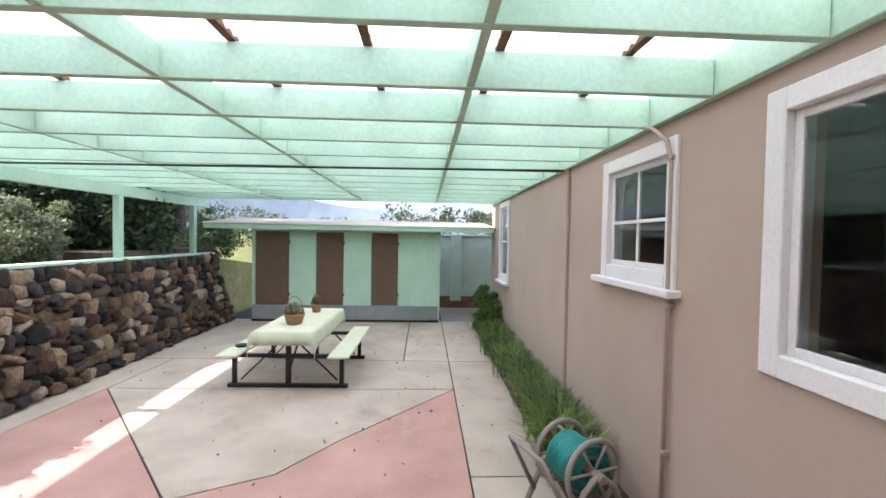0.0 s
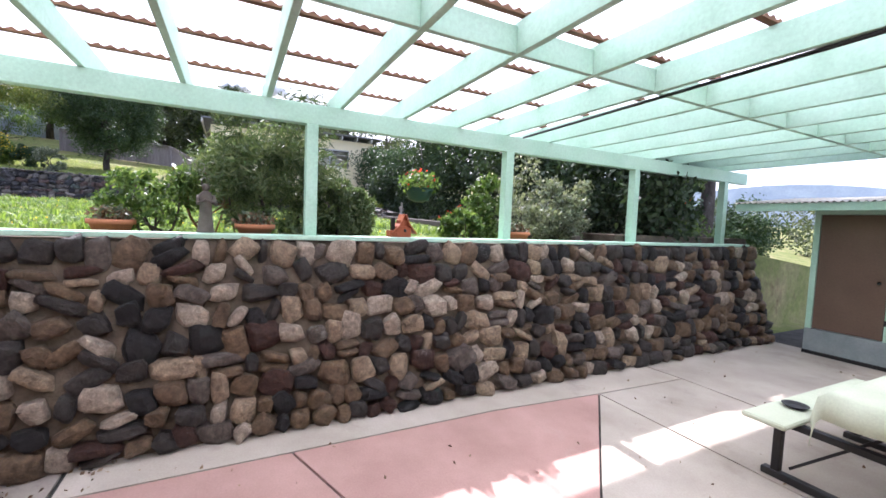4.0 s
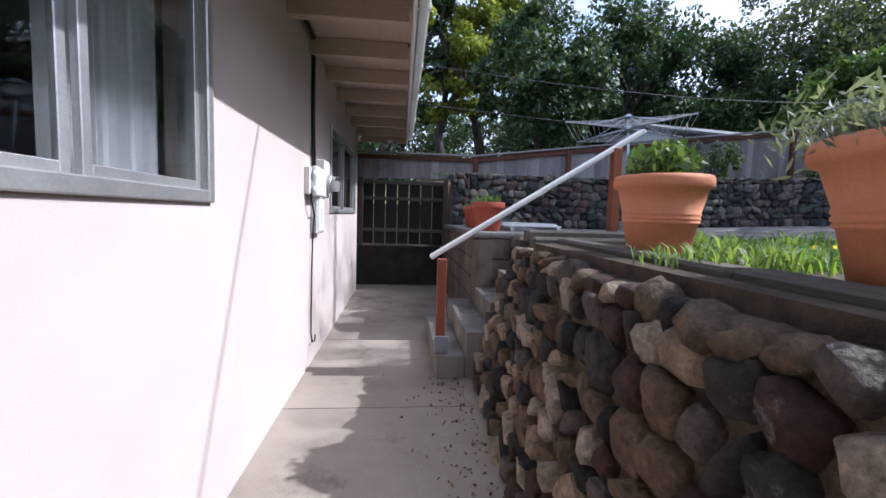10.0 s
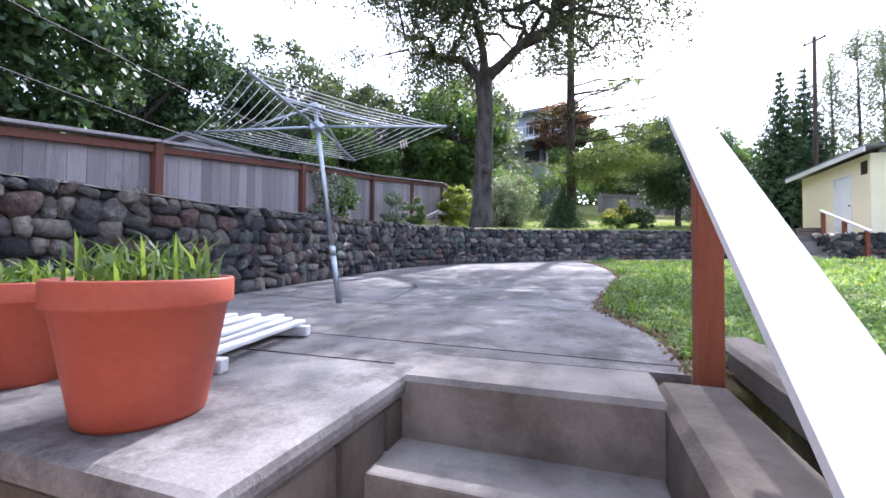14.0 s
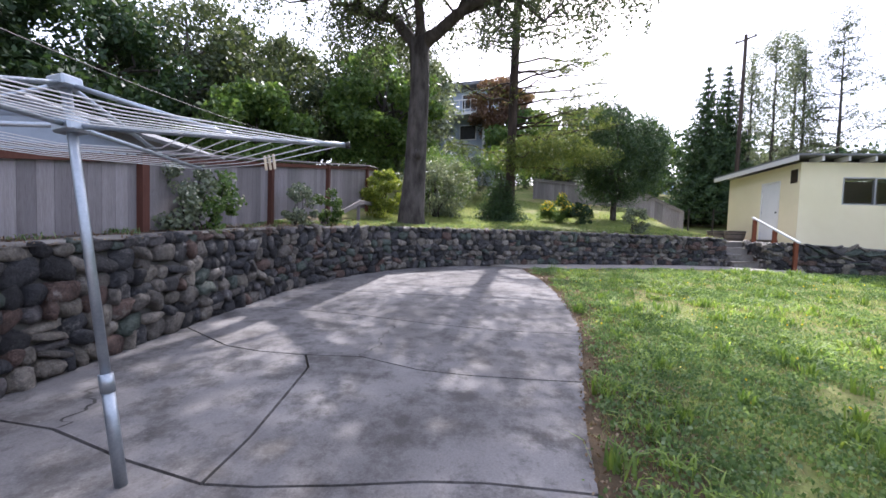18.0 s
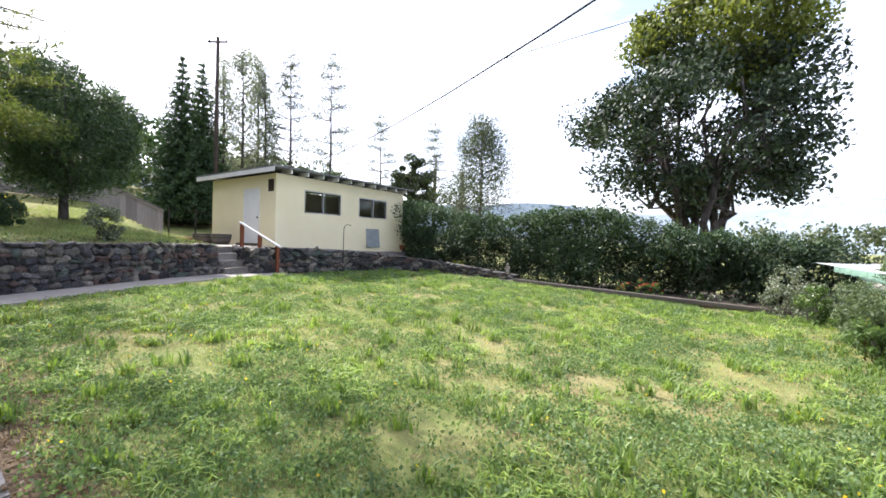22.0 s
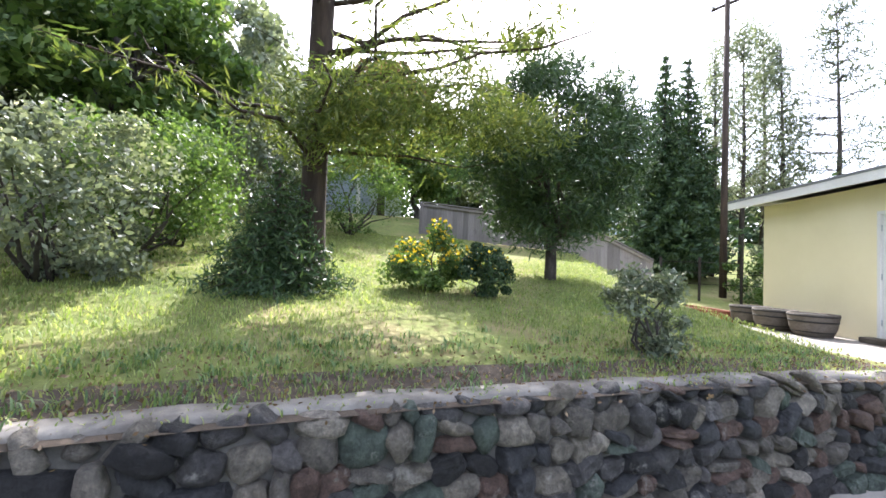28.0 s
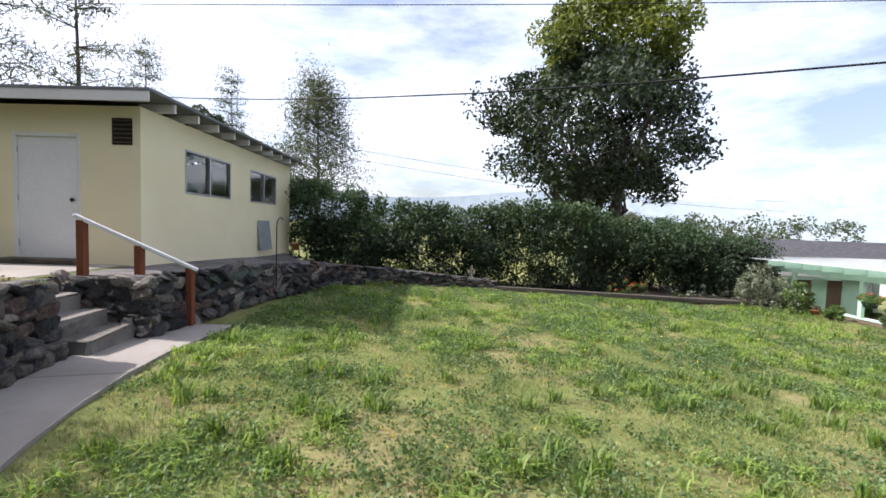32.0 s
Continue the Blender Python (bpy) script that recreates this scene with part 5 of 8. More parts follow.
for x in (1.277, -0.24, -1.92):
    for ya, yb in zip(JOISTS, JOISTS[1:]):
        pg("blocking", box(x - 0.02, x + 0.02, ya + 0.024, yb - 0.024, JOIST + 0.004, JOIST + 0.16, 0.002), M_MINT)
wav = 0.012
for x in [0.113 + 0.655 * k for k in range(-6, 4)]:
    bm = bm_new()
    z = JOIST + 0.188
    ys = np.arange(-0.05, 8.95, 0.038)
    hi = z + 0.022 + wav * np.sin(ys / 0.076 * 2 * np.pi)
    a = [[bm.verts.new((x + s, float(y), zz)) for y, zz in zip(ys, (hi if top else np.full(len(ys), z)))] for s in (-0.022, 0.022) for top in (0, 1)]
    for r0, r1 in ((a[0], a[1]), (a[3], a[2]), (a[2], a[0]), (a[1], a[3])):
        for k in range(len(ys) - 1):
            bm.faces.new((r0[k], r0[k + 1], r1[k + 1], r1[k]))
    pg("batten", bm, M_BATTEN, "wavy brown batten")
for k in range(8):
    y0 = -0.12 + k * 1.13
    ys = np.linspace(y0, min(y0 + 1.17, 9.0), 64)
    xs_ = np.linspace(-4.64, PATIO_X - 0.02, 9)
    vv = np.array([(x, y, JOIST + 0.214 + wav * math.sin(y / 0.076 * 2 * math.pi) + 0.004 * (k % 2)) for x in xs_ for y in ys])
    ff = np.array([(i * 64 + j, i * 64 + j + 1, (i + 1) * 64 + j + 1, (i + 1) * 64 + j) for i in range(8) for j in range(63)])
    me = mesh_np("roof_panel", vv - np.array(PO), ff, M_PANEL, True)
    part("roof_panel", me, None, pergola, "translucent white corrugated panel")
pg("conduit", tube([(-3.62, 4.66, JOIST - 0.014), (0, 4.46, JOIST - 0.014), (PATIO_X - 0.06, 4.30, JOIST - 0.014)], 0.012, 6), M_BLACK, "thin dark conduit")
setting("trim_stone_sill", box(-3.80, -3.56, -0.02, 9.25, 1.355, 1.395, 0.006), M_MINT, "mint painted board capping the stone wall", "sill")

pipe = thing("downpipe", (-3.06, 0.22, FLOOR), "white rain downpipe beside the mint end post", "downpipe")
part("pipe", tube([(0, 0, 0.16), (0.0, 0, 1.2), (-0.02, 0, 2.9)], 0.042, 12), M_WHITE, pipe)
part("shoe", tube([(0, 0, 0.2), (0.01, -0.02, 0.1), (0.08, -0.1, 0.02)], [0.042, 0.043, 0.045], 12), M_WHITE, pipe)
me = as_mesh(box(-0.05, 0.05, -0.012, 0.012, -0.02, 0.02, 0.003), "clip", M_GALV)
for z in (0.6, 2.35):
    part("clip", me, None, pipe, at=(0, 0.045, z))

# ---- locker shed at the end of the patio ----
LY = 9.18
lock = thing("storage_lockers", (-0.68, LY, FLOOR), "mint green storage shed with three brown doors and a grey kickboard", "storage shed")
for (x0, x1) in ((-3.05, -2.98), (-2.25, -1.66), (-1.06, -0.45), (0.14, 1.04)):
    part("panel", box(x0 + 1, x1 + 1, 0, 0.05, 0.36, 2.02, 0.003), M_MINT, lock)
part("header", box(-2.05, 2.04, -0.004, 0.05, 1.98, 2.06, 0.003), M_MINT, lock)
part("kickboard", box(-2.05, 2.04, -0.012, 0.05, 0.0, 0.36, 0.004), M_KICK, lock, "grey painted kickboard")
part("body", box(-2.03, 2.03, 0.06, 1.1, 0.0, 2.02), M_MINT_DULL, lock)
part("side_panel", box(2.03, 2.08, 0.0, 1.1, 0.0, 2.06, 0.003), M_MINT, lock)
part("foot_rail", box(-2.05, 2.06, -0.03, 0.02, 0.0, 0.05, 0.004), M_BLACK, lock)
for x0, x1 in ((-2.98, -2.25), (-1.66, -1.06), (-0.45, 0.14)):
    d = part("door", box(x0 + 1.008, x1 + 0.992, 0.004, 0.045, 0.37, 1.975, 0.003), M_BROWN_DOOR, lock, "flat brown door")
    part("knob", lathe_into(bm_new(), [(0.012, -0.02), (0.02, -0.015), (0.02, 0.0), (0.008, 0.012)], 10), M_BLACK, d, at=Matrix.Translation((x1 + 0.92, -0.02, 1.1)) @ Matrix.Rotation(radians(90), 4, "X"))
me = as_mesh(box(-0.012, 0.012, -0.006, 0.0, -0.035, 0.035, 0.002), "hinge", M_BLACK)
for x in (-2.25, -1.06, 0.14):
    for z in (0.6, 1.75):
        part("hinge", me, None, lock, at=(x + 1.01, 0.0, z))
ys = np.linspace(-0.35, 1.4, 7)
xs_ = np.linspace(-2.95, 3.23, 240)
vv = np.array([(x, y, 2.17 + y * 0.10 + 0.016 * math.sin(x / 0.076 * 2 * math.pi)) for y in ys for x in xs_])
ff = np.array([(i * 240 + j, i * 240 + j + 1, (i + 1) * 240 + j + 1, (i + 1) * 240 + j) for i in range(6) for j in range(239)])
part("roof_sheet", mesh_np("roof_sheet", vv, ff, surface("old_tan_corrugated_sheet", (0.42, 0.38, 0.27), (0.55, 0.51, 0.40), 3, 40, 0.6, 0.1), True), None, lock, "weathered tan corrugated roof sheet")
part("roof_fascia", box(-2.93, 3.22, -0.33, -0.29, 2.02, 2.13, 0.003), M_MINT, lock)

# mint fence and brick base beyond the opening
fence = setting("wall_mint_fence", box(0.4, 4.2, 11.25, 11.32, 0.2, 1.85), M_MINT_DULL, "pale mint panel fence above a brick base", "fence")
for k in range(5):
    part("board", box(0.4, 4.2, 11.21, 11.25, 0.21 + k * 0.328, 0.21 + k * 0.328 + 0.32, 0.006), M_MINT_DULL, fence)
part("pilaster", box(1.75, 2.05, 11.12, 11.21, 0.1, 1.9, 0.008), M_MINT_DULL, fence)
part("coping", box(0.4, 4.2, 11.16, 11.38, 1.85, 1.91, 0.006), M_MINT_DULL, fence)
brick_wall = setting("wall_brick_base", box(0.4, 4.2, 11.18, 11.45, FLOOR, 0.19), M_MORTAR, "low red brick garden wall", "brick wall")
me = as_mesh(box(-0.105, 0.105, -0.02, 0.05, -0.03, 0.03, 0.004), "brick", M_BRICK)
for r in range(4):
    for c in range(17):
        x = 0.5 + c * 0.222 + (0.11 if r % 2 else 0)
        if x < 4.1:
            ob = new("brick", me)
            ob.parent = brick_wall
            ob.location = (x, 11.18, FLOOR + 0.04 + r * 0.072)

# ---- picnic table ----
table = thing("picnic_table", pose(-0.6, 5.77, FLOOR, 0, 0, -1), "picnic table with attached benches on a black steel frame", "picnic table")
part("tabletop", box(-0.36, 0.36, -0.85, 0.85, 0.70, 0.735, 0.008), M_WHITE, table)
for sx in (-1, 1):
    part("bench", box(sx * 0.66 - 0.13, sx * 0.66 + 0.13, -0.85, 0.85, 0.42, 0.455, 0.01), M_CLOTH, table, "pale bench seat")
for y in (-0.62, 0.62):
    part("foot", box(-0.74, 0.74, y - 0.03, y + 0.03, 0.0, 0.05, 0.006), M_BLACK, table)
    part("seat_bar", box(-0.74, 0.74, y - 0.025, y + 0.025, 0.375, 0.42, 0.004), M_BLACK, table)
    part("top_bar", box(-0.34, 0.34, y - 0.025, y + 0.025, 0.655, 0.70, 0.004), M_BLACK, table)
    for sx in (-1, 1):
        part("seat_leg", box(sx * 0.66 - 0.025, sx * 0.66 + 0.025, y - 0.024, y + 0.024, 0.05, 0.376, 0.004), M_BLACK, table)
    part("leg", box(-0.03, 0.03, y - 0.024, y + 0.024, 0.05, 0.656, 0.004), M_BLACK, table)
for sx in (-1, 1):
    for sy in (-1, 1):
        part("brace", beam((sx * 0.03, sy * 0.6, 0.64), (sx * 0.6, sy * 0.58, 0.08), 0.018, 0.018), M_BLACK, table)
        part("long_brace", beam((0, sy * 0.6, 0.2), (0, 0.0, 0.66), 0.02, 0.02), M_BLACK, table)
cloth = thing("tablecloth", pose(-0.6, 5.77, FLOOR + 0.736, 0, 0, -1), "pale green tablecloth hanging over the picnic table", "tablecloth")
bm = bm_new()
n = 22
grid = []
for j in range(n + 1):
    row = []
    for i in range(n + 1):
        x, y = -0.56 + 1.12 * i / n, -1.02 + 1.86 * j / n
        ox, oy = max(0, abs(x) - 0.375), max(0, abs(y) - 0.865)
        drop = ox + oy
        z = 0.006 - drop * 0.97
        xx = math.copysign(min(abs(x), 0.375 + 0.16 * ox + 0.012 * math.sin(y * 21) * (ox > 0)), x)
        yy = math.copysign(min(abs(y), 0.865 + 0.16 * oy + 0.014 * math.sin(x * 23) * (oy > 0)), y)
        row.append(bm.verts.new((xx, yy, z)))
    grid.append(row)
for j in range(n):
    for i in range(n):
        f = bm.faces.new((grid[j][i], grid[j][i + 1], grid[j + 1][i + 1], grid[j + 1][i]))
        f.smooth = True
ob = part("cloth", bm, M_CLOTH, cloth)
sol = ob.modifiers.new("thick", "SOLIDIFY")
sol.thickness = 0.004


def potted(name, where, profile, material, label, plant, seed, plant_label=""):
    """A pot turned from a profile, soil in it, and a plant made by plant(parent, rng)."""
    t = thing(name, where, label, "plant pot")
    part("pot", lathe(profile, 32), material, t)
    top = profile[-1]
    z = max(p[1] for p in profile) - 0.05
    r = [p[0] for p in profile if abs(p[1] - (z + 0.05)) < 0.02]
    part("soil", lathe([(0.01, z), (min(r) * 0.97, z), (0.012, z + 0.004)], 20), M_SOIL, t)
    plant(t, np.random.default_rng(seed), z, min(r))
    return t


def basket_plant(t, rng, z, r):
    pts = blob_points(rng, (0, 0, z + 0.08), (r * 1.2, r * 1.2, 0.08), 160, 0.2)
    part("foliage", leaves("foliage", pts, 0.05, 0.03, L_LITTER, rng, 0.6), None, t)
    pts = blob_points(rng, (0, 0, z + 0.10), (r, r, 0.09), 120, 0.2)
    part("leaves", leaves("leaves", pts, 0.05, 0.028, L_GREY, rng, 0.6), None, t)


ZT = FLOOR + 0.742
b = potted("wicker_basket", (-0.62, 5.40, ZT), [(0.085, 0), (0.10, 0.02), (0.125, 0.11), (0.135, 0.12), (0.135, 0.135), (0.115, 0.135), (0.11, 0.10)], M_WICKER, "small wicker basket with a dried plant on the table", basket_plant, 5)
part("handle", tube([(0.12 * math.cos(a), 0, 0.12 + 0.24 * math.sin(a)) for a in np.linspace(0, math.pi, 14)], 0.006, 6), M_WICKER, b)
potted("small_table_pot", (-0.56, 6.25, ZT), [(0.055, 0), (0.075, 0.10), (0.082, 0.10), (0.082, 0.125), (0.07, 0.125), (0.065, 0.09)], M_WICKER, "small brown pot with a leafy plant on the table", basket_plant, 6)
ash = thing("ash_tray", (-1.27, 5.35, FLOOR + 0.458), "small dark dish on the bench", "dish")
part("dish", lathe([(0.05, 0), (0.075, 0.02), (0.08, 0.022), (0.07, 0.02), (0.045, 0.006)], 16), M_BLACK, ash)

# ---- things on the stone wall ----
def statue(name, where, h, material, label):
    """A plain standing figure in one mesh."""
    bm = bm_new()
    lathe_into(bm, [(0.16 * h, 0), (0.17 * h, 0.03 * h), (0.15 * h, 0.05 * h), (0.125 * h, 0.3 * h), (0.11 * h, 0.52 * h), (0.13 * h, 0.66 * h), (0.14 * h, 0.74 * h), (0.08 * h, 0.82 * h), (0.05 * h, 0.84 * h)], 14)
    bmesh.ops.create_uvsphere(bm, u_segments=12, v_segments=8, radius=0.075 * h, matrix=Matrix.Translation((0, 0, 0.91 * h)) @ Matrix.Diagonal((0.9, 1, 1.15, 1)))
    for s in (-1, 1):
        tube_into(bm, [(0, s * 0.13 * h, 0.74 * h), (0.06 * h, s * 0.16 * h, 0.58 * h), (0.15 * h, s * 0.04 * h, 0.66 * h)], [0.045 * h, 0.042 * h, 0.03 * h], 8)
    ob = tagged(new(name, as_mesh(bm, name, material)), label, "statue")
    ob.matrix_basis = where
    return ob


statue("garden_statue", pose(-3.72, 0.30, 1.395), 0.40, M_STATUE, "small pale cast-stone figure on the wall sill")
statue("garden_statue", pose(-3.80, 1.62, 1.395, 0, 0, 20), 0.40, M_STATUE_DARK, "small dark cast-stone figure on the wall sill")
bh = thing("bird_house", Matrix.Translation((-3.72, 3.3, 1.395)) @ Matrix.Scale(0.72, 4), "orange wooden bird house with a curved roof and chimney", "bird house")
part("body", box(-0.07, 0.07, -0.10, 0.12, 0.0, 0.15, 0.006), M_BIRD, bh)
bm = bm_new()
for s in (-1, 1):
    pts = [(0, 0.02 + s * (0.015 + 0.16 * u), 0.31 - 0.26 * u ** 0.6) for u in np.linspace(0, 1, 7)]
    for a, c in zip(pts, pts[1:]):
        beam_into(bm, a, c, 0.2, 0.014)
part("roof", bm, M_BIRD, bh)
part("gable", box(-0.06, 0.06, -0.05, 0.08, 0.15, 0.24, 0.004), M_BIRD, bh)
part("porch", box(-0.07, 0.07, -0.19, -0.10, 0.0, 0.09, 0.004), M_BIRD, bh)
ch = part("chimney", box(-0.03, 0.03, -0.15, -0.10, 0.09, 0.26, 0.004), M_BLACK, bh)
part("hole", lathe_into(bm_new(), [(0.02, 0), (0.022, 0.004), (0.01, 0.005)], 12), M_BLACK, bh, at=Matrix.Translation((0.07, 0.03, 0.09)) @ Matrix.Rotation(radians(90), 4, "Y"))


def hanging(where, seed, flower):
    t = thing("hanging_basket", where, "dark green hanging pot with trailing leaves and few red flowers", "hanging basket")
    part("bowl", lathe([(0.05, -0.15), (0.12, -0.12), (0.17, 0), (0.175, 0.01), (0.15, 0.0), (0.1, -0.03)], 18), M_POT_GREEN, t)
    for a in (0, 2.1, 4.2):
        part("wire", tube([(0.17 * math.cos(a), 0.17 * math.sin(a), 0.0), (0, 0, 0.5)], 0.003, 4), M_BLACK, t)
    rng = np.random.default_rng(seed)
    part("foliage", leaves("foliage", blob_points(rng, (0, 0, 0.08), (0.26, 0.26, 0.15), 420, 0.2), 0.06, 0.04, L_MID, rng), None, t)
    part("blossom", leaves("blossom", blob_points(rng, (0, 0, 0.12), (0.24, 0.24, 0.12), 26, 0.6), 0.045, 0.04, flower, rng), None, t)["kind"] = "stuff"


hanging((-4.35, 3.75, 1.93), 4, L_RED)
hanging((-4.35, 8.55, 1.95), 5, L_RED)

# ---- hose reel by the house ----
reel = thing("hose_reel", pose(2.12, 2.72, FLOOR + 0.03, 0, 0, 20), "taupe plastic hose reel wound with teal hose", "hose reel")
for s in (-1, 1):
    bm = bm_new()
    tube_into(bm, [(0.21 * math.cos(a), s * 0.16, 0.36 + 0.21 * math.sin(a)) for a in np.linspace(0, 2 * math.pi, 25)], 0.018, 8, caps=False)
    for a in np.linspace(0, 2 * math.pi, 7)[:-1]:
        tube_into(bm, [(0, s * 0.16, 0.36), (0.21 * math.cos(a), s * 0.16, 0.36 + 0.21 * math.sin(a))], 0.011, 6)
    part("flange", bm, M_REEL, reel)
    bm = bm_new()
    tube_into(bm, [(-0.26, s * 0.21, 0.0), (-0.12, s * 0.21, 0.28), (0, s * 0.21, 0.38), (0.12, s * 0.21, 0.28), (0.26, s * 0.21, 0.0)], 0.02, 8)
    part("leg_frame", bm, M_REEL, reel)
bm = bm_new()
rr = np.random.default_rng(2)
for layer in range(4):
    pts = [((0.08 + 0.024 * layer) * math.cos(a), -0.13 + 0.26 * (a / (22 * math.pi)), 0.36 + (0.08 + 0.024 * layer) * math.sin(a)) for a in np.linspace(0, 22 * math.pi, 200)]
    tube_into(bm, pts, 0.0125, 6)
part("hose", bm, M_TEAL, reel, "teal garden hose")
part("axle", tube([(0, -0.25, 0.36), (0, 0.25, 0.36)], 0.03, 10), M_REEL, reel)
part("crank", tube([(0, 0.25, 0.36), (0.1, 0.26, 0.44), (0.1, 0.33, 0.44)], 0.014, 8), M_REEL, reel)
part("pull_handle", tube([(-0.2, -0.2, 0.1), (-0.42, -0.18, 0.52), (-0.42, 0.18, 0.52), (-0.2, 0.2, 0.1)], 0.016, 8), M_REEL, reel)

# conduits on the patio wall
cond = thing("wall_conduit", (PATIO_X - 0.03, 2.44, FLOOR), "beige painted conduit running up the wall", "conduit")
part("pipe", tube([(0, 0, 0.0), (0, 0, 2.35), (-0.02, 0.02, 2.5), (-0.06, 0.12, 2.6), (-0.03, 0.3, 2.66)], 0.014, 8), M_STUCCO, cond)
me = as_mesh(box(-0.02, 0.025, -0.03, 0.03, -0.012, 0.012, 0.003), "clip", M_STUCCO)
for z in (0.6, 1.5, 2.4):
    part("clip", me, None, cond, at=(0.005, 0, z))

# grass-like plants in the strip along the wall
rng = np.random.default_rng(8)
clump_i = 0
for y in np.arange(3.4, 8.3, 0.4):
    t = thing("border_plant", (2.33 + rng.normal() * 0.05, float(y), FLOOR + 0.03), "dense tuft of dark green strap leaves by the house wall", "plant", "plants along the house wall")
    n = 420
    a = rng.normal(size=(n, 2)) * [0.09, 0.15]
    roots = np.column_stack([a, np.zeros(n)])
    part("leaves", blades("leaves", roots, 0.30 + 0.12 * rng.uniform(), 0.018, L_CLOVER if clump_i % 3 else L_LAWNWEED, rng, 0.9), None, t)
    clump_i += 1
bush("wall_shrub", (2.3, 8.15, FLOOR), (0.26, 0.45, 0.5), L_MID, "leafy green shrub by the house wall", 21, 20, 110, (0.09, 0.05))
bush("wall_shrub", (2.7, 10.3, FLOOR), (0.4, 0.45, 0.4), L_MID, "leafy green shrub beyond the lockers", 22, 20, 110, (0.09, 0.05))
bush("wall_shrub", (2.35, 2.0, FLOOR), (0.18, 0.25, 0.13), L_LAWNWEED, "low green plant at the wall foot", 23, 8, 70, (0.09, 0.04))

# ---- planting behind the patio wall ----
for i, (x, y, r, m, lb, leaf) in enumerate([
        (-4.5, 2.15, (0.5, 0.6, 0.86), L_ROSE, "tall feathery green rosemary bush behind the wall", (0.10, 0.016)),
        (-4.5, 2.85, (0.38, 0.42, 0.38), L_ROSE, "lower feathery green rosemary behind the wall", (0.09, 0.016)),
        (-4.7, 1.2, (0.4, 0.45, 0.38), L_MID, "straggly green shrub behind the wall", (0.07, 0.03)),
        (-4.95, 5.1, (0.28, 0.30, 0.48), L_MID, "leafy shrub behind the pergola post", (0.08, 0.045)),
        (-5.3, 6.0, (0.6, 0.6, 0.68), L_GREY, "round airy bush with pale flowers", (0.07, 0.045)),
        (-4.6, 6.1, (0.45, 0.5, 0.38), L_GREY, "small grey bush by the wall", (0.06, 0.03)),
        (-4.9, 8.0, (0.65, 0.7, 0.5), L_GREY, "silvery bush with pale flowers", (0.07, 0.04)),
        (-5.2, 9.6, (0.7, 0.8, 0.75), L_MID, "green bush at the end of the bed", (0.08, 0.045))]):
    bush("garden_bush", (x, y, TERRACE - 0.03), r, m, lb, 40 + i, 40 if i < 2 else 26, 420 if i < 2 else (60 if i in (3, 4) else 120), leaf, flowers=(L_WHITE, 0.06, 0.04) if i in (3, 4, 6) else None)
for i, (x, y) in enumerate(((-4.3, 0.9), (-4.05, 2.0), (-4.35, 5.2))):
    potted("low_clay_pot", (x, y, TERRACE - 0.03), [(0.10, 0), (0.15, 0.13), (0.17, 0.13), (0.17, 0.17), (0.15, 0.17), (0.13, 0.11)], M_TERRA, "small clay pot of straggling leaves behind the wall", basket_plant, 60 + i)
wheel = thing("wagon_wheel", pose(-4.75, 1.75, TERRACE + 0.32, 0, 0, 75), "rusty iron wagon wheel leaning among the bushes", "wheel")
part("rim", tube([(0.36 * math.cos(a), 0, 0.36 * math.sin(a)) for a in np.linspace(0, 2 * math.pi, 33)], 0.014, 6), M_BATTEN, wheel)
for a in np.linspace(0, math.pi, 6)[:-1]:
    part("spoke", tube([(0.36 * math.cos(a), 0, 0.36 * math.sin(a)), (-0.36 * math.cos(a), 0, -0.36 * math.sin(a))], 0.009, 5), M_BATTEN, wheel)

# ---- side passage ----
meter = thing("electric_meter", (HOUSE_X, -7.8, 1.30), "pale grey electric meter box with a round glass meter", "electric meter")
part("panel", box(-0.07, 0, -0.17, 0.18, 0.0, 0.39, 0.008), M_GREYPLASTIC, meter)
part("panel_door", box(-0.083, -0.07, -0.155, 0.165, 0.02, 0.36, 0.005), M_GREYPLASTIC, meter)
part("panel_grip", box(-0.09, -0.083, -0.01, 0.02, 0.1, 0.26, 0.004), M_GREYPLASTIC, meter)
part("meter_base", box(-0.10, 0, -0.38, -0.05, 0.39, 0.80, 0.01), M_GREYPLASTIC, meter)
part("meter_ring", lathe_into(bm_new(), [(0.10, 0), (0.105, 0.01), (0.105, 0.05), (0.09, 0.055), (0.085, 0.04)], 28), M_ALU, meter, "aluminium ring", Matrix.Translation((-0.10, -0.24, 0.55)) @ Matrix.Rotation(radians(-90), 4, "Y"))
part("meter_glass", lathe_into(bm_new(), [(0.086, 0.03), (0.086, 0.12), (0.075, 0.135), (0.01, 0.14)], 28), M_GLASS, meter, "clear glass dome", Matrix.Translation((-0.10, -0.24, 0.55)) @ Matrix.Rotation(radians(-90), 4, "Y"))
part("meter_dial", lathe_into(bm_new(), [(0.07, 0.03), (0.07, 0.09), (0.01, 0.09)], 24), M_GREYPLASTIC, meter, "", Matrix.Translation((-0.10, -0.24, 0.55)) @ Matrix.Rotation(radians(-90), 4, "Y"))
part("dial_bar", box(-0.196, -0.191, -0.275, -0.205, 0.575, 0.60), M_BLACK, meter)
phone = thing("utility_box", (HOUSE_X, -7.58, 1.70), "pale grey plastic utility box with a rounded lid", "utility box")
part("body", box(-0.06, 0, -0.19, 0.24, 0.0, 0.27, 0.012), M_GREYPLASTIC, phone)
part("lid", box(-0.115, -0.058, -0.2, 0.2, -0.01, 0.28, 0.022, 3), M_GREYPLASTIC, phone)
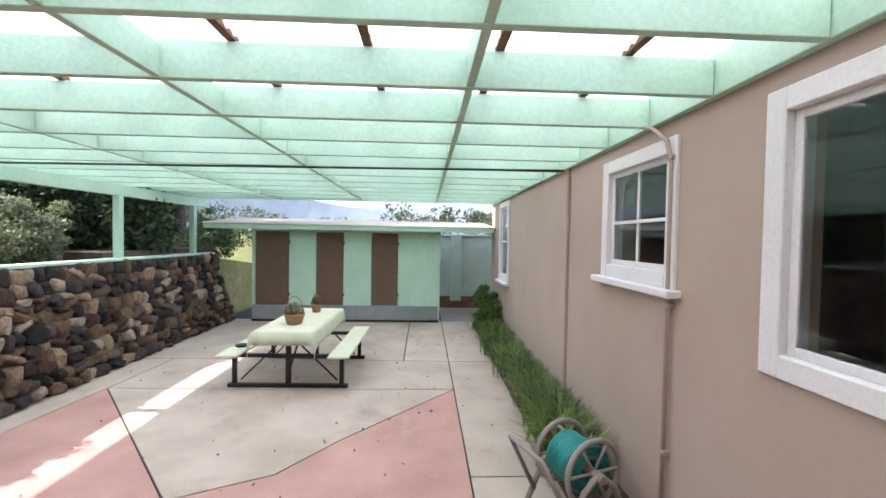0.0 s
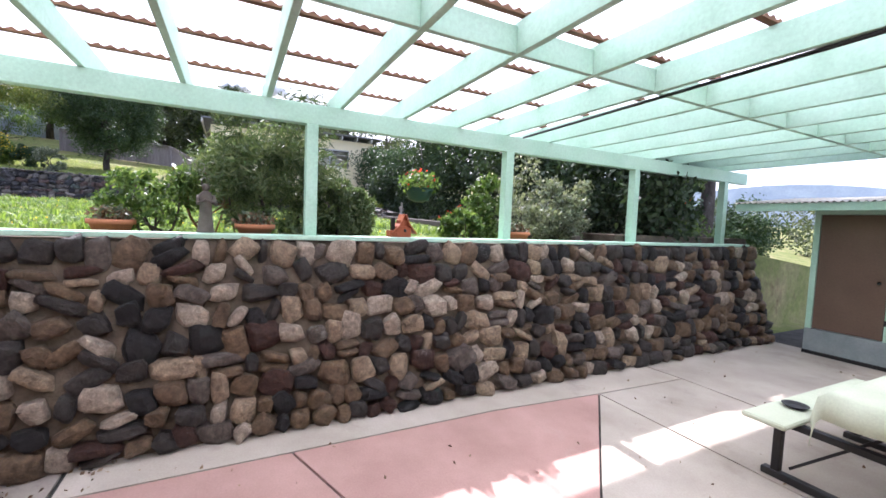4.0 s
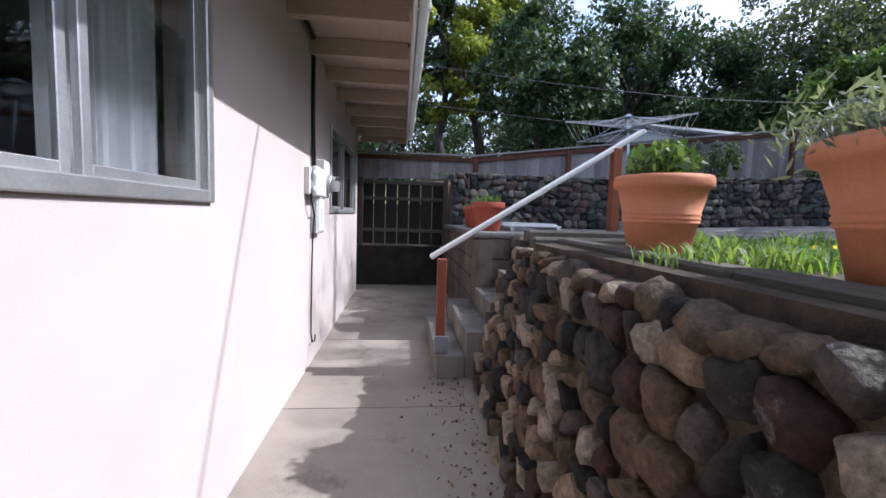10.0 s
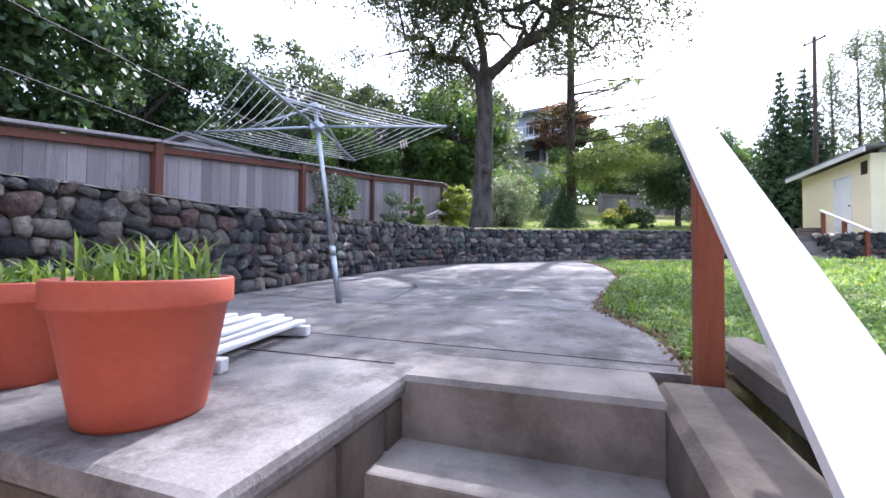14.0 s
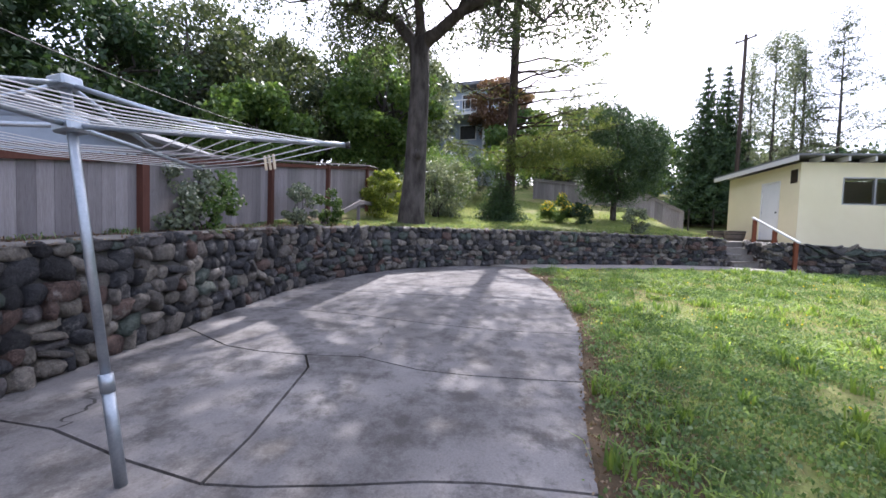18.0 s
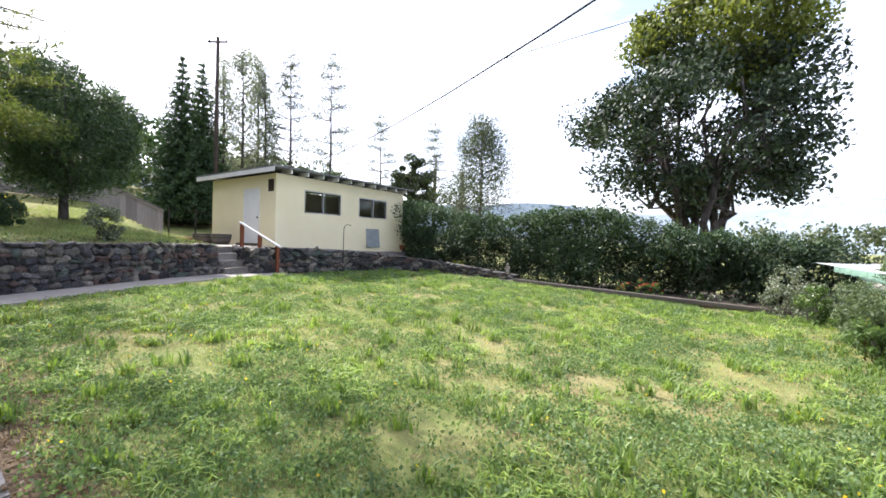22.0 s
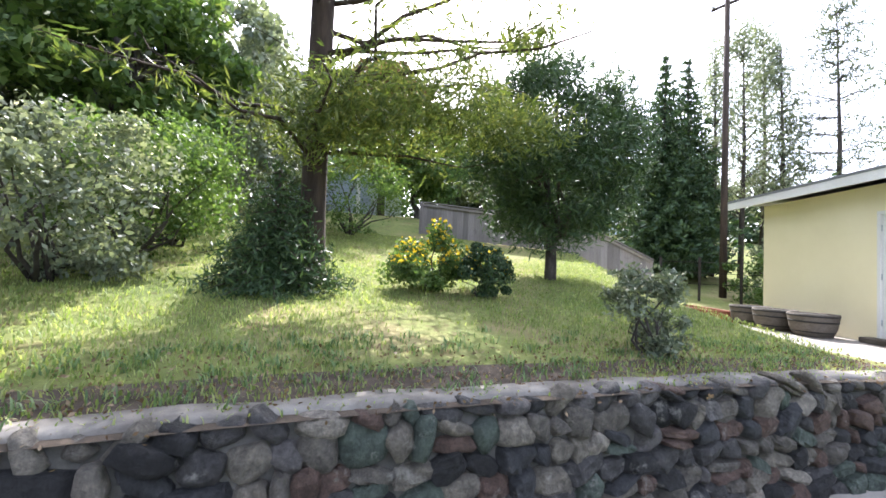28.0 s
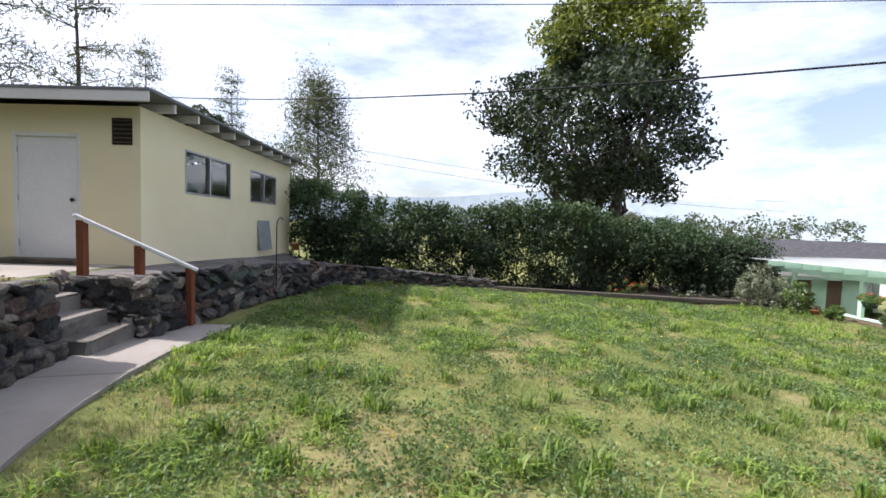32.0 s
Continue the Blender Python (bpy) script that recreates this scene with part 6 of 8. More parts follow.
for z in (0.05, 0.2):
    part("hinge", tube([(-0.09, 0.21, z - 0.03), (-0.09, 0.21, z + 0.03)], 0.014, 8), M_GREYPLASTIC, phone)
cab = thing("wall_cables", (HOUSE_X, -7.6, FLOOR), "black cables running down the wall to the meter", "cable")
part("feed", tube([(-0.02, -0.02, 3.3), (-0.02, -0.02, 2.6), (-0.025, 0.0, 2.05)], 0.016, 8), M_CABLE, cab)
part("feed", tube([(-0.02, -0.08, 3.3), (-0.02, -0.08, 2.5), (-0.03, -0.08, 2.05)], 0.013, 8), M_CABLE, cab)
part("loop", tube([(-0.04, 0.2, 2.0), (-0.06, 0.22, 1.75), (-0.06, 0.1, 1.62), (-0.04, -0.02, 1.6), (-0.03, 0.0, 1.4), (-0.02, 0.01, 0.9), (-0.02, 0.02, 0.35), (-0.03, 0.0, 0.25), (-0.04, -0.06, 0.24), (-0.04, -0.1, 0.3)], 0.009, 8), M_CABLE, cab)
part("eave_cable", tube([(-0.05, 6.0, 3.32), (-0.05, 2.0, 3.33), (-0.05, 0.1, 3.33)], 0.02, 8), M_CABLE, cab)
flood = thing("flood_light", (-2.35, -12.35, 3.08), "pair of flood lights under the eave", "flood light")
part("base", lathe([(0.06, 0.0), (0.06, 0.03), (0.03, 0.04)], 16), M_GREYPLASTIC, flood)
for s in (-1, 1):
    m = Matrix.Translation((s * 0.1, 0.02, -0.06)) @ Matrix.Rotation(radians(60 * s), 4, "Y") @ Matrix.Rotation(radians(150), 4, "X")
    h = part("lamp_head", lathe([(0.02, -0.08), (0.04, -0.05), (0.065, 0.04), (0.07, 0.05), (0.055, 0.04), (0.02, 0.0)], 16), M_GALV, flood, at=m)
    part("arm", tube([(0, 0, 0.0), (s * 0.05, 0, -0.03), (s * 0.1, 0.02, -0.06)], 0.012, 6), M_GREYPLASTIC, flood)

# timber edging on top of the passage wall
for i, (y0, y1) in enumerate(((-0.02, -2.35), (-2.37, -4.7), (-4.72, -6.75))):
    f0, f1 = y0 / -7.0, y1 / -7.0
    p0 = (-3.86 - 0.25 * f0, y0, TERRACE - 0.035)
    p1 = (-3.86 - 0.25 * f1, y1, TERRACE - 0.03)
    ob = tagged(new("edging_timber", as_mesh(beam(p0, p1, 0.17, 0.13, 0.018), "edging_timber", M_TIMBER)), "weathered railway timber edging the lawn", "timber", "timbers edging the lawn")
setting("ground_bed_edge", box(-4.75, -3.80, -6.7, 0.1, TERRACE - 0.2, TERRACE - 0.012), M_SOIL, "bare soil strip behind the timber edging", "soil")


def big_pot(where, R, H, label, plant, seed):
    prof = [(R * 0.60, 0), (R * 0.62, 0.01), (R * 0.74, H * 0.42), (R * 0.775, H * 0.43), (R * 0.775, H * 0.455), (R * 0.76, H * 0.46), (R * 0.785, H * 0.475), (R * 0.785, H * 0.5), (R * 0.77, H * 0.51),
            (R * 0.79, H * 0.53), (R * 0.79, H * 0.555), (R * 0.78, H * 0.56), (R * 0.90, H * 0.84), (R * 0.97, H * 0.85), (R * 1.0, H * 0.89), (R * 1.0, H * 0.95), (R * 0.97, H), (R * 0.88, H), (R * 0.86, H * 0.9), (R * 0.8, H * 0.8)]
    return potted("terracotta_pot", where, prof, M_TERRA, label, plant, seed)


def lavender(t, rng, z, r):
    n = 900
    a, q = rng.uniform(0, 2 * np.pi, n), np.sqrt(rng.uniform(0, 1, n)) * r * 0.95
    roots = np.column_stack([q * np.cos(a), q * np.sin(a), np.full(n, z)])
    part("stems", blades("stems", roots, 0.19, 0.012, L_GREY, rng, 0.5), None, t)
    tips = roots + [0, 0, 0.13] + rng.normal(size=(n, 3)) * [0.05, 0.05, 0.05] + np.column_stack([np.cos(a) * q * 0.35, np.sin(a) * q * 0.35, np.zeros(n)])
    part("foliage", leaves("foliage", np.concatenate([tips, tips + [0.02, 0, -0.05]]), 0.07, 0.014, L_GREY, rng, 0.9), None, t)


def leafy(t, rng, z, r):
    pts = blob_points(rng, (0, 0, z + 0.12), (r * 0.9, r * 0.9, 0.17), 420, 0.1)
    part("foliage", leaves("foliage", pts[pts[:, 2] > z], 0.09, 0.045, L_MID, rng, 0.7), None, t)


def geranium(t, rng, z, r):
    pts = blob_points(rng, (-0.1 * r, 0.2 * r, z + 0.07), (r * 0.5, r * 0.5, 0.13), 260, 0.1)
    part("foliage", leaves("foliage", pts[pts[:, 2] > z], 0.07, 0.06, L_LAWNWEED, rng, 0.7), None, t)
    pts = blob_points(rng, (-0.1 * r, 0.2 * r, z + 0.17), (0.06, 0.06, 0.05), 40, 0.2)
    part("blossom", leaves("blossom", pts, 0.04, 0.035, L_RED, rng), None, t)
    pts = blob_points(rng, (0.1 * r, -0.6 * r, z + 0.08), (r * 0.4, r * 0.35, 0.1), 200, 0.1)
    part("leaves", leaves("leaves", pts[pts[:, 2] > z], 0.08, 0.05, L_BRIGHT, rng, 0.7), None, t)


big_pot((-4.42, -0.78, TERRACE - 0.02), 0.38, 0.53, "large terracotta pot of grey lavender on the wall", lavender, 71)
big_pot((-4.15, -2.25, TERRACE - 0.02), 0.36, 0.46, "large terracotta pot of geraniums on the wall", geranium, 72)
big_pot((-4.42, -4.35, TERRACE - 0.02), 0.40, 0.52, "large terracotta pot of pale lavender spikes on the wall", lavender, 73)
big_pot((-4.30, -5.72, TERRACE - 0.02), 0.29, 0.51, "tall terracotta pot of leafy greens on the wall", leafy, 74)

# ---- steps up to the terrace ----
SY0, SY1 = -8.5, -7.5
NR = 6
RISE = (TERRACE - FLOOR) / NR
RUN = 0.295
steps = thing("concrete_steps", (-3.02, -7.85, FLOOR), "worn concrete steps up to the terrace", "steps")
for k in range(NR - 1):
    x1 = -3.02 - k * RUN
    ya = -1.05 if k < 2 else SY0 + 7.85
    part("step", box(x1 + 3.02 - RUN + 0.002, x1 + 3.02, ya - (0.02 if k == 0 else 0), (SY1 if k > 1 else -7.2) + 7.85, 0.0, (k + 1) * RISE, 0.012, 2), M_CONC_STEP, steps)
setting("wall_step_cheek", box(-4.75, -3.80, SY1, SY1 + 0.26, FLOOR, TERRACE + 0.012, 0.03), M_CONC_DARK, "stained concrete cheek beside the steps", "cheek wall")
setting("floor_step_landing", box(-4.9, -4.49, SY0 - 0.06, SY1 + 0.02, TERRACE - 0.4, TERRACE + 0.004, 0.02), M_CONC_STEP, "concrete edge at the head of the steps", "landing")
# block retaining wall beside the passage
blockw = setting("wall_block", box(-4.6, -3.67, -12.7, SY0 - 0.02, FLOOR - 0.1, TERRACE - 0.075), M_CONC_DARK, "stained concrete block retaining wall", "block wall")
rows = 5
bh_ = (TERRACE - 0.075 - FLOOR) / rows
me_b = as_mesh(box(-0.05, 0.05, -0.247, 0.247, -bh_ / 2 + 0.004, bh_ / 2 - 0.004, 0.012), "block", M_CONC_DARK)
for r in range(rows):
    for c in range(8):
        y = -8.91 - c * 0.5 - (0.25 if r % 2 else 0)
        ob = new("block", me_b)
        ob.parent = blockw
        ob.location = (-3.655, y, FLOOR + (r + 0.5) * bh_)
me_h = as_mesh(box(-0.05, 0.05, -0.1, 0.1, -bh_ / 2 + 0.004, bh_ / 2 - 0.004, 0.012), "block", M_CONC_DARK)
for r in (1, 3):
    ob = new("block", me_h)
    ob.parent = blockw
    ob.location = (-3.655, -8.807, FLOOR + (r + 0.5) * bh_)
me_c = as_mesh(box(-0.147, 0.147, -0.05, 0.05, -bh_ / 2 + 0.004, bh_ / 2 - 0.004, 0.012), "block", M_CONC_DARK)
for r in range(1, rows):
    for c in range(3):
        ob = new("block", me_c)
        ob.parent = blockw
        ob.location = (-3.90 - c * 0.30, SY0 + 0.02, FLOOR + (r + 0.5) * bh_)
part("corner_block", box(-3.84, -3.595, SY0 - 0.2, SY0 + 0.075, FLOOR, TERRACE - 0.08, 0.05, 3), M_CONC_DARK, blockw)
part("cap", box(-4.65, -3.58, -12.4, SY0 + 0.085, TERRACE - 0.075, TERRACE + 0.008, 0.03, 2), M_CONC_GREY, blockw)


def red_pot(where, R, H, label, seed, tall):
    def weeds(t, rng, z, r):
        n = 90
        a, q = rng.uniform(0, 2 * np.pi, n), np.sqrt(rng.uniform(0, 1, n)) * r * 0.9
        roots = np.column_stack([q * np.cos(a), q * np.sin(a), np.full(n, z)])
        part("grass", blades("grass", roots, tall, 0.011, L_LAWNWEED, rng, 0.7), None, t)
        pts = blob_points(rng, (0, 0, z + 0.05), (r * 0.9, r * 0.9, 0.07), 220, 0.1)
        part("foliage", leaves("foliage", pts, 0.05, 0.03, L_MID, rng, 0.7), None, t)
    prof = [(R * 0.68, 0), (R * 0.70, 0.012), (R * 0.93, H * 0.80), (R * 0.99, H * 0.81), (R, H * 0.83), (R, H * 0.985), (R * 0.985, H), (R * 0.93, H), (R * 0.92, H * 0.9), (R * 0.86, H * 0.8)]
    return potted("red_pot", where, prof, M_REDPOT, label, weeds, seed)


red_pot((-3.86, -8.98, TERRACE + 0.008), 0.235, 0.40, "red plastic pot sprouting weeds and a grey succulent", 81, 0.17)
red_pot((-3.92, -9.75, TERRACE + 0.008), 0.22, 0.37, "red plastic pot of grass on the block wall", 82, 0.13)
red_pot((-3.92, -10.45, TERRACE + 0.008), 0.20, 0.36, "red plastic pot of small flowers on the block wall", 83, 0.1)

# slats stacked by the pots
sl = thing("slat_stack", pose(-4.55, -9.5, TERRACE + 0.008, 0, 0, 14), "stack of pale folded slats lying on the terrace", "slats")
for k in range(7):
    part("slat", box(-0.5, 0.5, -0.30 + k * 0.085, -0.24 + k * 0.085, 0.06 + 0.012 * (k % 2), 0.085 + 0.012 * (k % 2), 0.006), M_SLATS, sl)
for x in (-0.42, 0.38):
    part("bearer", box(x - 0.03, x + 0.03, -0.33, 0.32, 0.0, 0.06, 0.006), M_SLATS, sl)
for k in range(3):
    part("loose_slat", beam((-0.5, -0.2 + 0.15 * k, 0.105), (0.48, -0.14 + 0.15 * k, 0.115), 0.06, 0.02, 0.004), M_SLATS, sl)

# ---- handrail of the steps ----
rail = thing("step_handrail", (-3.06, -7.26, FLOOR), "white painted timber handrail on reddish posts", "handrail")
r0, r1 = Vector((-2.95, -7.42, 1.10)), Vector((-5.1, -7.32, 2.46))
ro = Vector((-3.06, -7.26, FLOOR))
part("rail", beam(r0 - ro, r1 - ro, 0.135, 0.05, 0.012), M_WHITE, rail, "white painted rail, worn at its edges")
part("post", box(-0.045, 0.045, -0.085, 0.005, 0.28, 1.20, 0.006), M_RED_WOOD, rail)
part("bracket", box(-0.08, 0.06, 0.0, 0.012, 0.25, 0.42, 0.003), M_GALV, rail)
part("post", box(-4.82 + 3.06 - 0.045, -4.82 + 3.06 + 0.045, -0.085, 0.005, TERRACE - FLOOR - 0.1, 2.27 - FLOOR, 0.006), M_RED_WOOD, rail)
for i, (y, z) in enumerate(((-7.12, TERRACE + 0.03), (-6.93, TERRACE - 0.03))):
    ob = tagged(new("step_timber", as_mesh(beam((-3.85, y, z), (-5.35 - 0.2 * i, y + 0.04, z + 0.01), 0.17, 0.12, 0.02), "step_timber", M_TIMBER_X)), "old split timber beside the step head", "timber", "old timbers by the steps")

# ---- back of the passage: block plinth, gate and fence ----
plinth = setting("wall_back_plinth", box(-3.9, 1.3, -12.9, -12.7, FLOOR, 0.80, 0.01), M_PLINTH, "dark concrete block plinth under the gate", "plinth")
gate = thing("timber_gate", (-2.66, -12.8, 0.80), "dark slatted timber gate panel in a grey frame", "gate")
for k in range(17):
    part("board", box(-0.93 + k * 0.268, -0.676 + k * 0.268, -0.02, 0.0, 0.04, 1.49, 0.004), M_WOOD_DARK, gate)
for z in (0.36, 1.08, 1.45):
    part("rail", box(-0.95, 3.6, 0.0, 0.04, z - 0.04, z + 0.04, 0.004), M_TIMBER, gate)
for x in (-0.97, 0.96):
    part("post", box(x - 0.05, x + 0.05, -0.05, 0.06, 0.0, 1.56, 0.005), M_TIMBER, gate)


def fence_run(name, line, board_w, low_of, label, kickers=True, post_m=M_FENCE_POST, board_m=M_WOOD_GREY, group="", rail_m=None):
    """Posts at the points of a line (x, y, top) with boards, rails and a cap between them, one thing a bay."""
    for i, (a, b) in enumerate(zip(line, line[1:])):
        t = thing(name, (a[0], a[1], low_of(a[0], a[1])), label, "fence", group or "fence bays")
        o = t.matrix_basis.translation
        A, Bv = Vector(a), Vector(b)
        d = Vector((b[0] - a[0], b[1] - a[1], 0))
        L = d.length
        d.normalize()
        nrm = Vector((-d.y, d.x, 0))
        n = max(3, round(L / board_w))
        zb0, zb1 = low_of(a[0], a[1]), low_of(b[0], b[1])
        bm = box(-0.05, 0.05, -0.05, 0.05, -0.1, a[2] - o.z + 0.02, 0.004)
        part("post", bm, post_m, t)
        for k in range(n):
            f = (k + 0.5) / n
            p = A.lerp(Bv, f)
            zb = zb0 + (zb1 - zb0) * f + 0.03
            bm = bm_new()
            w = L / n * 0.49
            m = Matrix.Translation((p.x - o.x, p.y - o.y, 0)) @ Matrix.Rotation(math.atan2(d.y, d.x), 4, "Z")
            bx(bm, -w, w, 0.045, 0.065, zb - o.z, p.z - o.z - 0.01)
            bm.transform(m)
            part("board", bm, board_m, t)
        for zz in (-0.06,):
            e0 = Vector((a[0], a[1], (zb0 + 0.2) if zz > 0 else a[2] + zz)) - o
            e1 = Vector((b[0], b[1], (zb1 + 0.2) if zz > 0 else b[2] + zz)) - o
            part("rail", beam(e0, e1, 0.04, 0.085, 0.004), rail_m or post_m, t)
        part("cap", beam(Vector(a) - o + Vector((0, 0, 0.03)), Vector(b) - o + Vector((0, 0, 0.03)), 0.15, 0.035, 0.004), board_m, t)


FENCE_LINE = [(1.4, -12.85, 2.88), (-1.4, -12.85, 2.89), (-4.33, -12.83, 2.90), (-6.45, -12.55, 3.14), (-9.3, -12.72, 3.53), (-12.7, -13.15, 4.0), (-15.24, -13.1, 4.33), (-18.2, -13.1, 4.74), (-20.5, -13.6, 5.0), (-23.5, -14.6, 5.25)]


def fence_low(x, y):
    if x > -4.2:
        return 2.30
    return 2.36 + max(0.0, -9.0 - x) * 0.105


fence_run("board_fence", FENCE_LINE, 0.17, fence_low, "weathered grey board fence with reddish posts")

# ---- rotary clothes line on the terrace ----
dryer = thing("rotary_clothes_line", Matrix.Translation((-6.68, -10.17, TERRACE)) @ Matrix.Rotation(radians(8.9), 4, "X"), "galvanised rotary clothes line leaning on the terrace", "clothes line")
part("pole", tube([(0, 0, 0), (0, 0, 0.56)], 0.030, 12), M_GALV, dryer)
part("upper_pole", tube([(0, 0, 0.5), (0, 0, 2.14)], 0.0235, 12), M_GALV, dryer)
part("sleeve", tube([(0, 0, 0.50), (0, 0, 0.60)], 0.034, 12), M_GALV, dryer)
part("hub", box(-0.055, 0.055, -0.055, 0.055, 2.09, 2.15, 0.01), M_GALV, dryer)
part("slider", box(-0.06, 0.06, -0.06, 0.06, 1.86, 1.94, 0.012), M_GALV, dryer)
ARM_ANGLES = [radians(a) for a in (105, 195, 285, 15)]
SLIDE = Vector((0, 0, 1.90))
tips = [Vector((1.40 * math.cos(a), 1.40 * math.sin(a), 1.87 - 0.215 * math.sin(a))) for a in ARM_ANGLES]
for tp in tips:
    part("arm", tube([tuple(SLIDE), tuple(tp)], 0.014, 8), M_GALV, dryer)
    part("strut", tube([(0, 0, 2.12), tuple(SLIDE.lerp(tp, 0.56) + Vector((0, 0, 0.012)))], 0.013, 8), M_GALV, dryer)
    part("end_cap", tube([tuple(SLIDE.lerp(tp, 0.985)), tuple(tp)], 0.018, 8), M_BLACK, dryer)
for k in range(8):
    f = 0.40 + 0.58 * k / 7
    for i in range(4):
        a, b = [SLIDE.lerp(t_, f) for t_ in (tips[i], tips[(i + 1) % 4])]
        m_ = (a + b) / 2 - Vector((0, 0, 0.035))
        part("line", tube([tuple(a), tuple(m_), tuple(b)], 0.0032, 4), M_WHITE, dryer)
for i in range(3):
    p = SLIDE.lerp(tips[0], 0.9).lerp(SLIDE.lerp(tips[1], 0.9), 0.30 + i * 0.03) - Vector((0, 0, 0.03))
    peg = tagged(new("clothes_peg", as_mesh(box(-0.008, 0.008, -0.006, 0.006, -0.075, 0.02, 0.002), "clothes_peg", M_PEG)), "pale wooden clothes peg on the line", "clothes peg", "pegs on the clothes line")
    peg.matrix_basis = dryer.matrix_basis @ Matrix.Translation(p)

# ---- garden shed ----
SX1, SZ0 = SHED_X - 4.3, PLATFORM
ZF, ZB = 5.30, 5.24           # wall heights at the front and the back
shed = thing("garden_shed", (SHED_X, SHED_Y0, SZ0), "cream yellow stucco garden shed with a low pitched roof", "shed")
SO = Vector((SHED_X, SHED_Y0, SZ0))


def sh(name, geo, m, label="", parent=None):
    for v in geo.verts:
        v.co -= SO
    return part(name, geo, m, parent or shed, label)


SW = [(2.17, 3.98, 3.96, 4.83), (5.02, 6.80, 3.97, 4.83)]
DOOR = (SHED_X - 2.06, SHED_X - 1.02, SZ0 + 0.10, SZ0 + 2.15)
bm = bm_new()
pierced_x(bm, SHED_X - 0.15, SHED_X, SHED_Y0, SHED_Y1, SZ0 - 0.3, ZF, SW)
sh("front_wall", bm, M_YELLOW)


def gable(y0, y1, hole=None):
    bm = bm_new()

    def top(x):
        return ZB + (ZF - ZB) * (x - SX1) / (SHED_X - SX1)
    xs2 = [SX1, hole[0], hole[1], SHED_X - 0.15] if hole else [SX1, SHED_X - 0.15]
    for k in range(len(xs2) - 1):
        a, b = xs2[k], xs2[k + 1]
        z0 = hole[3] if hole and k == 1 else SZ0 - 0.3
        vs = [bm.verts.new((x, yy, z)) for yy in (y0, y1) for x, z in ((a, z0), (b, z0), (b, top(b)), (a, top(a)))]
        for f in ((0, 1, 2, 3), (7, 6, 5, 4), (0, 4, 5, 1), (1, 5, 6, 2), (2, 6, 7, 3), (3, 7, 4, 0)):
            bm.faces.new([vs[q] for q in f])
    if hole:
        bx(bm, hole[0], hole[1], y0, y1, SZ0 - 0.3, hole[2] - 0.002)
    return bm


sh("door_wall", gable(SHED_Y0, SHED_Y0 + 0.15, DOOR), M_YELLOW)
sh("far_wall", gable(SHED_Y1 - 0.15, SHED_Y1), M_YELLOW)
sh("back_wall", box(SX1 - 0.15, SX1, SHED_Y0, SHED_Y1, SZ0 - 0.3, ZB), M_YELLOW)
sh("floor", box(SX1, SHED_X - 0.15, SHED_Y0 + 0.15, SHED_Y1 - 0.15, SZ0, SZ0 + 0.2), M_INTERIOR)
door = sh("door", box(DOOR[0] + 0.03, DOOR[1] - 0.03, SHED_Y0 + 0.02, SHED_Y0 + 0.06, DOOR[2], DOOR[3] - 0.03, 0.003), M_WHITE_DOOR, "plain white door")
bm = bm_new()
bx(bm, DOOR[0] - 0.03, DOOR[0] + 0.028, SHED_Y0 - 0.012, SHED_Y0 + 0.1, DOOR[2], DOOR[3] + 0.03, 0.004)
bx(bm, DOOR[1] - 0.028, DOOR[1] + 0.03, SHED_Y0 - 0.012, SHED_Y0 + 0.1, DOOR[2], DOOR[3] + 0.03, 0.004)
bx(bm, DOOR[0] + 0.028, DOOR[1] - 0.028, SHED_Y0 - 0.012, SHED_Y0 + 0.1, DOOR[3] - 0.028, DOOR[3] + 0.03, 0.004)
sh("door_frame", bm, M_WHITE)
k_ = lathe_into(bm_new(), [(0.012, 0), (0.012, 0.03), (0.03, 0.04), (0.034, 0.06), (0.02, 0.072)], 14)
k_.transform(Matrix.Translation((DOOR[1] - 0.09, SHED_Y0 + 0.02, DOOR[2] + 0.98)) @ Matrix.Rotation(radians(90), 4, "X"))
sh("door_knob", k_, M_BLACK, "dark round knob", None)
for z in (0.25, 1.0, 1.8):
    sh("hinge", tube([(DOOR[0] + 0.03, SHED_Y0 + 0.01, DOOR[2] + z - 0.05), (DOOR[0] + 0.03, SHED_Y0 + 0.01, DOOR[2] + z + 0.05)], 0.008, 6), M_GALV)
for ya, yb, za, zb in SW:
    bm = bm_new()
    for a0, a1, z0, z1 in ((ya, ya + 0.035, za, zb), (yb - 0.035, yb, za, zb), (ya + 0.035, yb - 0.035, za, za + 0.04), (ya + 0.035, yb - 0.035, zb - 0.04, zb), ((ya + yb) / 2 - 0.025, (ya + yb) / 2 + 0.025, za + 0.04, zb - 0.04)):
        bx(bm, SHED_X - 0.08, SHED_X + 0.012, a0, a1, z0, z1, 0.003)
    wdw = sh("window", bm, M_ALU, "sliding aluminium window")
    for a0, a1 in ((ya + 0.03, (ya + yb) / 2), ((ya + yb) / 2, yb - 0.03)):
        pane = box(SHED_X - 0.045, SHED_X - 0.04, a0, a1, za + 0.035, zb - 0.035)
        for v in pane.verts:
            v.co -= SO
        part("pane", pane, M_GLASS, wdw)
bm = box(SHED_X - 0.46, SHED_X - 0.13, SHED_Y0 - 0.012, SHED_Y0 + 0.02, 4.66, 5.10, 0.004)
vent = sh("vent", bm, M_BLACK, "dark louvred vent")
for k in range(6):
    b_ = beam((SHED_X - 0.45, SHED_Y0 - 0.02, 4.70 + k * 0.072), (SHED_X - 0.14, SHED_Y0 - 0.02, 4.70 + k * 0.072), 0.03, 0.012)
    for v in b_.verts:
        v.co -= SO
    part("slat", b_, M_BROWN_DOOR, vent)


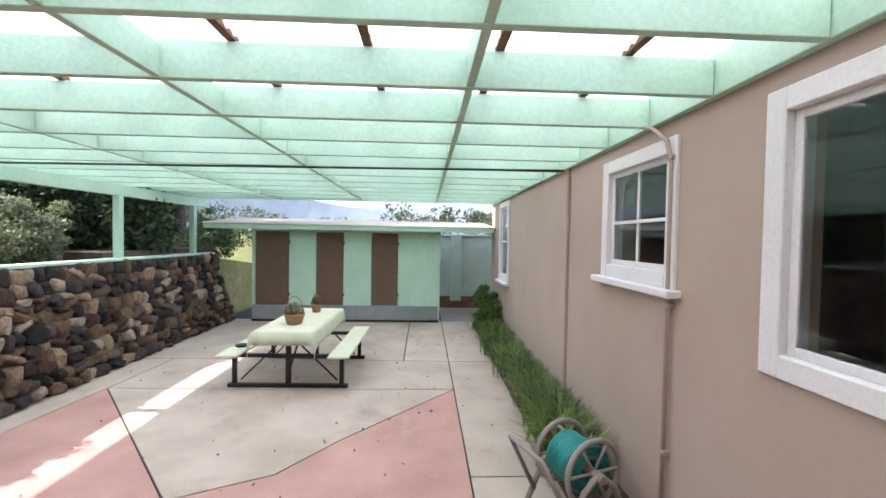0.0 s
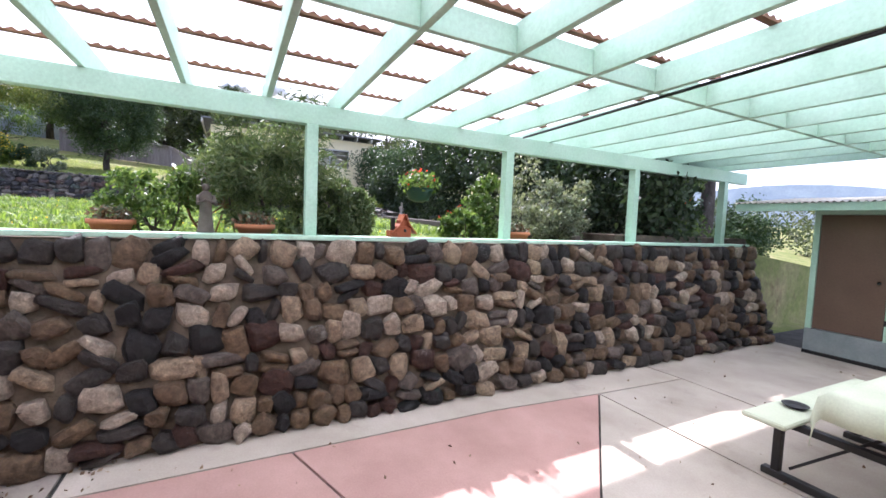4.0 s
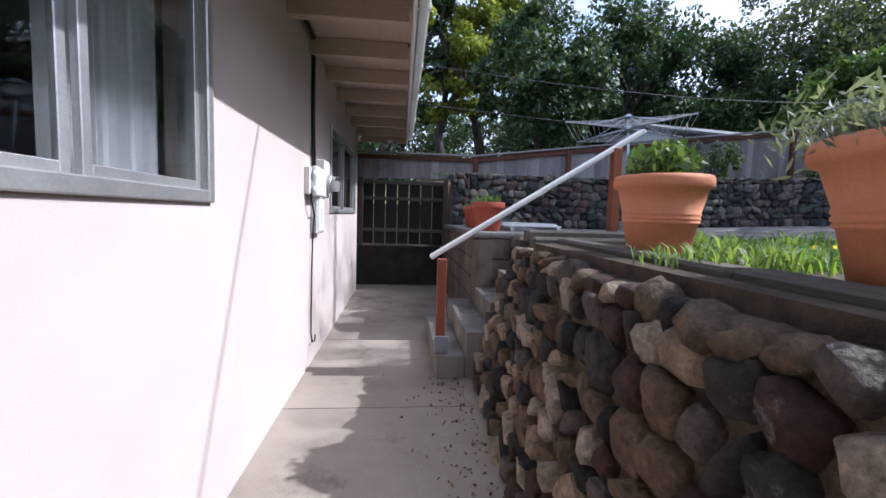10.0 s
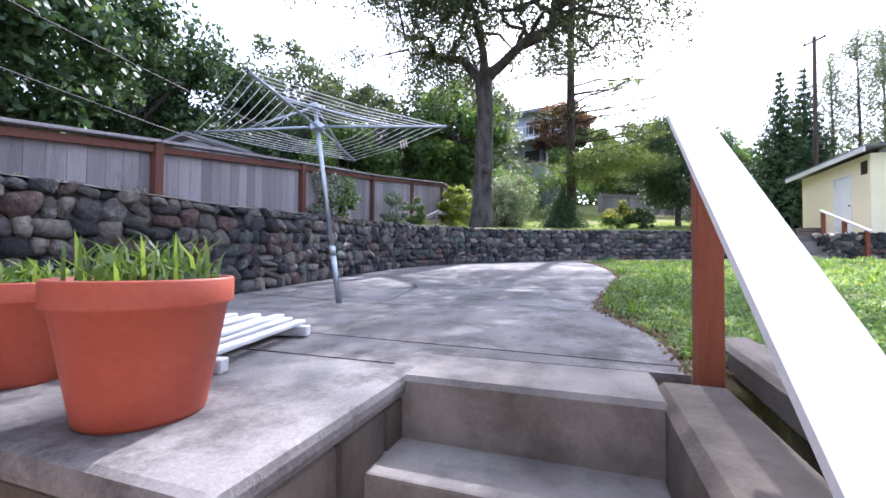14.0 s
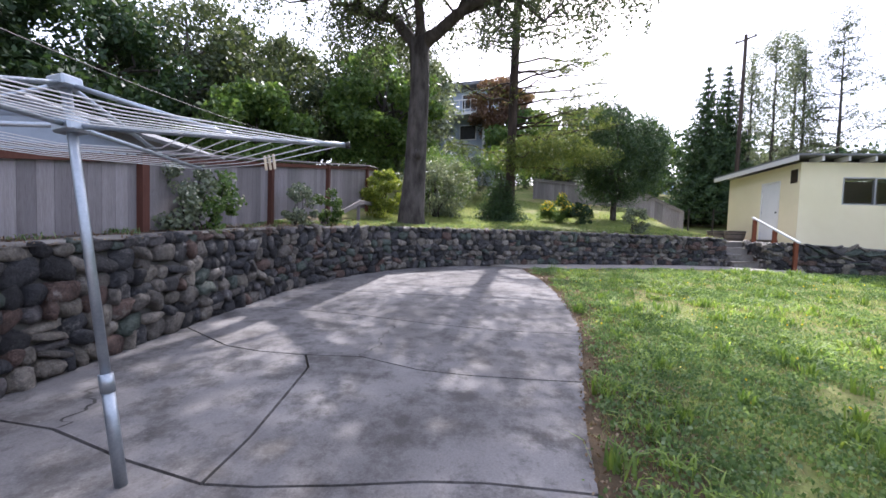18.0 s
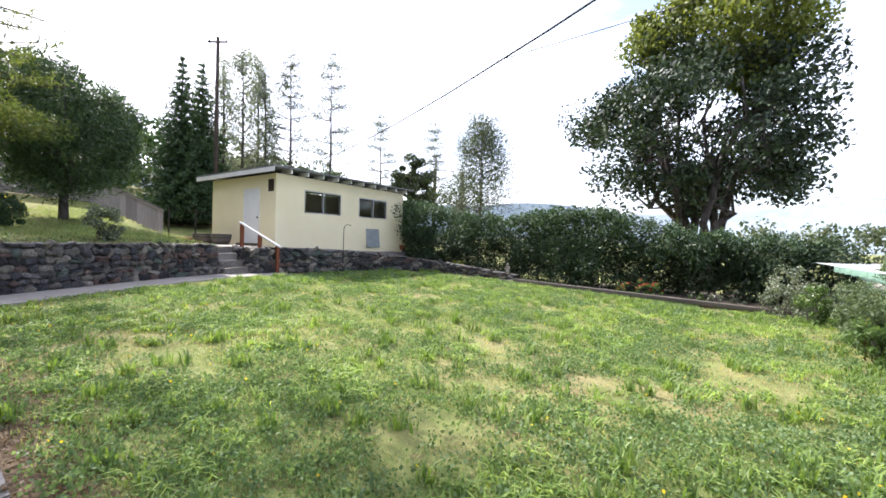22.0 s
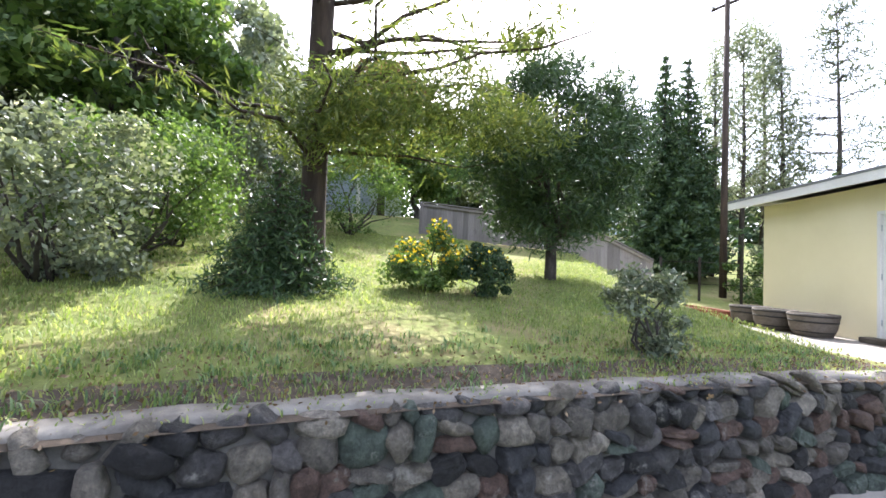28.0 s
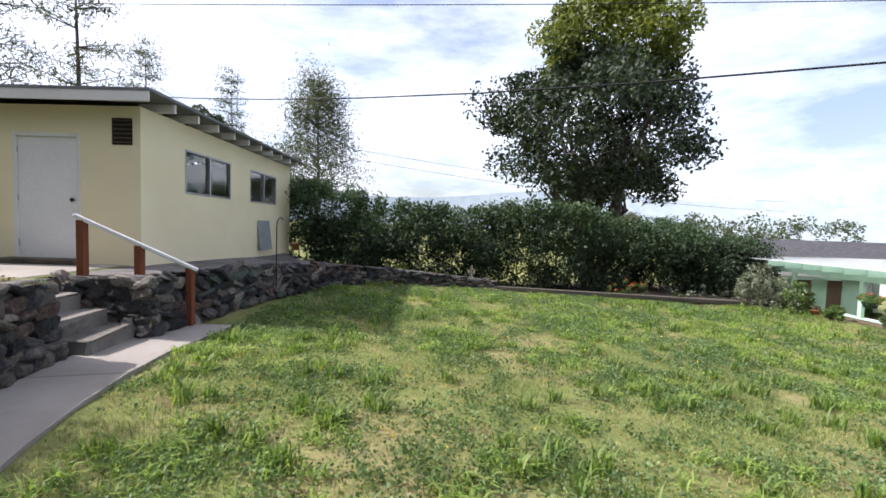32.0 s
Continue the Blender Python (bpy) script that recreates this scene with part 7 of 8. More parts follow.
def roof_zs(x):
    return ZF + 0.02 + (x - SHED_X) * (ZF - ZB) / 4.3


bm = bm_new()
x0, x1, y0, y1 = SX1 - 0.85, SHED_X + 0.36, SHED_Y0 - 0.30, SHED_Y1 + 0.35
vs = [bm.verts.new((x, y, roof_zs(x) + dz)) for dz in (0.13, 0.19) for x, y in ((x0, y0), (x1, y0), (x1, y1), (x0, y1))]
for f in ((0, 1, 2, 3), (7, 6, 5, 4), (0, 4, 5, 1), (1, 5, 6, 2), (2, 6, 7, 3), (3, 7, 4, 0)):
    bm.faces.new([vs[q] for q in f])
sh("roof", bm, M_ROOF_GREY, "grey roll-roofed slab")
sh("barge_board", beam((x0, y0 - 0.012, roof_zs(x0) + 0.065), (x1, y0 - 0.012, roof_zs(x1) + 0.065), 0.03, 0.17, 0.003), M_WHITE)
sh("drip_edge", beam((x0, y0 - 0.014, roof_zs(x0) + 0.165), (x1 + 0.02, y0 - 0.014, roof_zs(x1) + 0.165), 0.04, 0.05), M_ROOF_GREY)
sh("drip_edge", beam((x1 + 0.01, y0, roof_zs(x1) + 0.165), (x1 + 0.01, y1, roof_zs(x1) + 0.165), 0.04, 0.05), M_ROOF_GREY)
for k in range(11):
    yy = SHED_Y0 - 0.3 + k * 0.72
    sh("rafter_tail", beam((SHED_X - 0.3, yy, roof_zs(SHED_X - 0.3) + 0.055), (x1 - 0.04, yy, roof_zs(x1) + 0.055), 0.06, 0.15, 0.004), M_WHITE)
sh("vent_pipe", tube([(SHED_X - 2.4, SHED_Y0 + 1.4, roof_zs(SHED_X - 2.4) + 0.15), (SHED_X - 2.4, SHED_Y0 + 1.4, roof_zs(SHED_X - 2.4) + 0.5)], 0.025, 8), M_GALV)
setting("floor_shed_landing", box(SHED_X - 4.2, SHED_X - 0.30, -0.75, SHED_Y0 + 0.02, PLATFORM - 0.3, PLATFORM + 0.01, 0.01), M_CONC, "pale concrete landing by the shed door", "landing")
setting("trim_shed_step", box(DOOR[0] - 0.1, DOOR[1] + 0.1, SHED_Y0 - 0.25, SHED_Y0 + 0.01, PLATFORM + 0.02, DOOR[2], 0.01), M_CONC_DARK, "dark door step of the shed", "step")

# shed steps: flat stones set in the wall
st2 = thing("stone_steps", (-19.1, -0.95, lawn_z(-19.0)), "rough stone steps through the wall to the shed", "steps")
for k in range(4):
    b_ = box(-0.02 - 0.34 * k - 0.45, 0.0 - 0.34 * k, -0.37, 0.37, k * 0.20 - (0.1 if k else 0.05), (k + 1) * 0.20, 0.04, 2)
    rs = np.random.default_rng(90 + k)
    for v in b_.verts:
        v.co += Vector(rs.normal(size=3) * 0.016)
    part("step", b_, M_CONC_STEP, st2)
side = stone_wall("wall_shed_steps", line3(-18.95, -0.5, -20.3, -0.5, 0.84, 5), lambda x: lawn_z(-19) - 0.02, 0.05, GREY, 0.24, 0.2, 0.2, "short stone return wall beside the shed steps", 15, lambda x, y: True, thick=0.2)
stone_wall("wall_steps_return", line3(-20.4, -1.42, -19.3, -1.45, 0.88, 4), lambda x: lawn_z(-19) - 0.02, 0.05, GREY, 0.24, 0.2, 0.2, "rough stone cheek wall beside the shed steps", 16, lambda x, y: True, thick=0.2)
rail2 = thing("garden_handrail", (-19.3, -0.12, lawn_z(-19)), "white sloping handrail on three dark timber posts", "handrail")
gz = lawn_z(-19)
p0, p1 = Vector((-20.05, -0.38, 3.47)), Vector((-18.75, 0.27, 2.68))
ro = Vector((-19.3, -0.12, gz))
part("rail", beam(p0 - ro, p1 - ro, 0.12, 0.05, 0.01), M_WHITE, rail2, "white painted rail")
for f, zb in ((0.06, PLATFORM - 0.1), (0.5, PLATFORM - 0.35), (0.93, gz - 0.1)):
    q = p0.lerp(p1, f) - ro
    part("post", box(q.x - 0.05, q.x + 0.05, q.y - 0.05, q.y + 0.05, zb - gz, q.z - 0.02, 0.006), M_RED_WOOD, rail2)
# half barrels and a timber planter by the shed
for i, (x, y) in enumerate(((-22.75, 0.42), (-23.5, 0.36), (-24.22, 0.42))):
    t = thing("half_barrel", (x, y, PLATFORM + 0.02), "dark half wine barrel planter with iron hoops", "barrel planter", "half barrels by the shed")
    part("barrel_body", lathe([(0.27, 0), (0.33, 0.14), (0.365, 0.36), (0.365, 0.39), (0.33, 0.39), (0.32, 0.31)], 20), M_TIMBER_X, t)
    for z, r in ((0.07, 0.302), (0.24, 0.348), (0.34, 0.363)):
        part("hoop", lathe([(r, z), (r + 0.004, z), (r + 0.008, z + 0.03), (r + 0.004, z + 0.03)], 20), M_BLACK, t)
    part("soil", lathe([(0.02, 0.31), (0.325, 0.31), (0.01, 0.315)], 16), M_SOIL, t)
pln = thing("timber_planter", (-25.2, 0.1, PLATFORM), "low brown timber planter box", "planter")
part("front_board", box(-0.9, 0.6, -0.25, -0.2, 0, 0.24, 0.006), M_RED_WOOD, pln)
part("back_board", box(-0.9, 0.6, 0.25, 0.3, 0, 0.24, 0.006), M_RED_WOOD, pln)
part("end_board", box(0.6, 0.65, -0.25, 0.3, 0, 0.24, 0.006), M_RED_WOOD, pln)
part("end_board", box(-0.95, -0.9, -0.25, 0.3, 0, 0.24, 0.006), M_RED_WOOD, pln)
part("soil", box(-0.9, 0.6, -0.2, 0.25, 0.0, 0.18), M_SOIL, pln)
brd = thing("leaning_board", (SHED_X + 0.08, 5.9, PLATFORM), "grey board leaning on the shed wall", "board")
b_ = box(-0.01, 0.01, -0.42, 0.42, 0.0, 0.85, 0.004)
b_.transform(Matrix.Rotation(radians(-6), 4, "Y"))
part("board", b_, M_KICK, brd)
hook = thing("shepherd_hook", (-18.5, 2.75, lawn_z(-18.5)), "tall black iron shepherd's hook", "garden hook")
part("rod", tube([(0, 0, 0), (0, 0, 1.55), (0.0, 0.05, 1.68), (0, 0.2, 1.75), (0, 0.36, 1.70)], 0.012, 6), M_BLACK, hook)
hose2 = thing("hose_hanger", (-18.45, 3.2, lawn_z(-18.4)), "dark coiled hose on a metal stand", "hose stand")
part("coil", tube([(0.02 * math.sin(a * 3), 0.17 * math.cos(a), 0.32 + 0.2 * math.sin(a)) for a in np.linspace(0, 8 * math.pi, 90)], 0.016, 6), M_CABLE, hose2)
part("stand", tube([(0, 0.25, 0), (0, 0.25, 0.65), (0, 0.05, 0.65), (0, 0.05, 0.0)], 0.012, 6), M_GALV, hose2)
clay = potted("clay_pot", (SHED_X + 0.35, 7.6, PLATFORM - 0.1), [(0.09, 0), (0.13, 0.2), (0.145, 0.2), (0.145, 0.24), (0.12, 0.24), (0.11, 0.2)], M_TERRA, "small empty clay pot at the shed corner", lambda t, r, z, q: None, 1)

# ---- trees and shrubs of the garden ----
def gz_at(x, y):
    return hill_height(x, y)


rng = np.random.default_rng(31)
oak = thing("oak_tree", (-17.3, -11.3, gz_at(-17.3, -11.3) - 0.1), "old oak with a dark mottled trunk and drooping leafy limbs", "tree")
bm = bm_new()
trunk = [(0, 0, -0.3), (0.02, 0, 0.4), (-0.05, 0.05, 1.6), (0.12, 0.12, 2.8), (0.05, 0.15, 4.2), (0.1, 0.1, 5.6)]
tube_into(bm, trunk, [0.52, 0.40, 0.335, 0.31, 0.29, 0.30], 14)
tube_into(bm, [(0.3, 0.15, 2.15), (0.42, 0.25, 2.1), (0.47, 0.25, 2.2), (0.42, 0.2, 2.3)], [0.09, 0.11, 0.09, 0.05], 8)
ends = []
for a, b, r in (((0.1, 0.1, 5.4), (-0.9, -2.2, 7.3), 0.21), ((0.1, 0.1, 5.4), (0.8, 2.6, 6.9), 0.22), ((0.1, 0.1, 5.5), (0.4, -0.4, 8.2), 0.17)):
    pts = limb(bm, rng, a, b, r, r * 0.5, 0.12, 9, 6)
    for _ in range(5):
        e = np.asarray(b) + rng.normal(size=3) * [2.0, 1.8, 0.7] + [0, 0, 0.5]
        limb(bm, rng, pts[int(rng.integers(3, 7))], e, r * 0.4, 0.02, 0.2, 6, 5)
        ends.append(e)
for e in blob_points(rng, (0.4, 0.9, 7.5), (4.4, 6.0, 1.7), 34, 0.45):
    hub = (0.8, 2.6, 6.9) if e[1] > 1.2 else ((-0.9, -2.2, 7.3) if e[1] < -0.8 else (0.4, -0.4, 8.2))
    limb(bm, rng, hub, e, 0.075, 0.014, 0.2, 6, 5)
    ends.append(np.array(e))
for e in blob_points(rng, (2.4, -0.8, 8.6), (3.0, 3.2, 1.5), 20, 0.3):
    limb(bm, rng, (0.4, -0.4, 8.2), e, 0.07, 0.014, 0.2, 6, 5)
    ends.append(np.array(e))
part("trunk", bm, M_BARK, oak)
pts = []
for e in ends:
    for _ in range(4):
        c = e + rng.normal(size=3) * [0.75, 0.75, 0.4]
        pts.append(c + unit(rng.normal(size=(190, 3))) * (rng.uniform(0, 1, (190, 1)) ** 0.5) * [0.8, 0.8, 0.5])
    for _ in range(3):
        c = e + rng.normal(size=3) * [0.7, 0.7, 0.2]
        s = rng.uniform(0, 1, (90, 1))
        pts.append(c + s * np.array([0, 0, -1.3]) + rng.normal(size=(90, 3)) * 0.11)
part("crown", leaves("crown", np.concatenate(pts), 0.11, 0.065, L_OAK, rng), None, oak)

red = thing("redwood_tree", (-22.3, -8.4, gz_at(-22.3, -8.4)), "tall redwood with a dark straight trunk and sparse drooping boughs", "tree")
bm = bm_new()
tube_into(bm, [(0.0, 0, -0.3), (0, 0, 0.25), (0, 0.02, 1.2), (0.05, 0, 6), (0.05, 0.05, 15), (0, 0, 22)], [0.42, 0.27, 0.205, 0.18, 0.12, 0.03], 12)
pts = []
for k in range(64):
    z = rng.uniform(2.0, 20)
    a = rng.uniform(0, 2 * math.pi)
    L = rng.uniform(2.0, 4.2) * (1 - max(0, z - 8) / 18)
    e = np.array([L * math.cos(a), L * math.sin(a), z + L * rng.uniform(-0.12, 0.12)])
    q = limb(bm, rng, (0, 0, z), e, 0.045, 0.008, 0.08, 5, 5)
    thick = 1.0 if z < 4.6 else rng.uniform(0.12, 0.4)
    n = int(150 * thick * L / 3)
    s = rng.uniform(0.25, 1.02, (n, 1))
    base = np.array([0, 0, z]) + (e - np.array([0, 0, z])) * s
    pts.append(base + rng.normal(size=(n, 3)) * [0.22, 0.22, 0.10] + [0, 0, -0.10])
    for _ in range(4):
        s0 = rng.uniform(0.4, 1)
        b0 = np.array([0, 0, z]) + (e - np.array([0, 0, z])) * s0
        t0 = b0 + rng.normal(size=3) * [0.5, 0.5, 0.15]
        tube_into(bm, [tuple(b0), tuple(t0)], [0.008, 0.003], 3)
for k in range(9):
    z = 3.0 + 0.42 * k
    L = rng.uniform(3.2, 5.0)
    a = rng.uniform(-0.5, 0.45)
    e = np.array([L * math.sin(a) + 0.5, L * math.cos(a), z + L * 0.13])
    limb(bm, rng, (0, 0, z), e, 0.05, 0.01, 0.06, 5, 6)
    for _ in range(9):
        b0 = np.array([0, 0, z]) + (e - np.array([0, 0, z])) * rng.uniform(0.3, 1.0)
        t0 = b0 + rng.normal(size=3) * [0.55, 0.4, 0.1] + [0, 0, -0.12]
        tube_into(bm, [tuple(b0), tuple(t0)], [0.009, 0.003], 3)
        q = rng.uniform(0, 1, (46, 1))
        pts.append(b0 + (t0 - b0) * q + rng.normal(size=(46, 3)) * [0.1, 0.1, 0.05])
for c, r, n in (((0.6, 1.6, 2.7), (1.2, 1.9, 0.7), 5200), ((0.7, 0.5, 2.5), (1.1, 1.2, 0.85), 3000), ((0.6, 3.2, 2.5), (0.9, 1.1, 0.45), 1500)):
    pts.append(blob_points(rng, c, r, n, 0.05))
part("trunk", bm, M_BARK_RED, red)
part("crown", leaves("crown", np.concatenate(pts), 0.17, 0.03, L_REDW, rng, -0.15), None, red)
conifer("skirt_conifer", (-21.75, -8.75, gz_at(-21.75, -8.75)), 1.9, 1.0, 0.07, L_DARK, "small dense conifer at the redwood's foot", 33, 0.02, 16, 150, (0.15, 0.03), 0.2)

bush("flowering_bush", (-22.5, -6.45, gz_at(-22.5, -6.45)), (0.72, 0.78, 0.56), L_MID, "low round bush covered with yellow flowers", 51, 34, 260, (0.07, 0.04), flowers=(L_YELLOW, 0.10, 0.07))
bush("flowering_bush", (-22.45, -5.5, gz_at(-22.45, -5.5)), (0.55, 0.58, 0.46), L_DARK, "low dark green bush with a few yellow flowers", 52, 28, 240, (0.07, 0.04), flowers=(L_YELLOW, 0.025, 0.06))
bush("young_shrub", (-19.75, -4.05, gz_at(-19.75, -4.05) - 0.04), (0.42, 0.45, 0.5), L_GREY, "young airy shrub with pale leaves above the wall", 53, 30, 80, (0.07, 0.038), 14, flowers=(L_WHITE, 0.06, 0.035))
broadleaf("round_pine", (-25.2, -3.6, gz_at(-25.2, -3.6)), 5.3, 2.05, 0.15, L_DARK, "dense rounded dark green pine on the slope", 54, 0.14, 110, 330, 0.7, (0.24, 0.035), flat=0.95)
for i, (x, y, r, m, lb) in enumerate([(-20.7, -11.2, (1.35, 1.35, 1.15), L_GREY, "large silvery shrub with many small leaves"), (-22.6, -11.6, (1.6, 1.5, 1.35), L_MID, "large leafy shrub above the wall"),
                                      (-18.3, -12.6, (0.7, 0.7, 0.8), L_BRIGHT, "bright green shrub by the fence"), (-24.3, -12.0, (1.7, 1.6, 1.5), L_MID, "tall mixed shrub at the fence corner"),
                                      (-29.2, -9.2, (1.9, 1.8, 1.55), L_MID, "broad leafy shrub at the top of the slope"), (-28.4, -11.6, (1.8, 1.7, 1.6), L_OAK, "dark leafy shrub at the top of the slope")]):
    bush("slope_shrub", (x, y, gz_at(x, y)), r, m, lb, 60 + i, 40, 210, (0.10, 0.05), 10, flowers=(L_WHITE, 0.03, 0.05) if i == 0 else None)
for i, (x, y) in enumerate(((-12.9, -12.62), (-10.3, -12.6), (-9.9, -12.65), (-14.1, -12.5))):
    bush("wall_top_shrub", (x, y, hill_height(x, y) - 0.05), (0.42, 0.3, 0.5), L_MID if i % 2 else L_GREY, "pale flowering shrub along the fence above the wall", 70 + i, 16, 90, (0.08, 0.045), 6, flowers=(L_WHITE, 0.08, 0.05))
bank = thing("slope_rail", (-15.2, -13.0, 2.9), "leaning timber rail on the bank by the fence", "rail")
part("rail", beam((1.2, 0.35, -0.15), (-1.4, 0.3, 0.55), 0.05, 0.12, 0.005), M_WOOD_GREY, bank)
part("rail", beam((-1.4, 0.3, 0.55), (-3.6, 0.1, 0.6), 0.05, 0.12, 0.005), M_WOOD_GREY, bank)
for x in (-1.4, -3.4):
    part("stake", box(x - 0.04, x + 0.04, 0.2, 0.28, -0.5, 0.62, 0.004), M_WOOD_GREY, bank)

# hedge on the far side of the lawn
rng = np.random.default_rng(77)
hedge = tagged(new("hedge"), "thick clipped hedge of dark green leaves", "hedge")
hedge.location = (-12, 8.2, lawn_z(-12) - 0.3)
hp, hs = [], []
bm = bm_new()
for x in np.arange(-22.2, -3.9, 0.42):
    top = 3.95 - 0.35 * math.sin(x * 0.7) * 0.5 - max(0, x + 11) * 0.13 + max(0, -14.5 - x) * 0.10
    for _ in range(8):
        c = np.array([x + rng.normal() * 0.2, 7.9 + rng.normal() * 0.35, rng.uniform(1.55, top)])
        hp.append((c + unit(rng.normal(size=(280, 3))) * (rng.uniform(0.2, 1, (280, 1)) ** 0.5) * [0.5, 0.62, 0.5]) + [0, 1.1 if x < -19.4 else 0, 0])
    for _ in range(3):
        c = np.array([x + rng.normal() * 0.25, 7.85 + (1.1 if x < -19.4 else 0) + rng.normal() * 0.4, top + rng.uniform(-0.1, 0.22)])
        hp.append(c + unit(rng.normal(size=(110, 3))) * (rng.uniform(0.1, 1, (110, 1)) ** 0.5) * [0.3, 0.3, 0.28])
    limb(bm, rng, (x, 8.2 if x > -19.4 else 9.3, 1.0), (x + rng.normal() * 0.2, 8.1 if x > -19.4 else 9.2, top - 0.3), 0.03, 0.01, 0.1, 5, 4)
allp = np.concatenate(hp)
o = np.array(hedge.location)
# leaves near the top take a lighter green, painting the hedge's lit top
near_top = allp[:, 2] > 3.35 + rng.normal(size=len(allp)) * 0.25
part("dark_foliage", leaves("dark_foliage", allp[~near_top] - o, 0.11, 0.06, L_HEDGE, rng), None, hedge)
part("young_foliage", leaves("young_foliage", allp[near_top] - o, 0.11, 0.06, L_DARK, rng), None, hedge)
for v in bm.verts:
    v.co -= Vector(o)
part("stems", bm, M_BARK, hedge)
for i, x in enumerate((-9.4, -8.9, -8.5, -7.4, -6.9, -6.3, -5.7, -5.2)):
    bush("bed_flower", (x, 6.75 + 0.1 * (i % 2), lawn_z(x)), (0.25, 0.22, 0.22 + 0.05 * (i % 3)), L_GREY if i > 3 else L_MID, "small flowering plant in the bed before the hedge", 110 + i, 8, 60, (0.06, 0.03), 4, flowers=(L_RED if i < 3 else L_WHITE, 0.08, 0.05))
bush("bed_bush", (-4.75, 6.3, lawn_z(-4.7)), (0.75, 0.7, 0.5), L_GREY, "silvery bush at the corner of the lawn", 120, 24, 130, (0.07, 0.03))
bush("bed_bush", (-4.5, 4.5, lawn_z(-4.5)), (0.30, 0.30, 0.19), L_MID, "low green bush by the pergola", 121, 22, 120, (0.07, 0.035))
statue("garden_statue", pose(-13.9, 7.25, lawn_z(-13.9), 0, 0, -90), 0.62, M_STATUE, "pale cast-stone figure against the hedge")
bush("iris_clump", (-16.2, 7.1, lawn_z(-16)), (0.25, 0.25, 0.3), L_BRIGHT, "clump of pale green strap leaves by the hedge", 122, 10, 60, (0.22, 0.03), 4, lift=1.4)
edge_t = tagged(new("bed_edging", as_mesh(beam((-13.3, 6.4, lawn_z(-13.3) + 0.05), (-4.2, 6.15, lawn_z(-4.2) + 0.05), 0.12, 0.13, 0.015), "bed_edging", M_TIMBER_X)), "dark timber edging of the flower bed", "timber")
setting("ground_hedge_bed", box(-19.0, -3.8, 6.42, 9.6, 1.0, lawn_z(-13) - 0.10), M_SOIL, "dark soil bed below the hedge", "soil bed")

# big tree beyond the hedge
rng = np.random.default_rng(41)
big = thing("pepper_tree", (-7.6, 13.2, 0.9), "big evergreen tree above the hedge, its tops coloured as sunlit", "tree")
bm = bm_new()
dark_p, light_p = [], []
for k in range(9):
    a = 2 * math.pi * k / 9 + rng.normal() * 0.2
    top = np.array([rng.uniform(1.6, 3.2) * math.cos(a), rng.uniform(1.6, 3.2) * math.sin(a), rng.uniform(7, 10.5)])
    q = limb(bm, rng, (0.3 * math.cos(a), 0.3 * math.sin(a), -0.2), top, 0.22, 0.04, 0.1, 7, 7)
    for _ in range(6):
        limb(bm, rng, q[int(rng.integers(3, 6))], top * 0.86 + rng.normal(size=3) * [0.9, 0.9, 0.8], 0.06, 0.012, 0.2, 5, 4)
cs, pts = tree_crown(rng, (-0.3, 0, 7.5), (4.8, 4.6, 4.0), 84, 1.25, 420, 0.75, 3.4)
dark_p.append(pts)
# upper clumps get the olive leaves, so the lit crown top is coloured in
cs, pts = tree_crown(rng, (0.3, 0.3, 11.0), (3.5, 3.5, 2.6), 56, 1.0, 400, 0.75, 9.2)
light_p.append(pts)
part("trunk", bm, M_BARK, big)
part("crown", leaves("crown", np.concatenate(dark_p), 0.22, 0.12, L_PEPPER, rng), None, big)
part("crown_top", leaves("crown_top", np.concatenate(light_p), 0.22, 0.12, L_OLIVE, rng), None, big, "upper crown in a brighter green that paints its sunlit leaves")

# ---- lawn grass and weeds ----
rng = np.random.default_rng(55)


def lawn_points(n, x0, x1, y0, y1, dense=None):
    p = np.column_stack([rng.uniform(x0, x1, n), rng.uniform(y0, y1, n)])
    return p


def on_lawn(p):
    e = np.interp(p[:, 0], [q[0] for q in EDGE_LINE], [q[1] for q in EDGE_LINE]) + 0.10 + np.maximum(0, -16.4 - p[:, 0]) * 1.2
    path_r = np.interp(p[:, 1], [-8, -7.3, -6.2, -4.6, -2.8, -1.0, 0.5, 2.5, 5.0, 6.2], [-16.35, -16.45, -16.85, -17.5, -18.1, -18.35, -18.2, -18.3, -17.7, -16.6])
    bed = np.interp(p[:, 1], [-8, -5, -2, 1, 4, 7], [-5.2, -4.75, -4.72, -4.95, -4.6, -4.3])
    return (p[:, 1] > e) & (p[:, 0] > path_r) & (p[:, 0] < bed) & (p[:, 1] < 6.3)


def up(p, dz=-0.03):
    return np.column_stack([p, TERRACE + np.maximum(0, -7.0 - p[:, 0]) * 0.042 + dz])


def fbm(p, s, seed):
    return np.array([noise.noise(Vector((x * s + seed, y * s, seed * 0.7))) for x, y in p])


lawn = tagged(new("lawn_grass"), "short lawn grass mixed with clover and dry patches", "grass", kind="stuff")
p = lawn_points(260000, -19, -4.3, -7.9, 6.4)
p = p[on_lawn(p)]
bare = fbm(p, 1.6, 41.0)
p = p[(bare < 0.30 + rng.normal(size=len(p)) * 0.08) & (p[:, 1] - EDGE_Y + 1.3 * fbm(p, 0.9, 12.0) > rng.uniform(-0.3, 0.75, len(p)))]
dry = fbm(p, 0.55, 3.0)
green = p[dry < 0.12 + rng.normal(size=len(p)) * 0.18]
straw = p[dry > 0.02 + rng.normal(size=len(p)) * 0.2][::2]
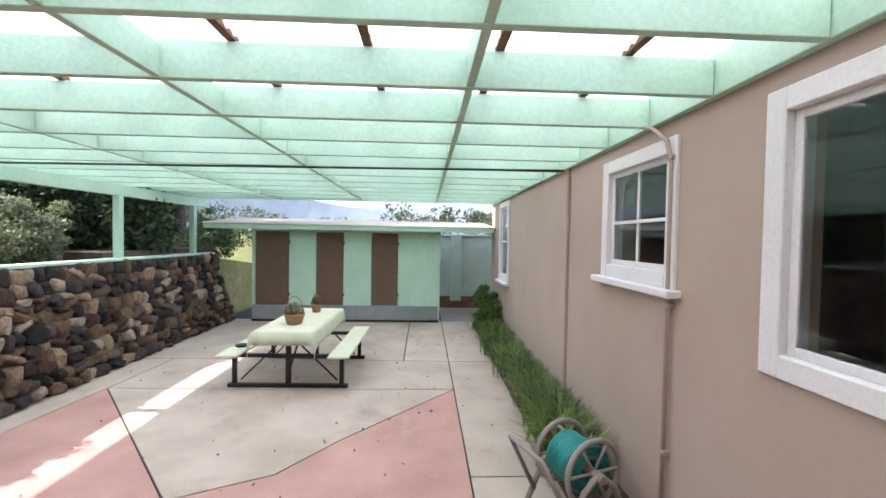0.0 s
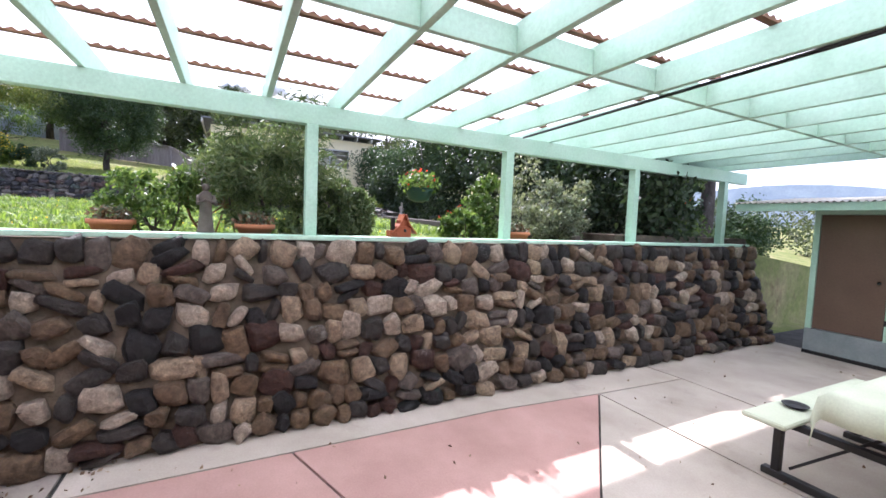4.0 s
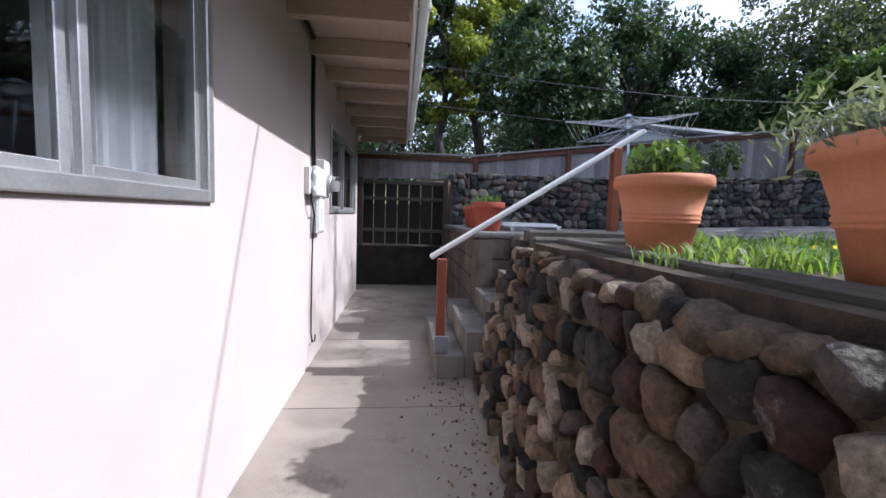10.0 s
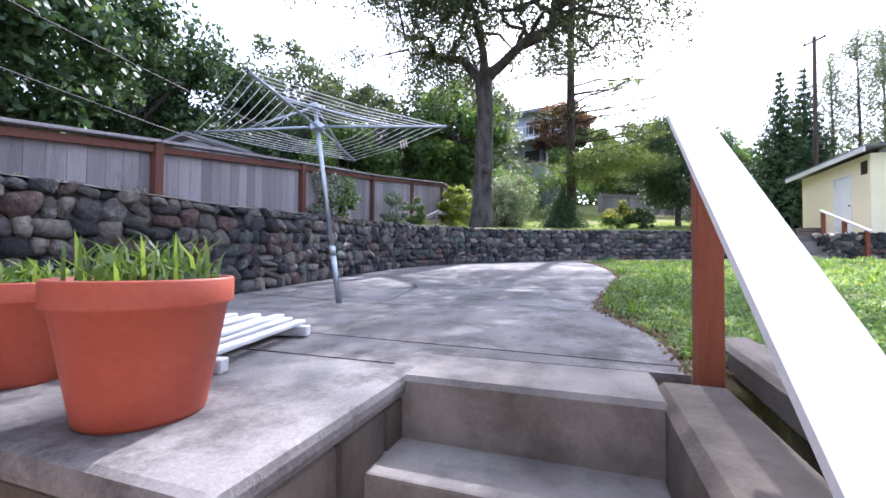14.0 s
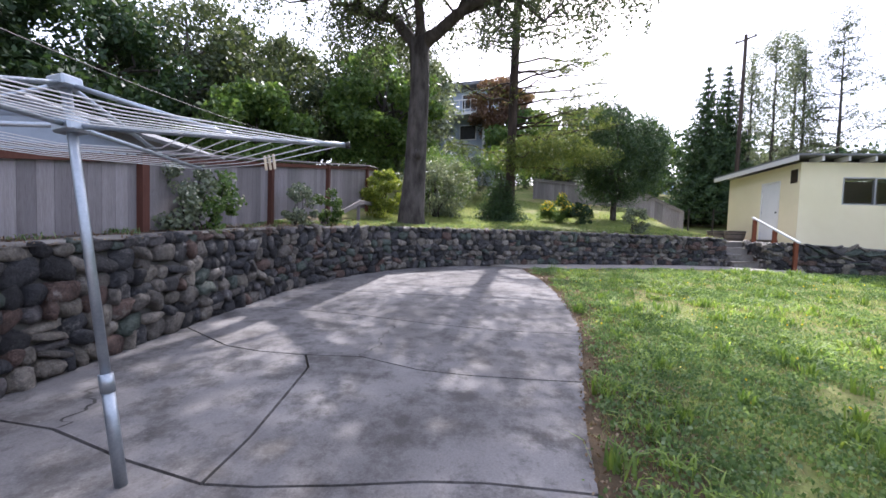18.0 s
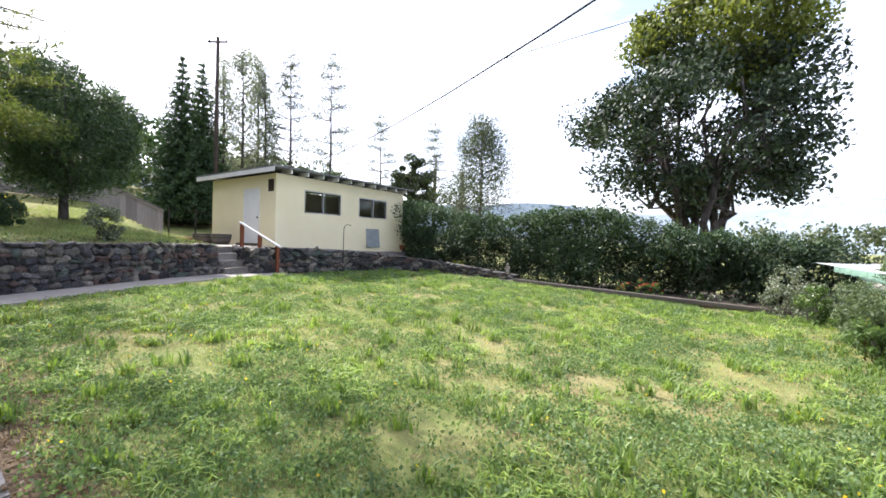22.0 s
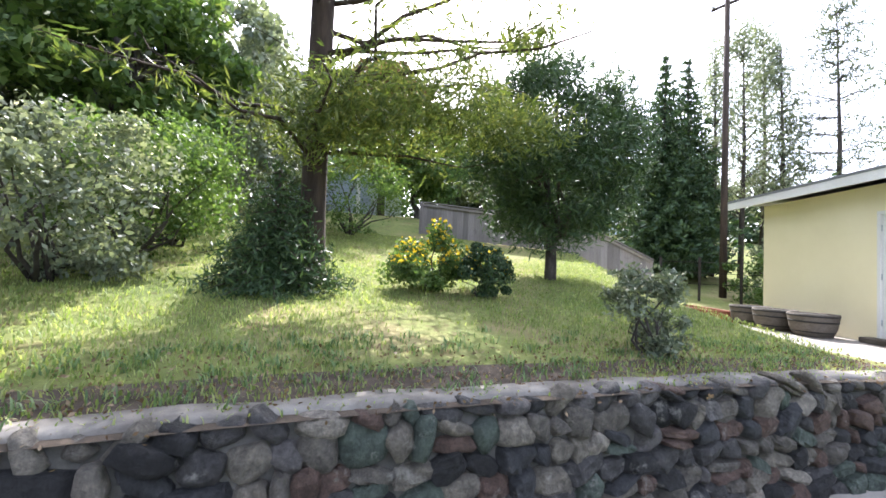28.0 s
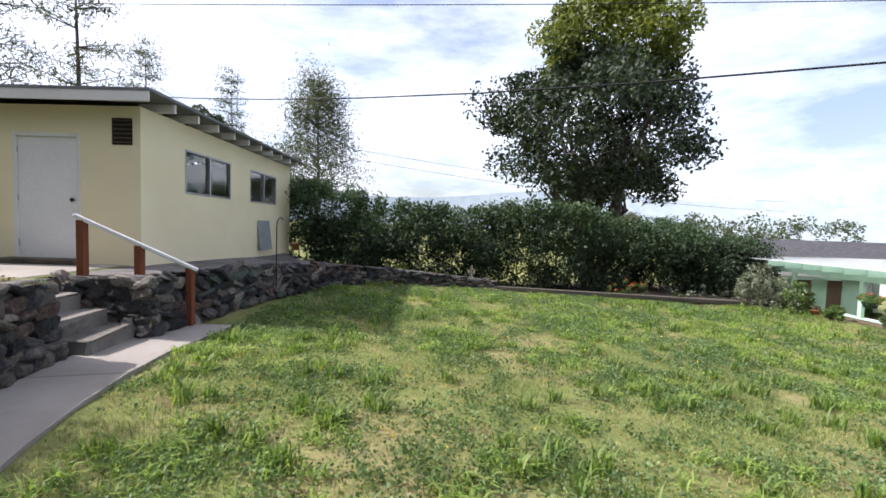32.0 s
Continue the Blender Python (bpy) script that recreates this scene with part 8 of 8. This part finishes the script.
part("blades", blades("blades", up(green), 0.05 + 0.055 * np.clip(fbm(green, 0.8, 9.0), -0.6, 1), 0.008, L_GRASS, rng, 0.9), None, lawn)["kind"] = "stuff"
part("straw", blades("straw", up(straw), 0.04, 0.006, L_STRAW, rng, 1.3), None, lawn)["kind"] = "stuff"
p = lawn_points(14000, -19, -4.3, -7.9, 6.4)
p = p[on_lawn(p)]
near_house = np.clip((p[:, 0] + 12.0) / 6.0, -0.3, 1) * np.clip((1.0 - p[:, 1]) / 5.0, -0.2, 1)
p = p[fbm(p, 0.7, 17.0) + 0.32 * near_house > 0.05 + rng.normal(size=len(p)) * 0.28]
cl = np.repeat(up(p, 0.0), 34, 0) + rng.normal(size=(34 * len(p), 3)) * [0.075, 0.075, 0.018] + [0, 0, 0.02]
part("clover", leaves("clover", cl, 0.034, 0.029, L_CLOVER, rng, 1.5), None, lawn)["kind"] = "stuff"
p = lawn_points(3200, -18.5, -4.4, -7.4, 6.2)
p = p[on_lawn(p)]
p = p[fbm(p, 0.9, 61.0) > -0.02]
rt = np.repeat(up(p), 22, 0) + rng.normal(size=(22 * len(p), 3)) * [0.05, 0.05, 0]
part("tufts", blades("tufts", rt, 0.11, 0.016, L_TUFT, rng, 1.5), None, lawn)["kind"] = "stuff"
p = lawn_points(700, -17, -4.4, -7.2, 4)
p = p[on_lawn(p)]
p = p[fbm(p, 0.8, 71.0) > 0.0]
part("blossom", leaves("blossom", up(p, 0.06), 0.03, 0.026, L_YELLOW, rng, 1.5), None, lawn)["kind"] = "stuff"
tuft = thing("lawn_weeds", (-11, -2, 1.4), "taller strap-leaved weeds in the lawn", "weeds")
tuft["kind"] = "stuff"
p = lawn_points(420, -18, -4.6, -7.6, 6)
p = p[on_lawn(p)]
roots = np.repeat(up(p), 26, 0) + rng.normal(size=(26 * len(p), 3)) * [0.05, 0.05, 0]
part("leaves", blades("leaves", roots - np.array([-11, -2, 1.4]), 0.19, 0.018, L_LAWNWEED, rng, 0.8), None, tuft)["kind"] = "stuff"
# grass of the slope
slope = tagged(new("slope_grass"), "long bright grass on the slope above the wall", "grass", kind="stuff")
p = np.column_stack([rng.uniform(-30, -14.5, 150000), rng.uniform(-13, -0.6, 150000)])
zs = np.array([hill_height(x, y) if behind_wall(x, y) and not (x > -24 and y > -1.4) else -9 for x, y in p[:110000]])
q = np.column_stack([p[:110000], zs])
q = q[(zs > 0)]
keep = fbm(q[:, :2], 0.4, 23.0) > -0.25 + rng.normal(size=len(q)) * 0.2
part("blades", blades("blades", q[keep], 0.055, 0.011, L_GRASS, rng, 0.8), None, slope)["kind"] = "stuff"
wp = []
for i in rng.integers(0, len(CURVE), 480):
    o2 = outward(CURVE, int(i))
    d = rng.uniform(0.35, 1.7)
    cx, cy = CURVE[i][0] + o2.x * d + rng.normal() * 0.15, CURVE[i][1] + o2.y * d + rng.normal() * 0.15
    wp.append(np.column_stack([cx + rng.normal(size=18) * 0.05, cy + rng.normal(size=18) * 0.05, np.full(18, hill_height(cx, cy) - 0.01)]))
part("border_weeds", blades("border_weeds", np.concatenate(wp), 0.09, 0.012, L_CLOVER, rng, 1.0), None, slope)["kind"] = "stuff"
litter = tagged(new("leaf_litter"), "scattered fallen leaves and grit", "leaves", kind="stuff")
lp = []
for _ in range(900):
    lp.append((-3.28 + abs(rng.normal()) * 0.20, rng.uniform(-7.3, 1.2), FLOOR + 0.008))
for _ in range(4200):
    x = rng.uniform(-16.4, -4.9)
    lp.append((x, edge(x) + abs(rng.normal()) * 0.42 - 0.05, 0))
for i in rng.integers(0, len(CURVE), 6500):
    o2 = outward(CURVE, int(i))
    d = rng.uniform(0.2, 1.3)
    lp.append((CURVE[i][0] + o2.x * d + rng.normal() * 0.2, CURVE[i][1] + o2.y * d + rng.normal() * 0.2, -1))
for _ in range(260):
    lp.append((rng.uniform(-3.0, 2.0), rng.uniform(0, 9), FLOOR + 0.006))
pts = np.array([(x, y, z if abs(z) < 0.5 and z != 0 else (lawn_z(x) + 0.01 if z == 0 else hill_height(x, y) + 0.03)) for x, y, z in lp])
part("leaves", leaves("leaves", pts, 0.034, 0.02, L_LITTER, rng, 0.0, spread=1.0), None, litter)["kind"] = "stuff"
for i, (x, y) in enumerate([(-4.95, -6.3), (-5.0, -3.4), (-4.75, -1.6), (-5.2, -0.2), (-4.6, -5.1), (-4.05, -3.1), (-4.7, 0.4), (-4.1, -1.5), (-4.15, -5.1)]):
    t = thing("grass_clump", (x, y, TERRACE - 0.03), "ragged clump of grass at the lawn edge", "grass", "clumps at the lawn edge")
    n = 240
    part("tuft", blades("tuft", np.column_stack([rng.normal(size=(n, 2)) * 0.13, np.zeros(n)]), 0.14, 0.012, L_LAWNWEED, rng, 0.8), None, t)["kind"] = "stuff"

# ---- beyond the garden ----
FENCE2 = [(-31.2, -7.0), (-30.6, -4.2), (-30.0, -1.6), (-29.3, 1.0)]
f2 = [(x, y, hill_height(x, y) + 1.2) for x, y in FENCE2]
fence_run("far_fence", f2, 0.2, hill_height, "weathered board fence at the top of the slope", post_m=M_WOOD_GREY, group="far fence bays")
wf = thing("wire_fence", (-29.2, 1.2, hill_height(-29.2, 1.2)), "open wire fence with thin posts", "fence")
for k in range(4):
    part("post", box(0.5 * k - 0.03, 0.5 * k + 0.03, 1.0 * k - 0.03, 1.0 * k + 0.03, -0.2, 1.35, 0.003), M_WOOD_DARK, wf)
for z in (0.5, 0.85, 1.2):
    part("wire", tube([(0, 0, z), (1.5, 3.0, z)], 0.012, 4), M_WOOD_DARK, wf)
upole = thing("utility_pole", (-29.6, 3.6, hill_height(-29.6, 3.6)), "tall wooden utility pole with a cross arm", "utility pole")
zt = 13.6 - hill_height(-29.6, 3.6)
part("pole", tube([(0, 0, -0.3), (0, 0, zt)], [0.12, 0.085], 10), M_BARK_RED, upole)
part("cross_arm", beam((-0.35, -0.35, zt - 0.3), (0.35, 0.35, zt - 0.2), 0.07, 0.08), M_BARK_RED, upole)
for s in (-0.3, 0, 0.3):
    part("insulator", lathe_into(bm_new(), [(0.04, 0), (0.06, 0.05), (0.03, 0.1)], 8, s, s), M_GREYPLASTIC, upole, at=(0, 0, zt - 0.2 + s * 0.1))
pole2 = thing("utility_pole", (-36.0, 33.0, 1.0), "distant wooden utility pole with arm", "utility pole")
part("pole", tube([(0, 0, 0), (0, 0, 12.0)], [0.16, 0.1], 8), M_BARK_RED, pole2)
part("cross_arm", beam((-0.9, -0.5, 11.6), (0.9, 0.5, 11.6), 0.1, 0.12), M_BARK_RED, pole2)


def wire(name, a, b, sag, r=0.012, label="dark overhead service wire"):
    a, b = Vector(a), Vector(b)
    pts = [tuple(a.lerp(b, k / 16) - Vector((0, 0, sag * 4 * (k / 16) * (1 - k / 16)))) for k in range(17)]
    m = (a + b) / 2
    ob = tagged(new(name, as_mesh(tube([tuple(Vector(p) - m) for p in pts], r, 5), name, M_CABLE)), label, "wire")
    ob.location = m


wire("overhead_wire", (-26.0, 6.5, 9.63), (0.0, 3.9, 9.5), 0.1, 0.012)
wire("overhead_wire", (-26.0, 4.64, 6.81), (0.0, -8.38, 5.68), 1.25, 0.010, "twisted black overhead service cable")
wire("overhead_wire", (-29.6, 3.6, 13.3), (-36, 33, 12.6), 0.8)
wire("overhead_wire", (-36, 33, 12.5), (30, 46, 8.0), 1.2, 0.02)
wire("overhead_wire", (-36, 33, 11.6), (30, 46, 6.8), 1.2, 0.02)
wire("fence_line_wire", (0.0, -15.5, 6.2), (-30.0, -20.5, 8.0), 0.9, 0.014)
wire("fence_line_wire", (0.0, -15.3, 5.0), (-30.0, -20.0, 6.6), 0.9, 0.014)

# wooded hillside behind the board fence and round the slope
def zf(x, y):
    return 2.4 + max(0.0, -14.5 - y) * 0.10 if y < -13 and x > -24 else (hill_height(x, y) if x < -18 else 1.0)


WOODS = [
    # kind, x, y, height, spread, material, label, low
    ("b", -1.5, -27, 15.5, 3.4, L_DARK, "tall dark cypress-like tree behind the fence", 0.06),
    ("b", -4.6, -26, 13.0, 2.6, L_BRIGHT, "yellow-green tree behind the fence", 0.22),
    ("b", -7.2, -28, 14.5, 2.8, L_BRIGHT, "tall yellow-green tree with upright boughs", 0.25),
    ("c", -11.5, -30, 19.0, 4.2, L_DARK, "tall dark redwood behind the fence", 0.05),
    ("b", -15.5, -27, 10.5, 3.9, L_DARK, "broad dark oak behind the fence", 0.12),
    ("b", -9.0, -23, 8.5, 3.0, L_DARK, "dark bay tree behind the fence", 0.1),
    ("c", -21.0, -36, 19.5, 3.2, L_DARK, "distant fir with open boughs", 0.15),
    ("c", -23.5, -37, 19.0, 2.4, L_DARK, "slim distant dark green fir", 0.15),
    ("b", -20.5, -27, 9.0, 4.2, L_DARK, "rounded dark live oak", 0.1),
    ("b", -26.0, -27, 10.0, 5.0, L_OAK, "broad live oak on the hill", 0.08),
    ("b", -23.0, -20.5, 6.2, 2.9, L_MID, "leafy green tree over the fence", 0.1),
    ("b", -29.0, -21, 7.8, 4.6, L_OAK, "large live oak behind the slope", 0.06),
    ("b", -27.5, -15.5, 7.6, 3.2, L_MID, "green tree beside the slope", 0.1),
    # pale grey leaves here put the hazy air into the oak's colour
    ("b", -32.0, -16, 8.6, 4.2, L_GREY, "large oak at the slope's edge, haze greyed into its leaf colour", 0.08),
    ("b", -38.5, -9.6, 8.6, 2.4, L_RUSTY, "tree with rust-red young leaves", 0.45),
    ("b", -36.5, -7.5, 5.6, 2.8, L_MID, "light green tree at the top fence", 0.12),
    ("b", -43.0, -3.5, 7.0, 5.0, L_OAK, "rounded live oak on the hill", 0.05),
    ("b", -47.0, 2.0, 7.0, 5.0, L_MID, "light green tree on the hill", 0.05),
    ("b", -31.0, 22.0, 9.0, 2.2, L_OAK, "grey-green tree behind the shed", 0.15),
    ("c", -36.0, 39.0, 12.5, 2.4, L_OAK, "slim conifer beyond the hedge", 0.1),
    ("b", -24.0, 45.0, 7.0, 4.5, L_DARK, "low dark trees beyond the hedge", 0.05),
    ("b", 14.0, 60.0, 7.0, 4.5, L_OAK, "distant rounded dark green tree", 0.1),
    ("b", 26.0, 66.0, 6.5, 5.0, L_DARK, "distant rounded dark green tree", 0.1),
    ("b", 6.0, -26, 13.0, 4.0, L_DARK, "dark tree behind the house", 0.1),
    ("b", -33.0, -27, 9.5, 5.0, L_OAK, "broad dark hill oak tree", 0.05),
    # same grey leaf colour on this hill oak, again for haze
    ("b", -40.0, -20, 9.0, 5.0, L_GREY, "broad dark hill oak tree", 0.05),
]
for i, (kind, x, y, h, s, m, lb, lw) in enumerate(WOODS):
    z = zf(x, y)
    if y > 8:
        z = ground_height(x, y) + (0 if x > -30 else 0)
    if kind == "b":
        cl = int(46 + 10 * s)
        broadleaf("background_tree", (x, y, z), h, s, 0.10 + h * 0.016, m, lb, 300 + i, lw, cl, 200 if s > 2 else 110, max(0.55, s * 0.27), (0.30, 0.16), group="trees round the garden", limbs=10)
    else:
        conifer("background_tree", (x, y, z), h, s, 0.10 + h * 0.012, m, lb, 300 + i, lw, int(18 + h), 110, (0.36, 0.09), 0.2, gaps=0.12, group="trees round the garden")

# thin trees behind the shed
G_ = "trees round the garden"
for i, (x, y, h, s) in enumerate(((-33.2, 3.4, 10.0, 2.0), (-34.0, 4.9, 10.2, 1.9))):
    conifer("background_tree", (x, y, hill_height(x, y)), h, s, 0.16, L_DARK, "dense dark pointed conifer at the top of the slope", 360 + i, 0.03, 26, 300, (0.26, 0.08), -0.12, group=G_)
for i, (x, y, h, s) in enumerate(((-34.4, 6.4, 11.0, 1.3), (-34.2, 7.6, 11.8, 1.4), (-35.0, 9.2, 12.2, 1.5), (-33.6, 8.9, 11.0, 1.3))):
    airy_tree("background_tree", (x, y, ground_height(x, y)), h, s, L_GREY, "thin airy grey-green eucalyptus tree behind the shed", 370 + i, 0.2, 64, 30, (0.24, 0.06), 0.9, group=G_)
for i, (x, y, h, s) in enumerate(((-31.6, 9.5, 11.6, 2.1), (-30.8, 12.3, 13.0, 2.5), (-33.5, 20.5, 11.6, 2.4), (-30.0, 24.2, 12.4, 2.3))):
    airy_tree("background_tree", (x, y, ground_height(x, y)), h, s, L_OAK, "open tiered dark pine behind the shed", 380 + i, 0.3, 62, 26, (0.26, 0.045), 0.22, 1, group=G_)
airy_tree("background_tree", (-22.8, 20.6, ground_height(-22.8, 20.6)), 12.0, 3.3, L_OAK, "rounded airy evergreen pine beyond the hedge", 388, 0.34, 130, 70, (0.26, 0.05), 0.5, group=G_)
for i, (x, y, r) in enumerate(((-28.6, 4.2, (1.2, 1.1, 0.9)), (-30.2, 6.4, (1.5, 1.4, 1.2)), (-31.5, 9.0, (1.6, 1.6, 1.3)))):
    bush("background_bush", (x, y, hill_height(x, y) - 0.1), r, L_GREY if i else L_MID, "loose pale shrub behind the garden shed", 390 + i, 30, 120, (0.14, 0.07), group="shrubs behind the shed")

# low woods that close the view
rng = np.random.default_rng(99)
woods = tagged(new("far_woods"), "dense dark woodland closing the view", "woods", kind="stuff")
for nm, m, rows in (("dark_foliage", L_DARK, [(-60, -44, -45, 30), (-50, 12, -52, -40), (-34, -25, -40, -29)]), ("green_foliage", L_OAK, [(-64, -50, -40, 40), (-46, 10, -58, -46), (-30, 60, 62, 85)])):
    pts = []
    for xa, xb, ya, yb in rows:
        for _ in range(150):
            x, y = rng.uniform(xa, xb), rng.uniform(ya, yb)
            z = ground_height(x, y) + rng.uniform(0.5, 6.5)
            r = rng.uniform(1.3, 2.6)
            pts.append(np.array([x, y, z]) + unit(rng.normal(size=(120, 3))) * (rng.uniform(0.3, 1, (120, 1)) ** 0.5) * [r, r, r * 0.8])
    part(nm, leaves(nm, np.concatenate(pts), 0.55, 0.32, m, rng), None, woods)["kind"] = "stuff"

# house on the hill behind the oak
hh = thing("hill_house", pose(-43.5, -14.6, 9.4, 0, 0, 78), "grey two-storey house with balconies on the hill", "house")
part("lower_wall", box(-5, 5, -3, 3, -4.5, 2.7), M_BLUEGREY, hh)
part("upper_wall", box(-4.4, 4.6, -2.6, 3, 2.9, 5.3), M_BLUEGREY, hh)
part("roof", box(-5.2, 5.3, -3.6, 3.6, 5.3, 5.6, 0.05), M_ROOF_GREY, hh)
dk = part("balcony", box(-5.2, 5.2, -4.6, -3.0, 2.6, 2.85, 0.02), M_WHITE, hh)
for k in range(22):
    part("baluster", box(-5.1 + k * 0.485, -5.06 + k * 0.485, -4.55, -4.5, 2.85, 3.75), M_WHITE, dk)
part("balcony_rail", box(-5.2, 5.2, -4.6, -4.48, 3.75, 3.83), M_WHITE, dk)
for x in (-4.8, -1.6, 1.6, 4.8):
    part("balcony_post", box(x - 0.08, x + 0.08, -4.5, -4.34, -4.5, 2.6), M_WHITE, hh)
for x in (-3.4, -0.2, 3.0):
    for z in (0.9, 3.6):
        wd = part("window", box(x - 0.75, x + 0.75, -3.03 if z < 2 else -2.63, -2.9 if z < 2 else -2.5, z, z + 1.25, 0.01), M_WHITE, hh)
        part("pane", box(x - 0.68, x + 0.68, -3.05 if z < 2 else -2.65, -3.03 if z < 2 else -2.63, z + 0.07, z + 1.18), M_BLACK, wd)

# neighbour's low building behind the board fence
nb = thing("neighbour_shed", pose(-13.5, -18.0, 2.45, 0, 0, 8), "neighbour's blue-grey shed with a grey roof", "shed")
part("wall", box(-2.4, 2.4, -1.5, 1.5, 0, 2.15), M_BLUEGREY, nb)
bm = bm_new()
vs = [bm.verts.new(p) for p in ((-2.7, -1.9, 2.05), (2.7, -1.9, 2.05), (2.7, 0, 2.65), (-2.7, 0, 2.65), (-2.7, 1.9, 2.05), (2.7, 1.9, 2.05))]
bm.faces.new((vs[0], vs[1], vs[2], vs[3]))
bm.faces.new((vs[3], vs[2], vs[5], vs[4]))
ob = part("roof", bm, M_ROOF_GREY, nb)
sd = ob.modifiers.new("thick", "SOLIDIFY")
sd.thickness = 0.08
for x in (-2.4, 2.4):
    bm = bm_new()
    bm.faces.new([bm.verts.new(p) for p in ((x, -1.5, 2.1), (x, 1.5, 2.1), (x, 0, 2.6))])
    part("gable", bm, M_BLUEGREY, nb)
nb2 = thing("neighbour_roof", (-0.2, -21.5, -0.6), "neighbour's mossy shingled roof behind the fence", "house")
part("wall", box(-3, 5, -2, 2, 0, 2.6), M_STUCCO, nb2)
bm = bm_new()
vs = [bm.verts.new(p) for p in ((-3.5, 2.4, 2.5), (5.5, 2.4, 2.5), (5.5, -0.4, 3.5), (-3.5, -0.4, 3.5), (-3.5, -3.0, 2.5), (5.5, -3.0, 2.5))]
bm.faces.new((vs[0], vs[1], vs[2], vs[3]))
bm.faces.new((vs[3], vs[2], vs[5], vs[4]))
part("roof", bm, surface("mossy_shingles", (0.20, 0.16, 0.08), (0.32, 0.27, 0.13), 4, 40, 0.95, 0.4), nb2)
nb3 = thing("neighbour_house", pose(14.0, 24.0, -0.4, 0, 0, -35), "neighbour's low pale house with a dark roof", "house")
part("wall", box(-6, 6, -3.5, 3.5, 0, 2.7), M_WHITE, nb3)
bm = bm_new()
vs = [bm.verts.new(p) for p in ((-6.6, -4.1, 2.6), (6.6, -4.1, 2.6), (5.0, 0, 3.7), (-5.0, 0, 3.7), (-6.6, 4.1, 2.6), (6.6, 4.1, 2.6))]
for f in ((0, 1, 2, 3), (3, 2, 5, 4), (1, 5, 2), (4, 0, 3)):
    bm.faces.new([vs[q] for q in f])
part("roof", bm, M_ROOF_DARK, nb3, "dark shingled roof")
# far hills, their pale blue-grey standing in for haze in the air
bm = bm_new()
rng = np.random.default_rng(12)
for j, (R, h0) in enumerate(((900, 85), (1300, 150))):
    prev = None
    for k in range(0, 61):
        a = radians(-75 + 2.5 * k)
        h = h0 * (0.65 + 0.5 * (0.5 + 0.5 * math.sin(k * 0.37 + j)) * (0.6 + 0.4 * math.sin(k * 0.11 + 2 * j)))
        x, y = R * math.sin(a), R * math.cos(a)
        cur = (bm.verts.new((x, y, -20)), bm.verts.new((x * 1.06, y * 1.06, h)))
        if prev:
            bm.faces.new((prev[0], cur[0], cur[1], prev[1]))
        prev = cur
setting("backdrop_hills", bm, M_HILL, "line of distant hills with haze painted into their pale colour", "hills")
